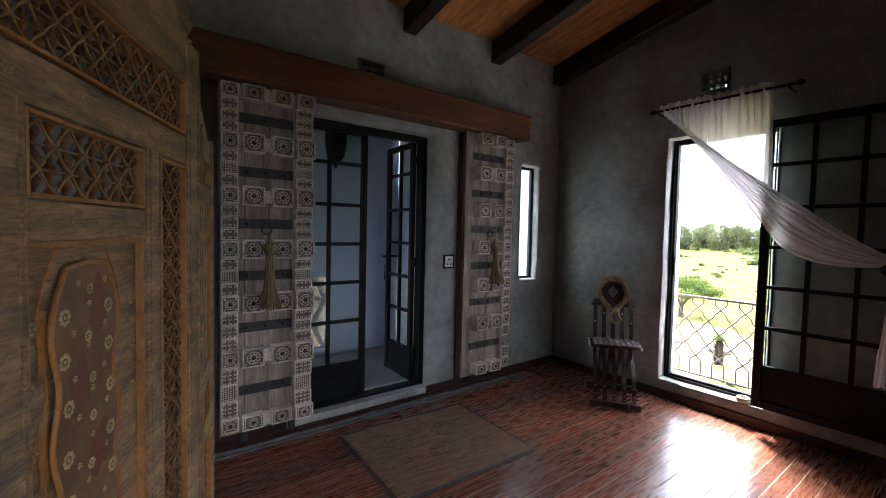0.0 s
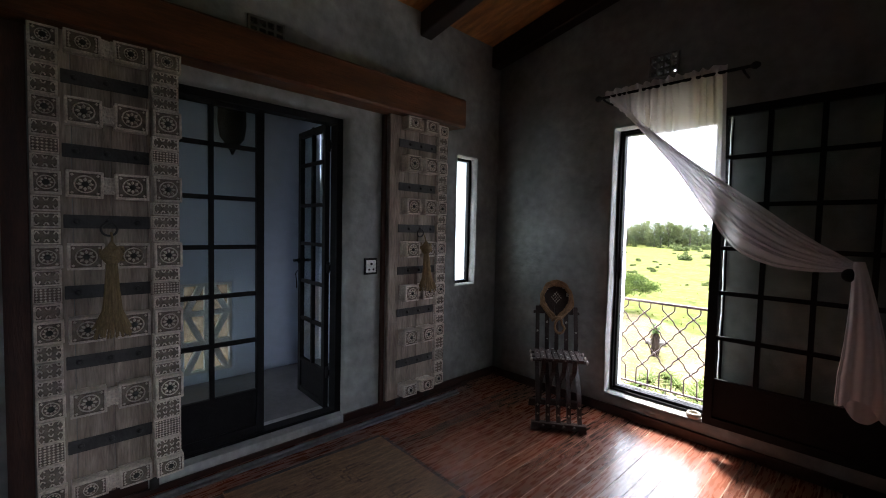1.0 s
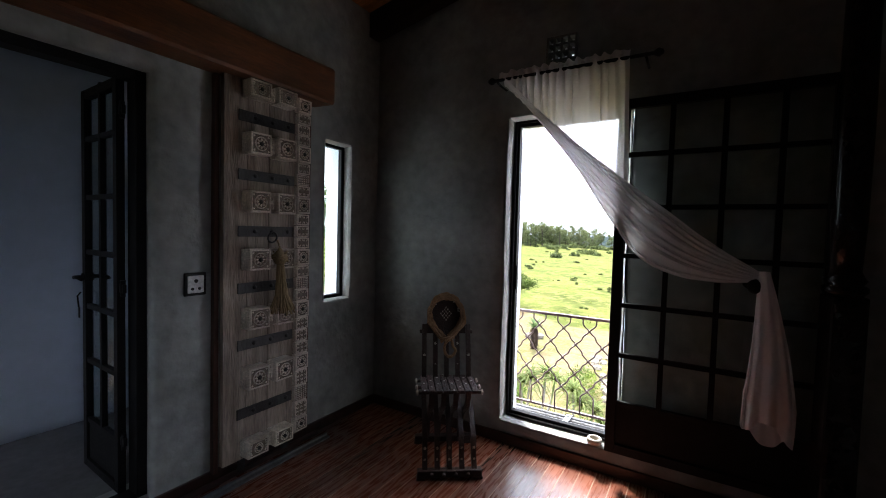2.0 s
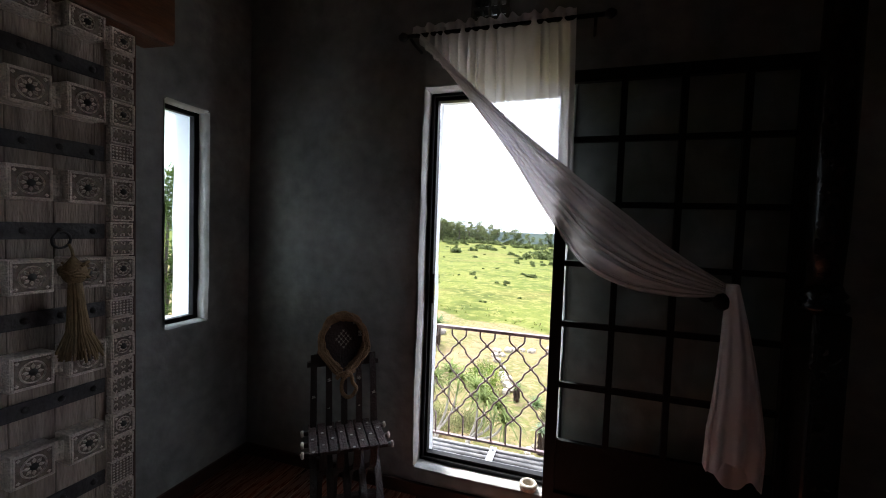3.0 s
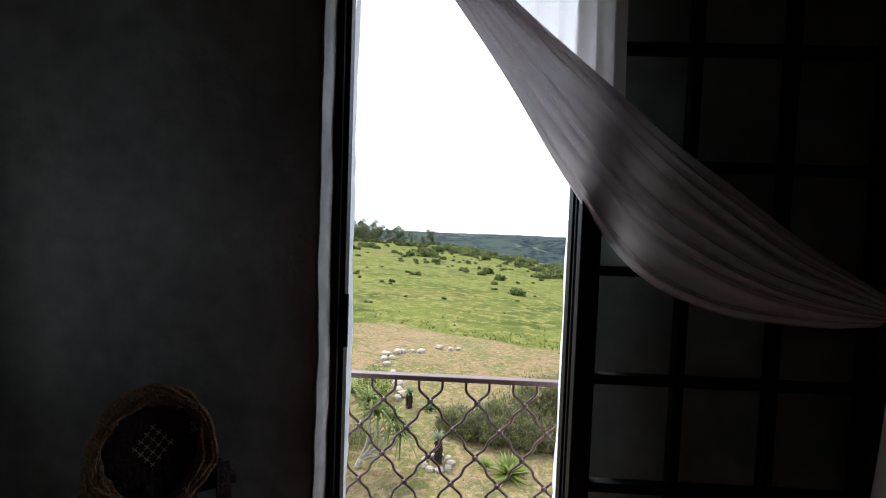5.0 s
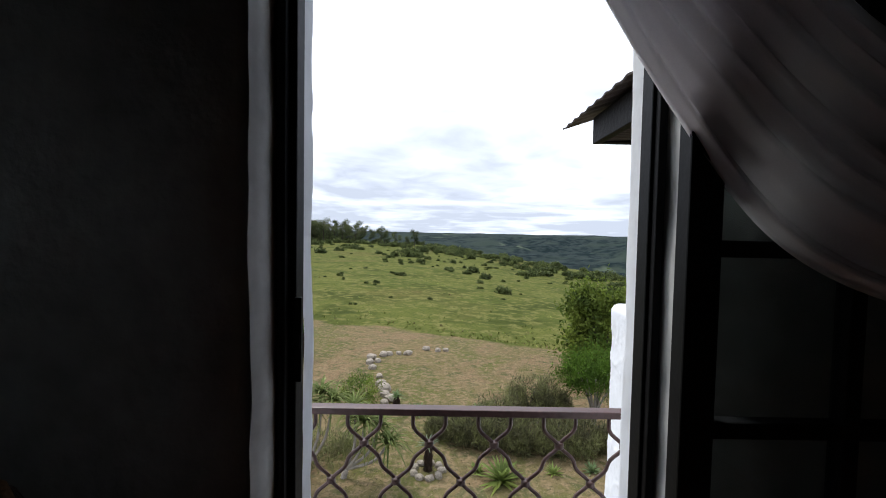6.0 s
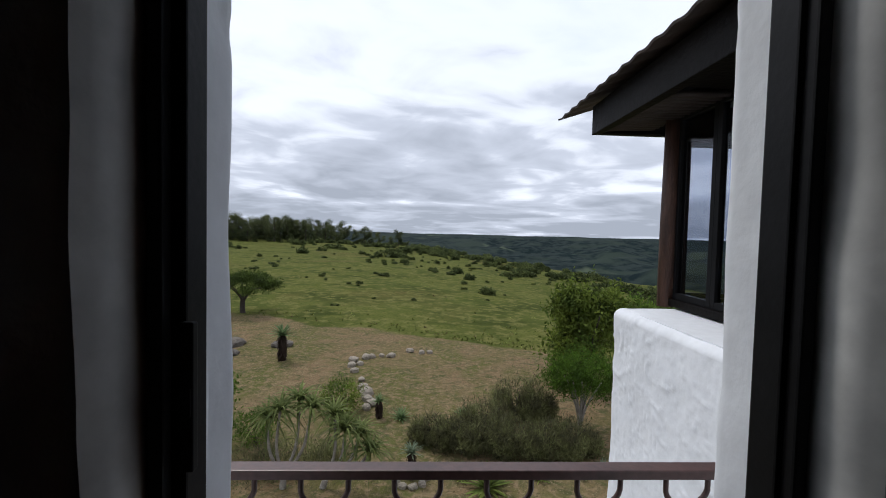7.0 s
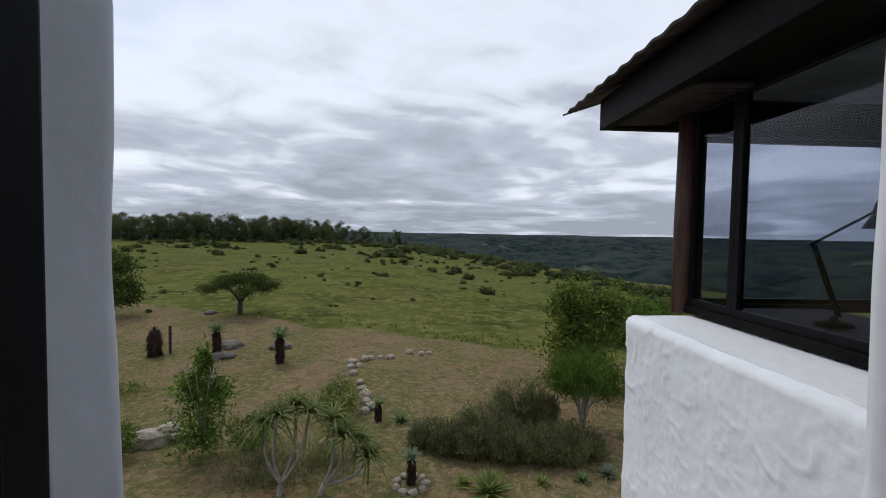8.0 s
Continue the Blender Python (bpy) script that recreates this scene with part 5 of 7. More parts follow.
M_RUG = material("rug_weave", (0.31, 0.175, 0.09), 0.95, 0.4, 5, 0.7, 60, dark=(0.17, 0.095, 0.052), stretch=(9, 1, 1), fine=0.9)
M_RUGEDGE = material("rug_binding", (0.07, 0.055, 0.05), 0.95, 0.4, 20, 0.5, 150)
M_RUGMOTIF = material("rug_motif", (0.13, 0.072, 0.045), 0.95, 0.6, 22, 0.5, 160, dark=(0.25, 0.14, 0.075), mask=(0.42, 0.58))
rug()
M_DISH = material("cream_ceramic", (0.42, 0.37, 0.30), 0.4, 0.2, 20, 0.05)
bm = B()
lathe(bm, [(0.036, 0.0), (0.044, 0.008), (0.045, 0.026), (0.040, 0.036), (0.030, 0.036), (0.026, 0.026), (0.024, 0.008), (0.002, 0.006)], 24)
thing("ring_dish", bm, M_DISH, "small cream ceramic dish on the window sill", "dish", at=pose(1.745, 0.012, 0.158))


# ---- carved lattice screen ----
M_SCREEN = material("honey_screen_wood", (0.42, 0.265, 0.125), 0.36, 0.4, 5, 0.3, 35, dark=(0.165, 0.112, 0.068), stretch=(1, 6, 6), fine=0.9)
M_SCREENDARK = material("brown_screen_panel", (0.25, 0.135, 0.062), 0.55, 0.4, 6, 0.2, 40)
M_SPINDLE = material("turned_spindle", (0.17, 0.066, 0.020), 0.28, 0.4, 12, 0.1, 60)
M_ROD = material("pale_rod", (0.36, 0.20, 0.07), 0.5, 0.4, 20, 0.1, 60)
M_INLAY = material("bone_inlay", (0.55, 0.44, 0.24), 0.5, 0.35, 30, 0.1, 80)
M_GILT = material("orange_gold", (0.46, 0.20, 0.05), 0.4, 0.35, 12, 0.1, 60)
M_ROSE = material("faded_red_paint", (0.20, 0.068, 0.036), 0.6, 0.5, 12, 0.1, 60, dark=(0.16, 0.085, 0.045))


def lattice(r, u0, u1, z0, z1, pitch):
    """Dark turned spindles with a net of thin pale rods crossing in front."""
    nu, nz = max(1, round((u1 - u0) / pitch)), max(1, round((z1 - z0) / pitch))
    du, dz = (u1 - u0) / nu, (z1 - z0) / nz
    bm = B()
    for i in range(nu + 1):
        u = u0 + min(max(i * du, 0.004), u1 - u0 - 0.004)
        pts, rs = [], []
        for k in range(nz * 8 + 1):
            pts.append((u, 0.0, z0 + k * dz / 8))
            rs.append((0.13, 0.10, 0.14, 0.25, 0.30, 0.25, 0.15, 0.10)[(k + 4 * (i % 2)) % 8] * pitch)
        tube(bm, pts, rs, 8, False)
    p = part("lattice", bm, M_SPINDLE, r, "dark turned bead lattice")
    bm = B()
    for j in range(1, nz):
        tube(bm, [(u0, 0.002, z0 + j * dz), (u1, 0.002, z0 + j * dz)], 0.0022, 4, False)
    for i in range(nu):
        for j in range(nz):
            u, z = u0 + i * du, z0 + j * dz
            a, b = ((u, z), (u + du, z + dz)) if (i + j) % 2 else ((u + du, z), (u, z + dz))
            tube(bm, [(a[0], 0.007, a[1]), ((a[0] + b[0]) / 2, 0.006, (a[1] + b[1]) / 2), (b[0], 0.007, b[1])], [0.0028, 0.0016, 0.0028], 5, False)
    tagged(part("rod_net", bm, M_ROD, p, "thin pale crossing rods"), kind="stuff")


def flower(bm, u, z, r, y=0.0, n=6):
    for k in range(n + 1):
        a = k * math.tau / n
        cu, cz = (u, z) if k == n else (u + r * math.cos(a), z + r * math.sin(a))
        q = r * (0.45 if k < n else 0.36)
        ring = [bm.verts.new((cu + q * math.cos(b * math.tau / 6), y, cz + q * math.sin(b * math.tau / 6))) for b in range(6)]
        top = bm.verts.new((cu, y + 0.002, cz))
        for b in range(6):
            bm.faces.new((ring[b], ring[(b + 1) % 6], top))


def screen_panel(r, W, Z, posts, rails, lats, panels, flowers):
    """Posts and rails (u0, u1, z0, z1) with lattices and boards between, faces along +y."""
    for nm, lst, y0, y1 in (("post", posts, -0.022, 0.022), ("rail", rails, -0.018, 0.018)):
        for u0, u1, z0, z1 in lst:
            bm = B()
            box(bm, u0, u1, y0, y1, z0, z1, 0.004)
            if nm == "post":
                box(bm, u0 + 0.012, u0 + 0.018, y1, y1 + 0.003, z0, z1)
                box(bm, u1 - 0.018, u1 - 0.012, y1, y1 + 0.003, z0, z1)
            part(nm, bm, M_SCREEN, r)
    for u0, u1, z0, z1, p in lats:
        lattice(r, u0, u1, z0, z1, p)
        bm = B()
        bw = 0.007
        for a, b, c, d in ((u0 - bw, u0, z0 - bw, z1 + bw), (u1, u1 + bw, z0 - bw, z1 + bw), (u0, u1, z0 - bw, z0), (u0, u1, z1, z1 + bw)):
            box(bm, a, b, 0.006, 0.020, c, d, 0.002)
        part("bead_moulding", bm, M_GILT, r, "orange-gold moulding")
    for u0, u1, z0, z1 in panels:
        bm = B()
        box(bm, u0, u1, -0.010, 0.002, z0, z1)
        p = part("board", bm, M_SCREEN, r)
        bm = B()
        # cusped medallion
        cu, cz, hu, hz = (u0 + u1) / 2 + 0.018, (z0 + z1) / 2, (u1 - u0) * 0.27, (z1 - z0) * 0.455
        half = []
        for k in range(41):
            v = k / 20 - 1
            half.append((hu * (0.90 + 0.10 * math.cos(v * 5.2 * math.pi)) * (1 if abs(v) < 0.92 else 1 - 3.2 * (abs(v) - 0.92)), v * hz))
        shape = [(cu + a, cz + b) for a, b in half] + [(cu, cz + hz * 1.015)] + [(cu - a, cz + b) for a, b in half[::-1]] + [(cu, cz - hz * 1.015)]
        ring = [bm.verts.new((a, 0.004, b)) for a, b in shape]
        bm.faces.new(ring)
        ex = bmesh.ops.extrude_face_region(bm, geom=bm.faces[:])
        bmesh.ops.translate(bm, verts=[v for v in ex["geom"] if isinstance(v, bmesh.types.BMVert)], vec=(0, 0.006, 0))
        part("medallion", bm, M_SCREENDARK, p, "painted brown cusped medallion")
        bm = B()
        for wide, q in ((1.0, 0.004), (1.24, 0.0018)):
            tube(bm, [(cu + (a - cu) * wide, 0.009 if wide == 1.0 else 0.003, cz + (b - cz) * (1 + (wide - 1) * 0.25)) for a, b in shape + shape[:1]], q, 6, False)
        # gilded cusps between the medallion and its outer line
        for k in range(1, 6):
            for sx in (-1, 1):
                z = cz + hz * (k - 3) / 2.6
                vs = [bm.verts.new((cu + sx * hu * p, 0.0045, z + q)) for p, q in ((0.86, 0.0), (1.03, 0.045), (1.2, 0.05), (1.2, -0.05), (1.03, -0.045))]
                bm.faces.new(vs)
        for a, b, c, d in ((u0, u0 + 0.010, z0, z1), (u1 - 0.010, u1, z0, z1), (u0 + 0.01, u1 - 0.01, z0, z0 + 0.010), (u0 + 0.01, u1 - 0.01, z1 - 0.010, z1)):
            box(bm, a, b, 0.002, 0.016, c, d, 0.003)
        part("gilt_moulding", bm, M_GILT, p, "orange-gold moulding")
        bm = B()
        for k in range(7):
            zz = cz + hz * 0.85 * (k / 3 - 1)
            lens = [bm.verts.new((cu + (0.032 + 0.007 * math.sin(5 * q + k)) * math.cos(q) + (0.026 if k % 2 else -0.026), 0.0115, zz + (0.046 + 0.012 * math.cos(4 * q + k)) * math.sin(q))) for q in [i * math.tau / 24 for i in range(24)]]
            bm.faces.new(lens)
        part("red_ground", bm, M_ROSE, p, "faded red painted ground")
        bm = B()
        rnd = random.Random(4)
        for k in range(23):
            zz = cz - hz * 0.92 + 1.84 * hz * k / 22 + rnd.uniform(-0.006, 0.006)
            for j in (-1, 0, 1):
                if (k + j) % 2 == 0:
                    flower(bm, cu + j * hu * 0.66 + rnd.uniform(-0.006, 0.006), zz, 0.0072 + 0.0028 * (k % 2), 0.013, 8)
                else:
                    flower(bm, cu + j * hu * 0.42 + rnd.uniform(-0.01, 0.01), zz + 0.012, 0.0042, 0.013, 5)
        n = int((z1 - z0) / 0.09)
        for k in range(n):
            for uu in (u0 + 0.028, u1 - 0.028):
                flower(bm, uu, z0 + 0.05 + k * 0.09, 0.009, 0.0035)
        tagged(part("flower_inlay", bm, M_INLAY, p, "bone flower inlay"), kind="stuff")
    bm = B()
    for k, (u, z, q, y) in enumerate(flowers):
        flower(bm, u, z, q * (0.62 if k % 2 else 0.42), y)
    tagged(part("inlay", bm, M_INLAY, r, "small bone star inlays"), kind="stuff")


def lattice_screen():
    r = root("lattice_screen", "honey-coloured folding lattice screen with inlaid flowers", "folding screen")
    near = root("leaf", "", "")
    near.parent = r
    near.matrix_basis = pose(1.46, -3.47, 0, 0, 0, math.degrees(math.atan2(-0.41, 0.912)))
    W = 0.97
    posts = [(0.0, 0.092, 0.0, 1.85), (W - 0.092, W, 0.0, 1.85), (0.243, 0.318, 0.30, 1.53), (W - 0.318, W - 0.243, 0.30, 1.53)]
    rails = [(0.092, W - 0.092, 1.53, 1.60), (0.092, W - 0.092, 1.742, 1.83), (0.318, W - 0.318, 1.345, 1.402), (0.092, W - 0.092, 0.20, 0.30), (0.318, W - 0.318, 0.30, 0.36)]
    lats = [(0.104, W - 0.104, 1.612, 1.732, 0.030), (0.102, 0.236, 0.31, 1.518, 0.0335), (W - 0.236, W - 0.102, 0.31, 1.518, 0.0335), (0.328, W - 0.328, 1.412, 1.518, 0.035)]
    fl = [(0.15 + k * 0.075, 1.565, 0.012, 0.0185) for k in range(10)] + [(0.36 + k * 0.062, 1.372, 0.011, 0.0185) for k in range(5)]
    fl += [(0.15 + k * 0.075, 1.785, 0.010, 0.0185) for k in range(10)]
    fl += [(0.046, 0.2 + k * 0.085, 0.009, 0.0225) for k in range(19)] + [(0.28, 0.4 + k * 0.075, 0.010, 0.0225) for k in range(15)]
    screen_panel(near, W, 1.85, posts, rails, lats, [(0.318, W - 0.318, 0.36, 1.345)], fl)
    bm = B()
    lathe(bm, [(0.016, 0.0), (0.020, 0.012), (0.009, 0.022), (0.018, 0.040), (0.022, 0.055), (0.010, 0.072), (0.013, 0.085), (0.003, 0.105)], 10, (0.055, 0, 1.85))
    part("finial", bm, M_SCREEN, near)
    bm = B()
    ring = [(0.092, 1.83), (W - 0.092, 1.83), (W - 0.16, 1.93), (W - 0.30, 1.97), (W / 2, 2.10), (0.30, 1.97), (0.16, 1.93)]
    a = [bm.verts.new((u, -0.014, z)) for u, z in ring]
    b = [bm.verts.new((u, 0.014, z)) for u, z in ring]
    bm.faces.new(a); bm.faces.new(b[::-1])
    for i in range(len(ring)):
        k = (i + 1) % len(ring)
        bm.faces.new((a[i], a[k], b[k], b[i]))
    part("crest", bm, M_SCREEN, near)
    far = root("leaf", "", "")
    far.parent = r
    far.matrix_basis = pose(1.10, -3.387, 0, 0, 0, math.degrees(math.atan2(-0.225, 0.974)))
    W = 0.345
    posts = [(0.0, 0.078, 0.0, 1.665), (W - 0.022, W, 0.0, 1.665), (0.236, 0.275, 0.88, 1.46)]
    rails = [(0.078, W - 0.022, 1.445, 1.500), (0.078, W - 0.022, 1.585, 1.655), (0.078, W - 0.022, 0.835, 0.905), (0.078, W - 0.022, 0.66, 0.735), (0.078, W - 0.022, 0.14, 0.22)]
    lats = [(0.088, W - 0.032, 1.510, 1.575, 0.030), (0.088, 0.230, 0.915, 1.437, 0.030), (0.281, W - 0.028, 0.915, 1.437, 0.030), (0.088, W - 0.032, 0.743, 0.827, 0.030), (0.088, W - 0.032, 0.23, 0.65, 0.030)]
    fl = [(0.040, 0.15 + k * 0.075, 0.009, 0.0225) for k in range(20)] + [(0.11 + k * 0.06, 1.472, 0.009, 0.0185) for k in range(4)] + [(0.11 + k * 0.06, 1.62, 0.009, 0.0185) for k in range(4)] + [(0.11 + k * 0.06, 0.87, 0.009, 0.0185) for k in range(4)]
    screen_panel(far, W, 1.665, posts, rails, lats, [], fl)
    bm = B()
    ring = [(0.08, 1.655), (W, 1.655), (W, 1.80), (0.30, 1.77), (0.27, 1.74), (0.22, 1.725), (0.17, 1.70), (0.10, 1.68)]
    a = [bm.verts.new((u, -0.012, z)) for u, z in ring]
    b = [bm.verts.new((u, 0.012, z)) for u, z in ring]
    bm.faces.new(a); bm.faces.new(b[::-1])
    for i in range(len(ring)):
        k = (i + 1) % len(ring)
        bm.faces.new((a[i], a[k], b[k], b[i]))
    part("crest", bm, M_SCREEN, far)


lattice_screen()


# ---- inlaid folding chair with a hank of rope ----
M_CHAIR = material("dark_carved_chair", (0.030, 0.015, 0.013), 0.5, 0.4, 14, 0.35, 90, objvar=0.2)
M_SEATW = material("carved_seat_slat", (0.048, 0.022, 0.018), 0.55, 0.5, 18, 0.5, 110, objvar=0.2)
M_PEARL = material("pearl_inlay", (0.55, 0.53, 0.48), 0.3, 0.15, 30, 0.0)
M_ROPE = material("coir_rope", (0.31, 0.185, 0.095), 0.9, 0.4, 30, 0.5, 150)


def ribbon(bm, pts, w, t):
    """A flat slat of width w along x and thickness t that follows points in the yz plane."""
    rows = []
    n = len(pts)
    for i, (x, y, z) in enumerate(pts):
        a, b = pts[max(0, i - 1)], pts[min(n - 1, i + 1)]
        d = Vector((0, b[1] - a[1], b[2] - a[2])).normalized()
        nn = Vector((0, -d.z, d.y))
        c = Vector((x, y, z))
        rows.append([bm.verts.new(c + Vector((sx * w / 2, 0, 0)) + nn * (sn * t / 2)) for sx, sn in ((-1, -1), (1, -1), (1, 1), (-1, 1))])
    for p, q in zip(rows, rows[1:]):
        for k in range(4):
            bm.faces.new((p[k], p[(k + 1) % 4], q[(k + 1) % 4], q[k]))
    bm.faces.new(rows[0]); bm.faces.new(rows[-1][::-1])


def pearl(bm, x, y, z, r=0.007):
    for k in range(6):
        a = k * math.tau / 5
        c = (0, 0) if k == 5 else (r * math.cos(a), r * math.sin(a))
        q = r * 0.5
        vs = [bm.verts.new((x + c[0] + q * math.cos(b * math.tau / 6), y, z + c[1] + q * math.sin(b * math.tau / 6))) for b in range(6)]
        bm.faces.new(vs)


def folding_chair():
    r = root("folding_chair", "dark carved folding chair with pearl inlay standing in the corner", "chair", pose(0.945, -0.40, 0, 0, 0, 37))
    r.scale = (0.87, 1, 1)
    fwd = [(-0.205, 0.045), (-0.17, 0.10), (-0.155, 0.17), (-0.125, 0.23), (-0.05, 0.30), (0.04, 0.36), (0.085, 0.43), (0.10, 0.50), (0.125, 0.60), (0.165, 0.72), (0.20, 0.80)]
    bwd = [(0.205, 0.045), (0.17, 0.10), (0.155, 0.17), (0.115, 0.23), (0.04, 0.29), (-0.06, 0.35), (-0.115, 0.40), (-0.125, 0.47)]
    for i in range(5):
        x = -0.165 + i * 0.0825
        bm = B()
        ribbon(bm, [(x, *spline([(0, a, b) for a, b in fwd], k / 30)[1:]) for k in range(31)], 0.034, 0.022)
        s = part("back_slat", bm, M_CHAIR, r)
        bm = B()
        for k, (z, y) in enumerate(((0.69, 0.140), (0.62, 0.118), (0.56, 0.104))):
            if (i + k) % 2:
                pearl(bm, x, y, z)
        pearl(bm, x, -0.172, 0.16, 0.007)
        pearl(bm, x, -0.186, 0.10, 0.006)
        tagged(part("inlay", bm, M_PEARL, s, "pearl inlay flowers"), kind="stuff")
    for i in range(4):
        x = -0.124 + i * 0.0825
        bm = B()
        ribbon(bm, [(x, *spline([(0, a, b) for a, b in bwd], k / 24)[1:]) for k in range(25)], 0.034, 0.022)
        part("leg_slat", bm, M_CHAIR, r)
    for y in (-0.205, 0.205):
        bm = B()
        box(bm, -0.215, 0.215, y - 0.022, y + 0.022, 0.014, 0.055, 0.006)
        for x in (-0.19, 0.19):
            box(bm, x - 0.03, x + 0.03, y - 0.024, y + 0.024, 0.0, 0.018, 0.005)
        for k in range(4):
            lathe(bm, [(0.010, -0.02), (0.012, 0.0), (0.006, 0.008)], 8, (-0.12 + 0.08 * k, y - 0.022, 0.035), "y")
        part("base_rail", bm, M_CHAIR, r)
    for i in range(8):
        x = -0.172 + i * 0.049
        bm = B()
        box(bm, x - 0.021, x + 0.021, -0.15, 0.125, 0.473, 0.489, 0.004)
        s = part("seat_slat", bm, M_SEATW, r)
        bm = B()
        for k in range(2):
            y = -0.11 + ((i * 5) % 4) * 0.05 + k * 0.11 - 0.03
            ring = [bm.verts.new((x + 0.008 * math.cos(b * math.tau / 8), y + 0.006 * math.sin(b * math.tau / 8), 0.4902)) for b in range(8)]
            bm.faces.new(ring)
        tagged(part("inlay", bm, M_PEARL, s, "pearl inlay"), kind="stuff")
    for y in (-0.105, 0.09, -0.02):
        bm = B()
        tube(bm, [(-0.215, y, 0.462), (0.215, y, 0.462)], 0.011, 8)
        q = part("hinge_rod", bm, M_CHAIR, r)
        for x in (-0.222, 0.222):
            bm = B()
            lathe(bm, [(0.006, -0.010), (0.015, -0.004), (0.015, 0.006), (0.006, 0.010)], 10, (x, y, 0.462), "x")
            part("knob", bm, M_PEARL, q, "pale turned end knob")
    # stepped cross rail and round head board, leaning back
    bm = B()
    ring = [(-0.20, 0.0), (0.20, 0.0), (0.20, 0.02), (0.185, 0.022), (0.17, 0.05), (0.15, 0.055), (0.135, 0.09), (-0.135, 0.09), (-0.15, 0.055), (-0.17, 0.05), (-0.185, 0.022), (-0.20, 0.02)]
    a = [bm.verts.new((x, 0.185 + z * 0.3, 0.745 + z)) for x, z in ring]
    b = [bm.verts.new((x, 0.21 + z * 0.3, 0.745 + z)) for x, z in ring]
    bm.faces.new(a); bm.faces.new(b[::-1])
    for i in range(len(ring)):
        k = (i + 1) % len(ring)
        bm.faces.new((a[i], a[k], b[k], b[i]))
    part("cross_rail", bm, M_CHAIR, r)
    bm = B()
    n = 40
    a, b = [], []
    for k in range(n):
        q = k * math.tau / n
        rr = 0.135 * (1 + 0.03 * math.cos(q * 8))
        x, z = rr * math.cos(q), 0.855 + rr * math.sin(q)
        y = 0.19 + (z - 0.745) * 0.3
        a.append(bm.verts.new((x, y - 0.008, z))); b.append(bm.verts.new((x, y + 0.018, z)))
    bm.faces.new(a); bm.faces.new(b[::-1])
    for k in range(n):
        bm.faces.new((a[k], a[(k + 1) % n], b[(k + 1) % n], b[k]))
    h = part("head_board", bm, M_CHAIR, r, "round dark head board with inlaid star")
    bm = B()
    for i in range(-3, 4):
        for j in range(-3, 4):
            if abs(i) + abs(j) <= 3 and (i + j) % 2:
                x, z = i * 0.013, 0.87 + j * 0.013
                y = 0.19 + (z - 0.745) * 0.3 - 0.0095
                for s in (-1, 1):
                    vs = [bm.verts.new((x + p, y, z + s * p2)) for p, p2 in ((-0.007, -0.005), (-0.005, -0.007), (0.007, 0.005), (0.005, 0.007))]
                    bm.faces.new(vs)
    for x, z in ((0, 0.965), (0.065, 0.945), (0.095, 0.90), (0.095, 0.885), (-0.085, 0.93)):
        pearl(bm, x, 0.19 + (z - 0.745) * 0.3 - 0.0095, z, 0.008)
    tagged(part("inlay", bm, M_PEARL, h, "white star lattice inlay"), kind="stuff")
    # rope over the head board
    p = root("rope_hank", "hank of brown coir rope hung over the chair back", "rope", pose(0.945, -0.40, 0, 0, 0, 37))
    p.scale = (0.87, 1, 1)
    for s in range(9):
        bm = B()
        pts = []
        for k in range(57):
            q = radians(-82) + k / 56 * radians(344)
            rr = 0.113 + 0.0034 * ((s * 4) % 9)
            wob = 0.007 * math.sin(q * 3 + s) + 0.004 * math.sin(q * 7 + 2 * s)
            x = (rr + wob) * math.cos(q) * (1.0 if math.sin(q) > -0.3 else 0.93)
            z = 0.855 + (rr + wob) * math.sin(q) * (1.02 if math.sin(q) > 0 else 1.06)
            if math.sin(q) < -0.2:
                x *= 1 - 0.55 * ((-math.sin(q) - 0.2) / 0.8) ** 2
            y = 0.19 + (z - 0.745) * 0.3 - 0.018 - 0.008 * (s % 3)
            if math.sin(q) > 0.75:
                y += 0.012
            pts.append((x, y, z))
        tube(bm, pts, [0.0070 + 0.0012 * math.sin(k * 2.1) for k in range(len(pts))], 6)
        part("strand", bm, M_ROPE, p)
    bm = B()
    pts = [(0.042 * math.sin(k * 0.45) * (1 if k > 3 else 0.5) + 0.022, 0.100 - 0.002 * k * 0.3, 0.672 + 0.056 * math.cos(k * 0.45)) for k in range(15)]
    pts = [(-0.045, 0.11, 0.705), (-0.02, 0.105, 0.73), (0.02, 0.10, 0.735)] + pts[1:]
    tube(bm, [spline(pts, k / 60) for k in range(61)], 0.0105, 8)
    part("end_loop", bm, M_ROPE, p, "knotted end loop")
    for k in range(6):
        q = k * 1.0
        bm = B()
        tube(bm, [(-0.045 + 0.10 * u, 0.112 - 0.012 * math.sin(u * 3.1), 0.718 + 0.022 * u + 0.004 * math.sin(q)) for u in (0, 0.25, 0.5, 0.75, 1.0)], 0.007, 6)
        part("wrap", bm, M_ROPE, p)


folding_chair()


def hall_pendant():
    r = root("hall_lantern", "dark metal lantern hanging in the hall behind the door", "lantern", pose(-0.75, -2.14, 0))
    bm = B()
    tube(bm, [(0, 0, 2.70), (0, 0, 2.40)], 0.006, 6)
    part("chain", bm, M_STEEL, r)
    bm = B()
    lathe(bm, [(0.012, 2.42), (0.05, 2.38), (0.095, 2.30), (0.10, 2.12), (0.085, 2.02), (0.045, 1.97), (0.02, 1.93), (0.006, 1.90)], 8)
    part("body", bm, M_STEEL, r)


hall_pendant()


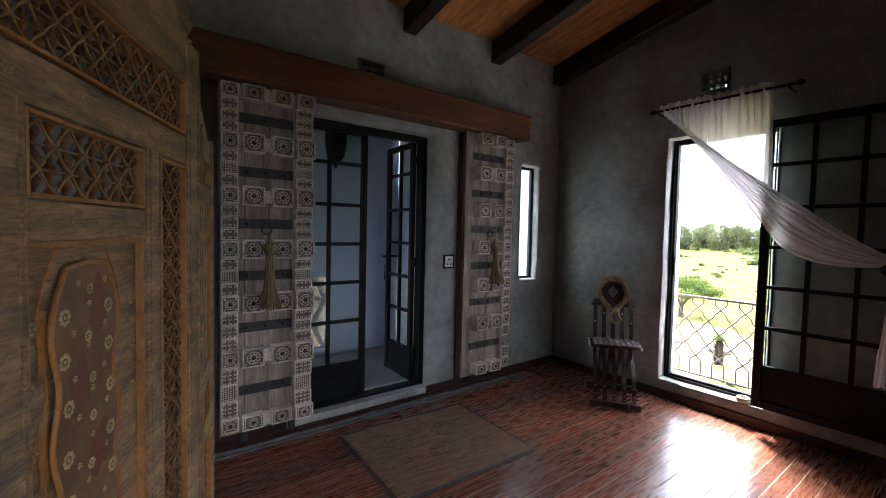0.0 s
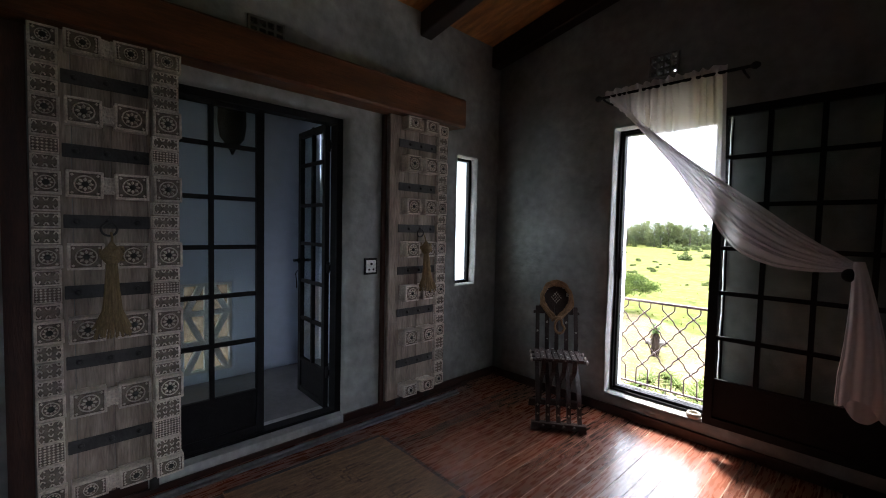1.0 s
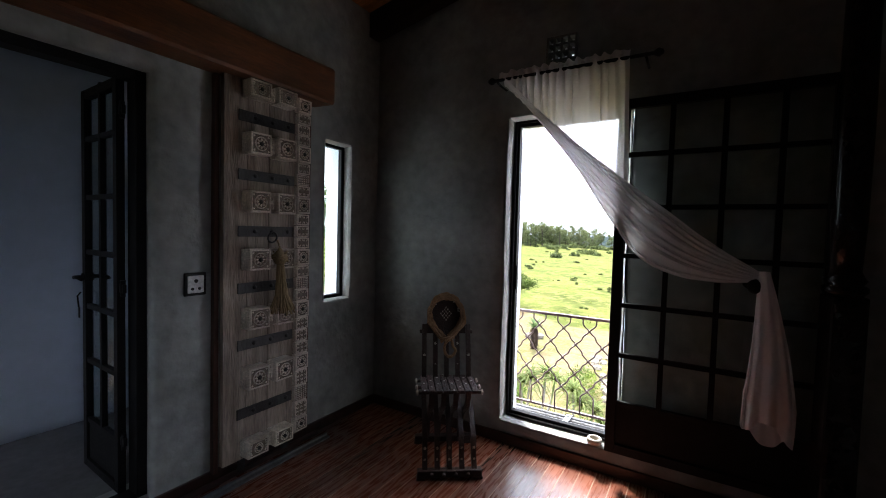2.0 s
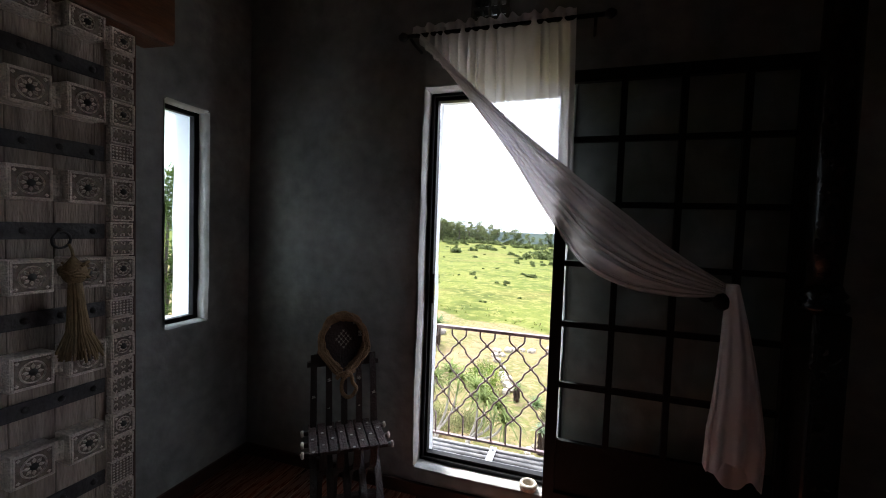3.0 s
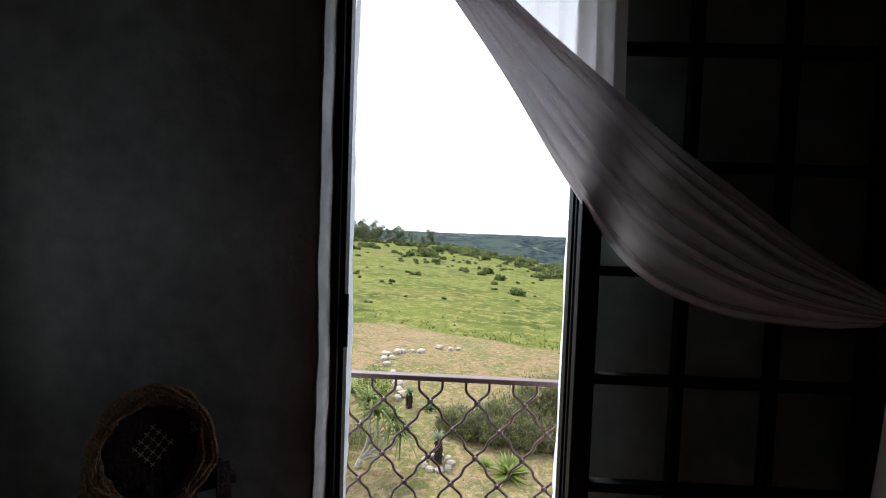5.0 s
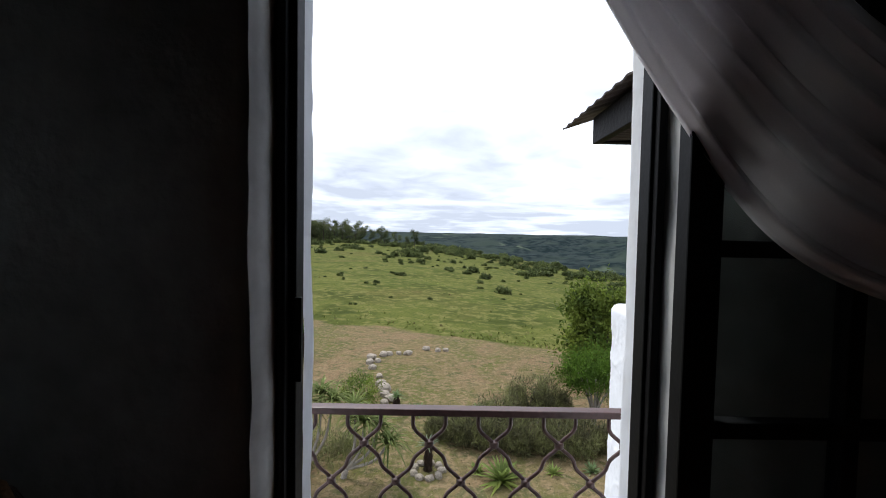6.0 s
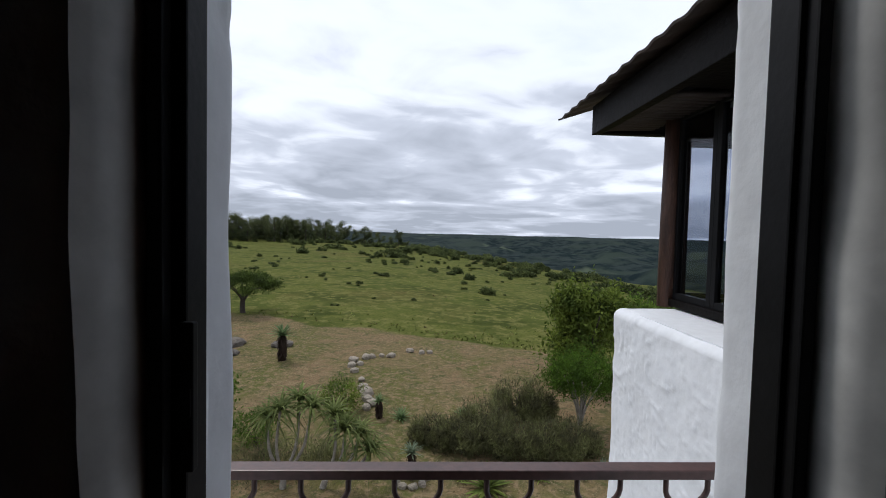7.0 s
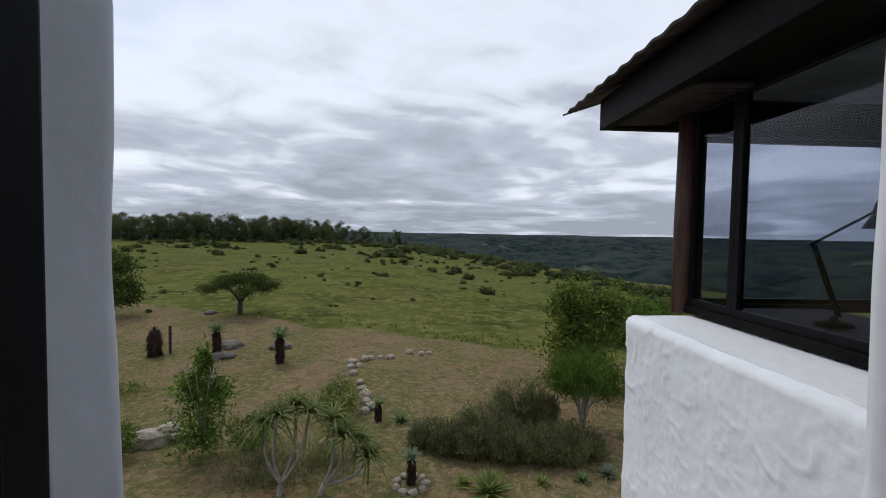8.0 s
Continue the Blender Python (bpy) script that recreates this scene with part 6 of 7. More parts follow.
# ---- planting outside ----
def leafmat(name, base, dark, sc=0.6):
    base, dark = tuple(2.0 * c for c in base), tuple(2.0 * c for c in dark)
    m = material(name, base, 0.7, 0.4, sc, 0.0, 10, dark=dark, island=0.35, objvar=0.12, spec=0.12)
    nt = m.node_tree
    N, L = nt.nodes.new, nt.links.new
    b = nt.nodes["Principled BSDF"]
    tl, mx = N("ShaderNodeBsdfTranslucent"), N("ShaderNodeMixShader")
    L(b.inputs["Base Color"].links[0].from_socket, tl.inputs["Color"])
    mx.inputs[0].default_value = 0.42
    L(b.outputs[0], mx.inputs[1]); L(tl.outputs[0], mx.inputs[2])
    L(mx.outputs[0], nt.nodes["Material Output"].inputs["Surface"])
    return m


M_ALOE = leafmat("aloe_leaf", (0.100, 0.135, 0.058), (0.060, 0.088, 0.040))
M_ALOEPALE = leafmat("pale_aloe_leaf", (0.12, 0.14, 0.09), (0.07, 0.09, 0.06))
M_YUCCA = leafmat("yellow_green_blade", (0.135, 0.160, 0.038), (0.07, 0.10, 0.03))
M_DEADLEAF = leafmat("dead_aloe_skirt", (0.036, 0.024, 0.017), (0.016, 0.011, 0.009))
M_TREEALOE = leafmat("tree_aloe_leaf", (0.110, 0.130, 0.044), (0.040, 0.054, 0.018), 3.0)
M_BARKPALE = material("pale_bark", (0.30, 0.27, 0.23), 0.8, 0.4, 5, 0.4, 40)
M_BARK = material("dark_bark", (0.055, 0.042, 0.034), 0.9, 0.4, 6, 0.4, 40)
M_HEATH = leafmat("grey_green_heath", (0.088, 0.092, 0.038), (0.040, 0.038, 0.022), 2.2)
M_BRIGHT = leafmat("bright_leaf", (0.066, 0.102, 0.016), (0.024, 0.042, 0.008), 2.0)
M_FEATHER = leafmat("feathery_leaf", (0.052, 0.092, 0.012), (0.024, 0.046, 0.007), 1.6)
M_OLIVE = leafmat("olive_leaf", (0.090, 0.115, 0.020), (0.030, 0.046, 0.010), 1.4)
M_ACACIA = leafmat("acacia_leaf", (0.042, 0.060, 0.012), (0.018, 0.028, 0.007), 1.0)
M_GUM = leafmat("gum_leaf", (0.060, 0.068, 0.027), (0.024, 0.032, 0.014), 0.3)
M_SCRUB = leafmat("scrub_leaf", (0.062, 0.074, 0.026), (0.024, 0.032, 0.012), 0.5)
M_GRASS = leafmat("grass_blade", (0.085, 0.098, 0.026), (0.060, 0.072, 0.017), 0.3)
M_STRAW = leafmat("dry_straw", (0.125, 0.094, 0.054), (0.072, 0.053, 0.028), 0.5)
M_STONE = material("pale_stone", (0.35, 0.30, 0.235), 0.9, 0.4, 4, 0.5, 20)
M_STONEDARK = material("dark_stone", (0.13, 0.11, 0.09), 0.9, 0.4, 4, 0.5, 20)


def leaves(verts, faces, centre, radii, n, size, rnd, shell=0.55, aspect=0.45, up=0.0, lump=0.35):
    """Many small leaf quads in a lumpy crown."""
    cx, cy, cz = centre
    off = rnd.uniform(0, 50)
    k = 0
    while k < n:
        d = Vector((rnd.gauss(0, 1), rnd.gauss(0, 1), rnd.gauss(0, 1))).normalized()
        lum = 1 + lump * noise.noise(d * 2.3 + Vector((off, 0, 0))) + lump * 0.7 * noise.noise(d * 5.1 + Vector((0, off, 0)))
        q = rnd.uniform(shell, 1.0) * lum
        if noise.noise(d * 4.0 + Vector((0, 0, off))) < -0.32:
            k += 1
            continue
        p = Vector((cx + d.x * radii[0] * q, cy + d.y * radii[1] * q, cz + d.z * radii[2] * q))
        a = Vector((rnd.gauss(0, 1), rnd.gauss(0, 1), rnd.gauss(0, 1) + up)).normalized()
        b = a.cross(Vector((rnd.gauss(0, 1), rnd.gauss(0, 1), rnd.gauss(0, 1)))).normalized()
        s = size * rnd.uniform(0.6, 1.3)
        i = len(verts)
        verts += [tuple(p - b * s * aspect * 0.5), tuple(p + a * s * 0.5 - b * 0.0 + b * s * aspect * 0.5), tuple(p + a * s), tuple(p + a * s * 0.5 - b * s * aspect * 0.5)]
        faces.append((i, i + 1, i + 2, i + 3))
        k += 1


def leaf_mesh(name, verts, faces, mat):
    me = bpy.data.meshes.new(name)
    me.from_pydata(verts, [], faces)
    me.materials.append(mat)
    return me


def crown(parent, name, clumps, n, size, mat, seed, **kw):
    rnd = random.Random(seed)
    v, f = [], []
    for c, rad in clumps:
        leaves(v, f, c, rad, n, size, rnd, **kw)
    ob = new(name, leaf_mesh(name, v, f, mat))
    ob.parent = parent
    return ob


def stems(parent, name, lines, mat):
    bm = B()
    for pts, r0, r1 in lines:
        m = len(pts) * 3
        q = [spline(pts, k / m) for k in range(m + 1)]
        tube(bm, q, [r0 + (r1 - r0) * k / m for k in range(m + 1)], 7)
    return part(name, bm, mat, parent)


def blade(bm, base, az, length, width, rise, droop):
    """One thick tapering succulent leaf that arches outwards."""
    d = Vector((math.cos(az), math.sin(az), 0))
    s = Vector((-d.y, d.x, 0))
    rows = []
    for k in range(6):
        t = k / 5
        c = Vector(base) + d * (length * t * math.cos(rise * (1 - t * 0.3))) + Vector((0, 0, length * (math.sin(rise) * t - droop * t * t)))
        w = width * (1 - t) ** 0.7 * 0.5 + 0.001
        rows.append([bm.verts.new(c - s * w), bm.verts.new(c + Vector((0, 0, -w * 0.45))), bm.verts.new(c + s * w)])
    for a, b in zip(rows, rows[1:]):
        for k in range(2):
            bm.faces.new((a[k], a[k + 1], b[k + 1], b[k]))


def rosette_mesh(name, n, length, width, rise0, rise1, droop, mat, seed):
    rnd = random.Random(seed)
    bm = B()
    for k in range(n):
        f = k / n
        blade(bm, (0, 0, 0.03 * f), k * 2.39996 + rnd.uniform(-0.2, 0.2), length * rnd.uniform(0.8, 1.1) * (1 - 0.3 * f), width, rise0 + (rise1 - rise0) * f + rnd.uniform(-0.1, 0.1), droop * rnd.uniform(0.7, 1.3) * (1 - 0.6 * f))
    return mesh_of(name, bm, mat)


def aloe(x, y, trunk, tr, length, lab, mat, seed, n=44):
    z = ground_z(x, y)
    r = root("aloe", lab, "aloe", pose(x, y, z), "aloes on the lawn")
    if trunk:
        rnd = random.Random(seed)
        bm = B()
        tube(bm, [(0, 0, -0.08), (0.02, 0, trunk * 0.5), (0, 0.02, trunk)], [tr * 0.75, tr * 0.8, tr * 0.6], 8)
        for k in range(110):
            a, h = rnd.uniform(0, math.tau), rnd.uniform(0.05, 1.0) * trunk
            blade(bm, (tr * 0.6 * math.cos(a), tr * 0.6 * math.sin(a), h), a, tr * rnd.uniform(0.45, 0.8), tr * 0.35, -0.9, 0.85)
        part("trunk", bm, M_DEADLEAF, r, "trunk clad in dead brown leaves")
    ob = new("rosette", rosette_mesh("rosette", n, length, length * 0.17, 0.05, 1.45, 0.22, mat, seed))
    ob.parent = r
    ob.location = (0, 0, trunk)
    return r


L1 = "single-stemmed aloe with a spiky rosette on a shaggy trunk"
aloe(-5.04, 18.89, 1.15, 0.24, 0.78, L1, M_ALOE, 1)
aloe(-8.46, 20.15, 1.20, 0.24, 0.80, L1, M_ALOE, 2)
aloe(0.05, 12.94, 0.52, 0.13, 0.34, "small single-stemmed aloe beside the stone edging", M_ALOE, 3)
aloe(1.20, 9.56, 0.62, 0.13, 0.36, "pale silvery aloe on a shaggy dark trunk inside a stone ring", M_ALOEPALE, 4)
aloe(0.75, 12.85, 0.0, 0.1, 0.48, "stemless green aloe on the lawn", M_ALOE, 5)
aloe(2.78, 13.04, 0.0, 0.1, 0.42, "stemless green aloe behind the heath", M_ALOE, 6)
aloe(5.33, 9.54, 0.0, 0.1, 0.34, "stemless aloe at the foot of the heath", M_ALOE, 7)
aloe(6.05, 9.76, 0.0, 0.1, 0.40, "pale stemless aloe at the foot of the heath", M_ALOEPALE, 8)
aloe(4.33, 9.44, 0.0, 0.1, 0.32, "stemless yellow-green aloe on bare ground", M_YUCCA, 9)
aloe(2.44, 9.48, 0.0, 0.1, 0.34, "stemless yellow-green aloe on bare ground", M_YUCCA, 10)
aloe(3.0, 9.10, 0.0, 0.1, 0.72, "large yellow-green spiky blade plant", M_YUCCA, 11, 60)
aloe(-11.39, 20.2, 1.25, 0.36, 0.42, "old aloe stump with a shaggy skirt and few leaves", M_DEADLEAF, 12, 16)
bm = B()
box(bm, -0.05, 0.05, -0.05, 0.05, -0.1, 1.35, 0.01)
thing("fence_post", bm, M_BARK, "dark weathered timber post standing in the lawn", "post", at=pose(-10.95, 20.7, ground_z(-10.95, 20.7)))


def tree_aloe():
    z = ground_z(-1.5, 9.3)
    r = root("tree_aloe", "branching tree aloe with pale stems and drooping rosettes", "aloe tree", pose(0, 0, 0))
    base1, base2 = (-1.75, 9.2, z - 0.1), (-0.85, 9.2, z - 0.1)
    fork1, fork2 = (-1.73, 9.2, z + 0.25), (-0.76, 9.2, z + 0.22)
    heads = [((-2.12, 9.3, -3.05), 1), ((-1.78, 9.1, -2.80), 1), ((-1.44, 9.4, -2.68), 1), ((-1.10, 9.2, -2.78), 1), ((-0.60, 9.3, -3.0), 2), ((-0.30, 9.0, -3.2), 2), ((0.02, 9.2, -3.40), 2), ((0.26, 9.1, -3.75), 2)]
    lines = [([base1, (-1.74, 9.2, z + 0.1), fork1], 0.085, 0.065), ([base2, (-0.8, 9.2, z + 0.1), fork2], 0.085, 0.065)]
    for (x, y, h), k in heads:
        f = fork1 if k == 1 else fork2
        mid = ((f[0] * 0.45 + x * 0.55) + (-0.12 if x < f[0] else 0.1), (f[1] + y) / 2, f[2] * 0.5 + h * 0.5 - 0.12)
        lines.append(([f, mid, (x, y, h)], 0.042, 0.028))
    stems(r, "stem", lines, M_BARKPALE)
    for i, ((x, y, h), k) in enumerate(heads):
        ob = new("rosette", rosette_mesh("rosette", 42, 0.84 + 0.05 * (i % 3), 0.074, 0.30, 1.38, 0.98, M_TREEALOE, 30 + i))
        ob.parent = r
        ob.location = (x, y, h - 0.02)


tree_aloe()


def bush(name, lab, x, y, clumps, n, size, mat, seed, trunk=None, trunk_mat=None, category="bush", **kw):
    z = ground_z(x, y)
    r = root(name, lab, category, pose(x, y, z))
    crown(r, "crown", clumps, n, size, mat, seed, **kw)
    if trunk:
        stems(r, "trunk", trunk, trunk_mat or M_BARK)
    return r


def fan(n, spread, h, r0, seed):
    rnd = random.Random(seed)
    out = []
    for k in range(n):
        a = k * math.tau / n + rnd.uniform(-0.4, 0.4)
        s = spread * rnd.uniform(0.5, 1.0)
        out.append(([(0, 0, -0.1), (s * 0.25 * math.cos(a), s * 0.25 * math.sin(a), h * 0.4), (s * math.cos(a), s * math.sin(a), h)], r0, r0 * 0.35))
    return out


HEATH = [(1.75, 11.5, 0.75, 0.46), (2.45, 11.1, 0.8, 0.52), (3.2, 10.9, 0.95, 0.60), (4.05, 10.7, 0.95, 0.62), (4.9, 10.6, 0.9, 0.62), (5.6, 10.9, 0.8, 0.55), (3.3, 11.9, 0.9, 0.7), (4.45, 12.8, 0.95, 0.92), (5.1, 12.9, 0.7, 0.8)]
for i, (x, y, q, h) in enumerate(HEATH):
    bush("heath_bush", "low dense grey-green heath bush", x, y, [((0, 0, h * 0.62), (q * 0.8, q * 0.8, h * 0.85)), ((q * 0.5, -0.3, h * 0.45), (q * 0.5, q * 0.5, h * 0.6)), ((-q * 0.5, -0.2, h * 0.5), (q * 0.45, q * 0.5, h * 0.7))], 1700, 0.17, M_HEATH, 50 + i, fan(6, q * 0.6, h, 0.03, i), aspect=0.13, up=1.5, lump=0.45)
bush("feathery_tree", "small rounded feathery green tree with forking stems", 6.36, 12.24, [((0, 0, 1.75), (1.12, 1.05, 0.85)), ((-0.5, 0.1, 1.5), (0.7, 0.7, 0.6)), ((0.6, 0, 1.55), (0.65, 0.7, 0.6))], 3800, 0.13, M_FEATHER, 70, fan(8, 0.75, 1.6, 0.05, 70), M_BARKPALE, "tree", aspect=0.2, up=1.0, lump=0.6)
bush("leafy_tree", "yellow-green leafy tree behind the feathery one", 8.0, 16.2, [((0, 0, 2.3), (1.6, 1.5, 1.7)), ((-0.7, 0, 3.2), (0.8, 0.8, 1.0)), ((0.9, 0.2, 3.0), (1.0, 0.9, 1.1)), ((-0.6, 0, 1.4), (1.1, 1.0, 1.2))], 2600, 0.20, M_OLIVE, 71, fan(6, 1.2, 3.0, 0.08, 71), category="tree", lump=0.7, shell=0.35)
bush("green_bush", "dense bright green bush on the slope", 13.5, 24.5, [((0, 0, 1.6), (2.6, 2.0, 1.7)), ((2.6, 0.5, 1.3), (2.2, 1.8, 1.4)), ((-1.6, 0.5, 1.2), (1.5, 1.5, 1.2))], 2400, 0.24, M_BRIGHT, 72, fan(6, 1.6, 1.8, 0.08, 72))
bush("leafy_shrub", "tall bright green leafy shrub with open upper twigs", -4.33, 10.9, [((0, 0, 0.55), (0.9, 0.8, 0.6)), ((0, 0, 1.15), (0.85, 0.75, 1.0)), ((-0.25, 0, 1.9), (0.55, 0.5, 0.55)), ((0.35, 0, 1.75), (0.45, 0.45, 0.5)), ((0.05, 0, 2.55), (0.22, 0.22, 0.45))], 1000, 0.12, M_BRIGHT, 73, fan(12, 0.6, 2.5, 0.02, 73), M_BARKPALE, category="shrub", shell=0.25, lump=0.8)
bush("small_shrub", "small green shrub beside the stone pile", -6.35, 10.8, [((0, 0, 0.55), (0.42, 0.4, 0.42))], 700, 0.12, M_BRIGHT, 74, fan(5, 0.3, 0.6, 0.02, 74), category="shrub")
bush("small_shrub", "low fine-leaved green shrub", -3.2, 11.3, [((0, 0, 0.45), (0.65, 0.55, 0.5))], 1800, 0.12, M_FEATHER, 75, fan(6, 0.4, 0.5, 0.015, 75), category="shrub", aspect=0.18, up=1.2)
bush("small_shrub", "rounded light green shrub by the stone edging", -1.24, 13.4, [((0, 0, 0.55), (0.72, 0.7, 0.62))], 2000, 0.12, M_OLIVE, 76, fan(5, 0.4, 0.6, 0.02, 76), category="shrub", aspect=0.3, up=0.6)
bush("small_shrub", "low dark undergrowth below the tree aloe", -2.4, 10.2, [((0, 0, 0.2), (1.3, 1.0, 0.38)), ((1.4, 0.2, 0.15), (1.1, 0.9, 0.32)), ((0.2, -0.6, 0.1), (1.4, 0.6, 0.25))], 1500, 0.17, M_HEATH, 77, fan(9, 0.9, 0.3, 0.012, 77), category="shrub", aspect=0.10, up=1.8, shell=0.1)
bush("small_shrub", "dark green weed patch on the lawn", -9.6, 15.3, [((0, 0, 0.12), (1.0, 0.6, 0.22))], 900, 0.13, M_FEATHER, 78, fan(6, 0.5, 0.2, 0.010, 78), category="shrub", aspect=0.2, up=1.5)


def acacia():
    x, y = -11.6, 30.1
    z = ground_z(x, y)
    r = root("acacia_tree", "flat-topped umbrella acacia on the edge of the lawn", "tree", pose(x, y, z))
    rnd = random.Random(5)
    cl, lines = [], []
    lines.append(([(0, 0, -0.2), (-0.05, 0, 0.6), (0.0, 0, 1.1)], 0.20, 0.15))
    for k in range(13):
        a = k * 2.4
        q = 0.4 + 1.85 * (k / 12) ** 0.7
        c = (q * math.cos(a) + 0.2, q * math.sin(a), 2.70 - 0.17 * q * q * (1.25 if math.cos(a) > 0 else 0.8) + rnd.uniform(-0.1, 0.1))
        cl.append((c, (0.85, 0.85, 0.42)))
        if k % 2:
            lines.append(([(0, 0, 0.85), (c[0] * 0.4, c[1] * 0.4, 1.6), (c[0], c[1], c[2] - 0.1)], 0.10, 0.03))
    crown(r, "crown", cl, 1300, 0.14, M_ACACIA, 80, aspect=0.4, shell=0.2, lump=0.7)
    stems(r, "trunk", lines, M_BARK)


acacia()
bush("edge_tree", "drooping olive tree at the edge of the lawn", -20.3, 29.0, [((0, 0, 2.6), (2.3, 2.2, 1.6)), ((1.6, -0.3, 1.6), (1.2, 1.2, 1.0)), ((0.6, 0, 3.6), (1.5, 1.4, 1.0))], 2000, 0.22, M_ACACIA, 81, fan(5, 1.3, 2.6, 0.09, 81), category="tree")


bush("tall_tree", "tall dark tree beside the house seen through the slit window", -14.5, 10.8, [((0, 0, 5.2), (1.9, 2.2, 2.6)), ((0.5, 0.5, 7.2), (1.1, 1.3, 1.4)), ((-0.5, 0, 3.4), (2.2, 2.2, 1.9))], 4000, 0.17, M_ACACIA, 82, fan(4, 0.8, 6.4, 0.14, 82), category="tree")
bush("green_bush", "bright green bush beside the house seen through the slit window", -9.8, 8.2, [((0, 0, 1.6), (1.6, 1.6, 1.5))], 1500, 0.22, M_BRIGHT, 83, fan(5, 0.8, 1.6, 0.05, 83))


def stone_mesh(seed, mat):
    rnd = random.Random(seed)
    bm = B()
    bmesh.ops.create_icosphere(bm, subdivisions=2, radius=1)
    o = rnd.uniform(0, 90)
    for v in bm.verts:
        d = v.co.normalized()
        c = d * (1 + 0.35 * noise.noise(d * 1.4 + Vector((o, 0, 0))) + 0.12 * noise.noise(d * 4 + Vector((0, o, 0))))
        v.co = Vector((max(-0.92, min(0.88, c.x)), max(-0.85, min(0.9, c.y)), max(-0.5, min(0.82, c.z)))) + d * 0.09 * noise.noise(d * 9 + Vector((o, o, 0)))
    return mesh_of("stone", bm, mat)


STONES = [stone_mesh(k, M_STONE) for k in range(4)] + [stone_mesh(k, M_STONEDARK) for k in range(4, 6)]
EDGING = [(1.75, 20.2, 0.22), (1.35, 20.1, 0.26), (0.75, 20.35, 0.30), (-0.11, 19.44, 0.30), (-0.55, 19.5, 0.22), (-1.0, 19.3, 0.28), (-1.26, 19.17, 0.34), (-1.75, 18.7, 0.34), (-1.71, 17.98, 0.30), (-1.38, 18.2, 0.26), (-1.46, 17.26, 0.28), (-1.0, 16.2, 0.24), (-0.84, 15.41, 0.30), (-0.62, 14.8, 0.42), (-0.50, 14.3, 0.30), (-0.23, 13.91, 0.34), (-0.45, 13.6, 0.26)]
for i, (x, y, s) in enumerate(EDGING):
    tagged(piece("edging_stone", STONES[i % 4], None, Matrix.Translation((x, y, ground_z(x, y) + s * 0.22)) @ Matrix.Rotation(i * 1.3, 4, "Z") @ Matrix.Diagonal((s * 0.75, s * 0.62, s * 0.5, 1))), "pale rough stone in a curved row on the lawn", "stone", "stone edging")
for i in range(9):
    a = i * math.tau / 9
    x, y, s = 1.20 + 0.36 * math.cos(a), 9.50 + 0.36 * math.sin(a), 0.13
    tagged(piece("ring_stone", STONES[i % 4], None, Matrix.Translation((x, y, ground_z(x, y) + 0.03)) @ Matrix.Rotation(i, 4, "Z") @ Matrix.Diagonal((s, s * 0.8, s * 0.7, 1))), "small pale stone in a ring round the aloe", "stone", "stones round the aloe")
for i, (x, y, s) in enumerate([(-8.75, 19.8, 0.5), (-8.2, 19.7, 0.55), (-7.75, 19.9, 0.45), (-8.5, 21.7, 0.75), (-5.9, 21.4, 0.6), (-13.8, 30.3, 0.5)]):
    tagged(piece("boulder", STONES[4 + i % 2], None, Matrix.Translation((x, y, ground_z(x, y) + s * 0.1)) @ Matrix.Rotation(i * 0.9, 4, "Z") @ Matrix.Diagonal((s, s * 0.8, s * 0.42, 1))), "dark weathered boulder lying in the lawn", "boulder", "lawn boulders")
for i, (dx, dy, dz, s) in enumerate([(0, 0, 0.12, 0.55), (0.35, 0.2, 0.25, 0.42), (-0.3, -0.1, 0.08, 0.40), (0.55, 0.3, 0.12, 0.35)]):
    x, y = -6.1 + dx, 11.6 + dy
    tagged(piece("boulder", STONES[i % 4], None, Matrix.Translation((x, y, ground_z(x, y) + dz)) @ Matrix.Rotation(i * 0.7, 4, "Z") @ Matrix.Diagonal((s, s * 0.7, s * 0.6, 1))), "pale fissured boulder in a small pile", "boulder", "boulder pile")


# far gum trees along the ridge, and single ones at its end
def gum(seed, h, slim):
    rnd = random.Random(seed)
    r = root("gum_tree", "tall dark gum tree in the belt along the ridge", "tree", pose(0, 0, -500), "ridge tree belt")
    cl = []
    for k in range(10):
        f = k / 9
        q = h * rnd.uniform(0.10, 0.17) * (0.75 if f < 0.3 else 1.0)
        cl.append(((rnd.uniform(-0.24, 0.24) * h * slim, rnd.uniform(-0.2, 0.2) * h, h * (0.07 + 0.79 * f)), (q * slim * 1.35, q * 1.2, q * 0.9)))
    crown(r, "crown", cl, 620, h * 0.026, M_GUM, seed, shell=0.35, aspect=0.7, lump=0.5)
    stems(r, "trunk", [([(0, 0, -0.5), (0.1, 0, h * 0.5), (0, 0, h * 0.85)], h * 0.022, h * 0.006), ([(0, 0, h * 0.35), (h * 0.12 * slim, 0, h * 0.6), (h * 0.16 * slim, 0, h * 0.75)], h * 0.01, h * 0.004)], M_BARK)
    return r


GUMS = [gum(90 + k, 11.5, 1.0 + 0.15 * k) for k in range(4)] + [gum(95, 10.5, 0.6)]
rnd = random.Random(17)


def ridge_tree(src, bearing, dist, scale):
    x, y = 1.4 + dist * math.sin(radians(bearing)), dist * math.cos(radians(bearing))
    ob = copy_thing(src, Matrix.Translation((x, y, ground_z(x, y))) @ Matrix.Rotation(rnd.uniform(0, 6.28), 4, "Z"))
    ob.scale = (scale * rnd.uniform(0.9, 1.15), scale, scale)


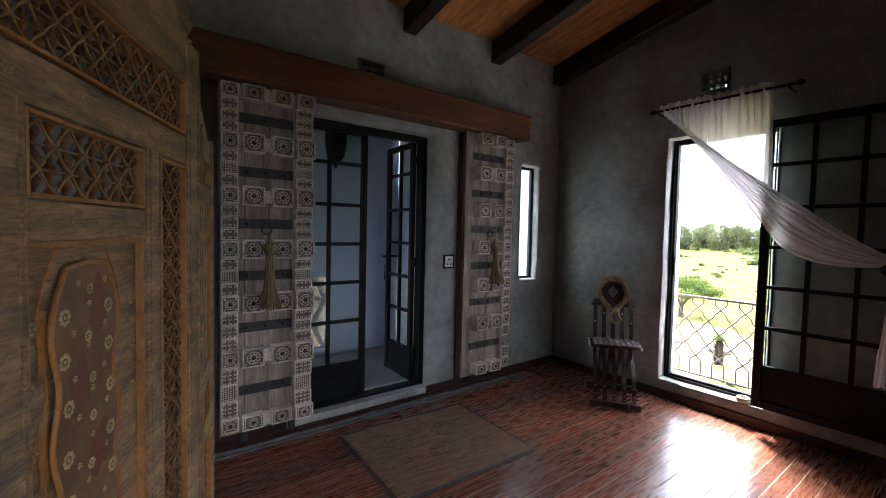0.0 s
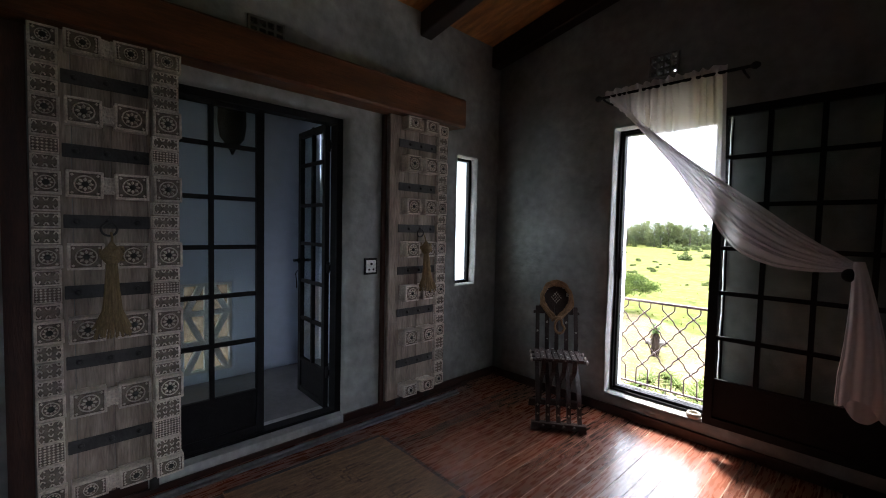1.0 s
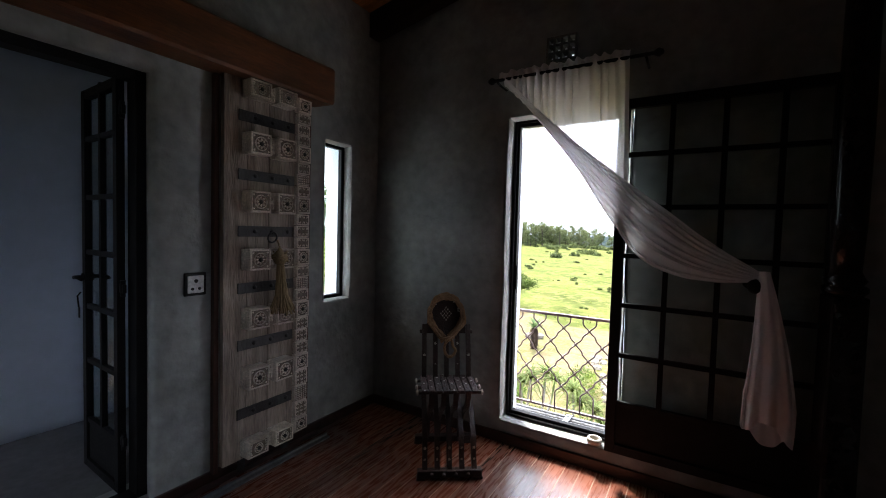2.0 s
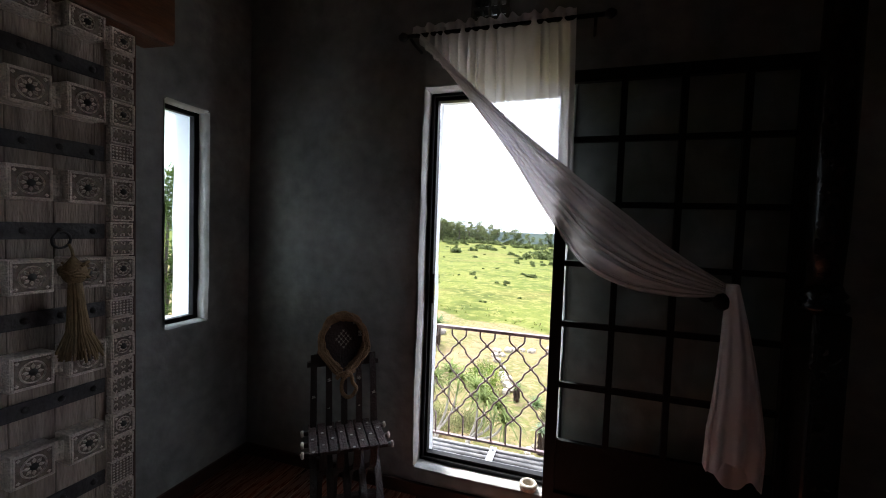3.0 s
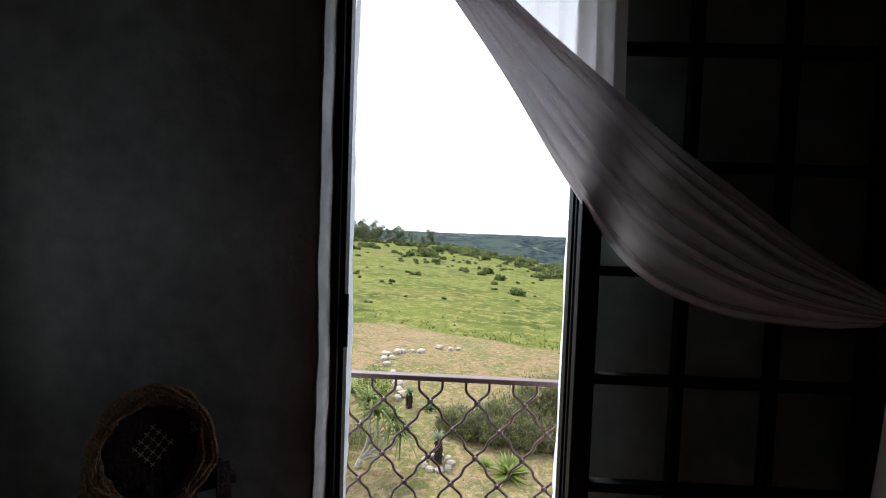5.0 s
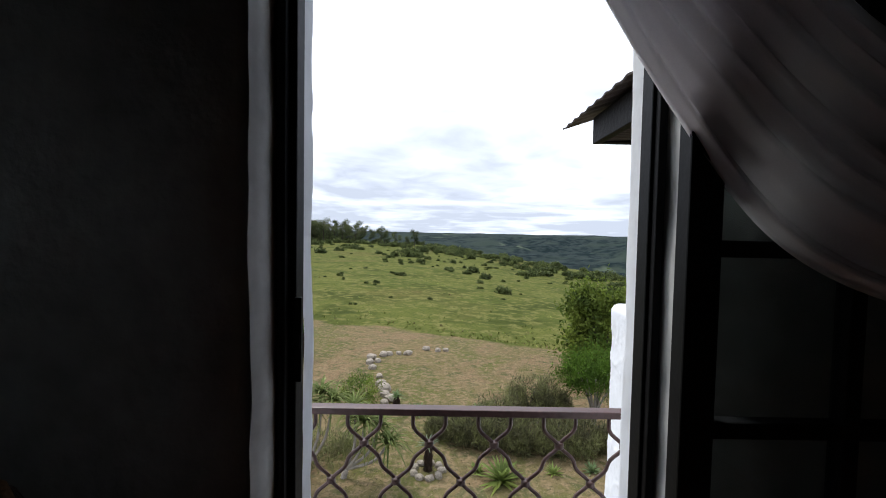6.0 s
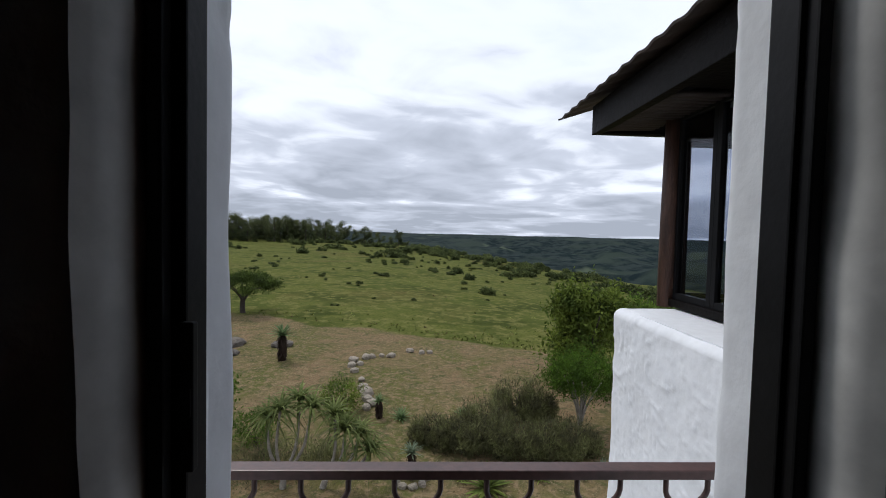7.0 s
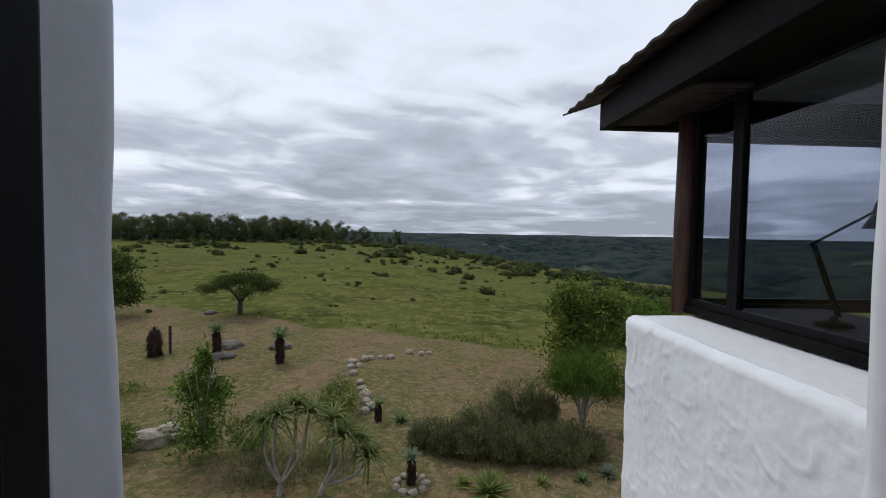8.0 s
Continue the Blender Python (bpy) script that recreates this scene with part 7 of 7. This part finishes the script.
b = -39.5
while b < -11.2:
    dist = rnd.uniform(172, 200)
    ridge_tree(GUMS[rnd.randrange(4)], b, dist, rnd.uniform(0.6, 1.0) * (0.97 if b < -15 else 0.86))
    b += rnd.uniform(0.24, 0.40)
for b, dist, s, k in ((-10.6, 170, 0.72, 4), (-9.4, 170, 0.55, 0), (-8.3, 168, 0.66, 1), (-7.8, 170, 0.6, 2), (-6.2, 165, 0.5, 0), (-3.75, 160, 0.66, 4), (-4.6, 160, 0.35, 1), (-2.4, 160, 0.22, 2)):
    ridge_tree(GUMS[k], b, dist, s)
for g in GUMS:
    for o in (*g.children_recursive, g):
        bpy.data.objects.remove(o)


# scrub scattered over the hillside, and grass
def scrub():
    rnd = random.Random(23)
    v, f = [], []
    spots = []
    for k in range(640):
        bear = rnd.uniform(-42, 34)
        rc, zc = crest(bear)
        t = rnd.uniform(0, 1) ** 0.5
        dist = 42 + (rc - 42) * t
        if bear < -8 and (dist < 95 or rnd.random() < 0.35):
            continue
        if noise.noise(Vector((bear * 0.12, dist * 0.02, 0))) < -0.02 and rnd.random() < 0.8:
            continue
        spots.append((bear, dist, (0.25 + 1.15 * rnd.random() ** 1.8) * (0.75 + dist / 170)))
    for k in range(300):
        bear = rnd.uniform(-42, 34)
        dist = 34 + 100 * rnd.random() ** 0.8
        if dist < crest(bear)[0] * 0.95 and noise.noise(Vector((bear * 0.15, dist * 0.03, 7))) > -0.15 + (0.25 if bear < -8 else 0):
            spots.append((bear, dist, rnd.uniform(0.16, 0.46) * (0.7 + dist / 120)))
    for bear in range(-14, 32, 1):
        rc, zc = crest(bear)
        for q in range(2):
            spots.append((bear + rnd.uniform(-0.6, 0.6), rc * rnd.uniform(0.82, 1.02), rnd.uniform(0.8, 1.9)))
    for bear, dist, s in spots:
        x, y = 1.4 + dist * math.sin(radians(bear)), dist * math.cos(radians(bear))
        z = ground_z(x, y)
        w = s * rnd.uniform(1.0, 1.7)
        # each bush: a few rounded domes close together
        for q in range(3):
            dx = rnd.uniform(-0.6, 0.6) * w
            g = rnd.uniform(0.6, 1.0)
            leaves(v, f, (x + dx, y + rnd.uniform(-0.3, 0.3) * s, z + s * 0.32 * g), (w * 0.62 * g, s * 0.7 * g, s * 0.62 * g), 230, s * 0.24, rnd, shell=0.35, aspect=0.8, lump=0.35)
    tagged(new("hillside_scrub", leaf_mesh("hillside_scrub", v, f, M_SCRUB)), "dark green scrub bushes scattered over the grassy hillside", "scrub", kind="stuff")


def tufts(v, f, rnd, x, y, w, h, n):
    """A few bent blades side by side as narrow quads."""
    z = ground_z(x, y)
    for q in range(n):
        a = rnd.uniform(0, math.tau)
        px, py = x + rnd.uniform(-w, w), y + rnd.uniform(-w, w)
        dx, dy = 0.35 * w * math.cos(a), 0.35 * w * math.sin(a)
        lx, ly = rnd.uniform(-0.8, 0.8) * h, rnd.uniform(-0.8, 0.8) * h
        k = h * rnd.uniform(0.6, 1.2)
        i = len(v)
        v += [(px - dx, py - dy, z - 0.02), (px + dx, py + dy, z - 0.02), (px + dx * 0.4 + lx, py + dy * 0.4 + ly, z + k), (px - dx * 0.6 + lx, py - dy * 0.6 + ly, z + k * 0.8)]
        f.append((i, i + 1, i + 2, i + 3))


def grass():
    rnd = random.Random(31)
    green, dry = ([], []), ([], [])
    for k in range(5200):
        bear = rnd.uniform(-44, 38)
        dist = 21 + 34 * rnd.random() ** 2.2
        x, y = 1.4 + dist * math.sin(radians(bear)), dist * math.cos(radians(bear))
        g = y + 0.45 * x - 24.7
        if g < 0 or rnd.random() > math.exp(-g / 2.0) + 0.03:
            continue
        m = noise.noise(Vector((x * 0.16, y * 0.16, 4)))
        if m < -0.12 and rnd.random() < 0.6:
            continue
        tufts(*(dry if rnd.random() < 0.12 + 0.4 * max(0.0, -m) else green), rnd, x, y, 0.05 + dist * 0.0028, (0.05 + 0.07 * rnd.random()) * (0.8 + dist / 90), 3)
    for k in range(9000):
        bear = rnd.uniform(-46, 44)
        dist = 7.5 + 20 * rnd.random() ** 0.8
        x, y = 1.4 + dist * math.sin(radians(bear)), dist * math.cos(radians(bear))
        if y + 0.45 * x > 25.5 or y < 6.0:
            continue
        m = noise.noise(Vector((x * 0.35, y * 0.35, 2)))
        tufts(*(green if rnd.random() < 0.45 + 1.2 * m else dry), rnd, x, y, 0.030, rnd.uniform(0.010, 0.035), 2)
    for name, (v, f), mat, lab in (("grass", green, M_GRASS, "tufts of green grass on the slope and lawn"), ("dry_grass", dry, M_STRAW, "dry straw-coloured grass on the mown lawn and slope")):
        me = leaf_mesh(name, v, f, mat)
        me.normals_split_custom_set_from_vertices([(0.0, 0.0, 1.0)] * len(v))
        tagged(new(name, me), lab, "grass", kind="stuff")


scrub()
grass()
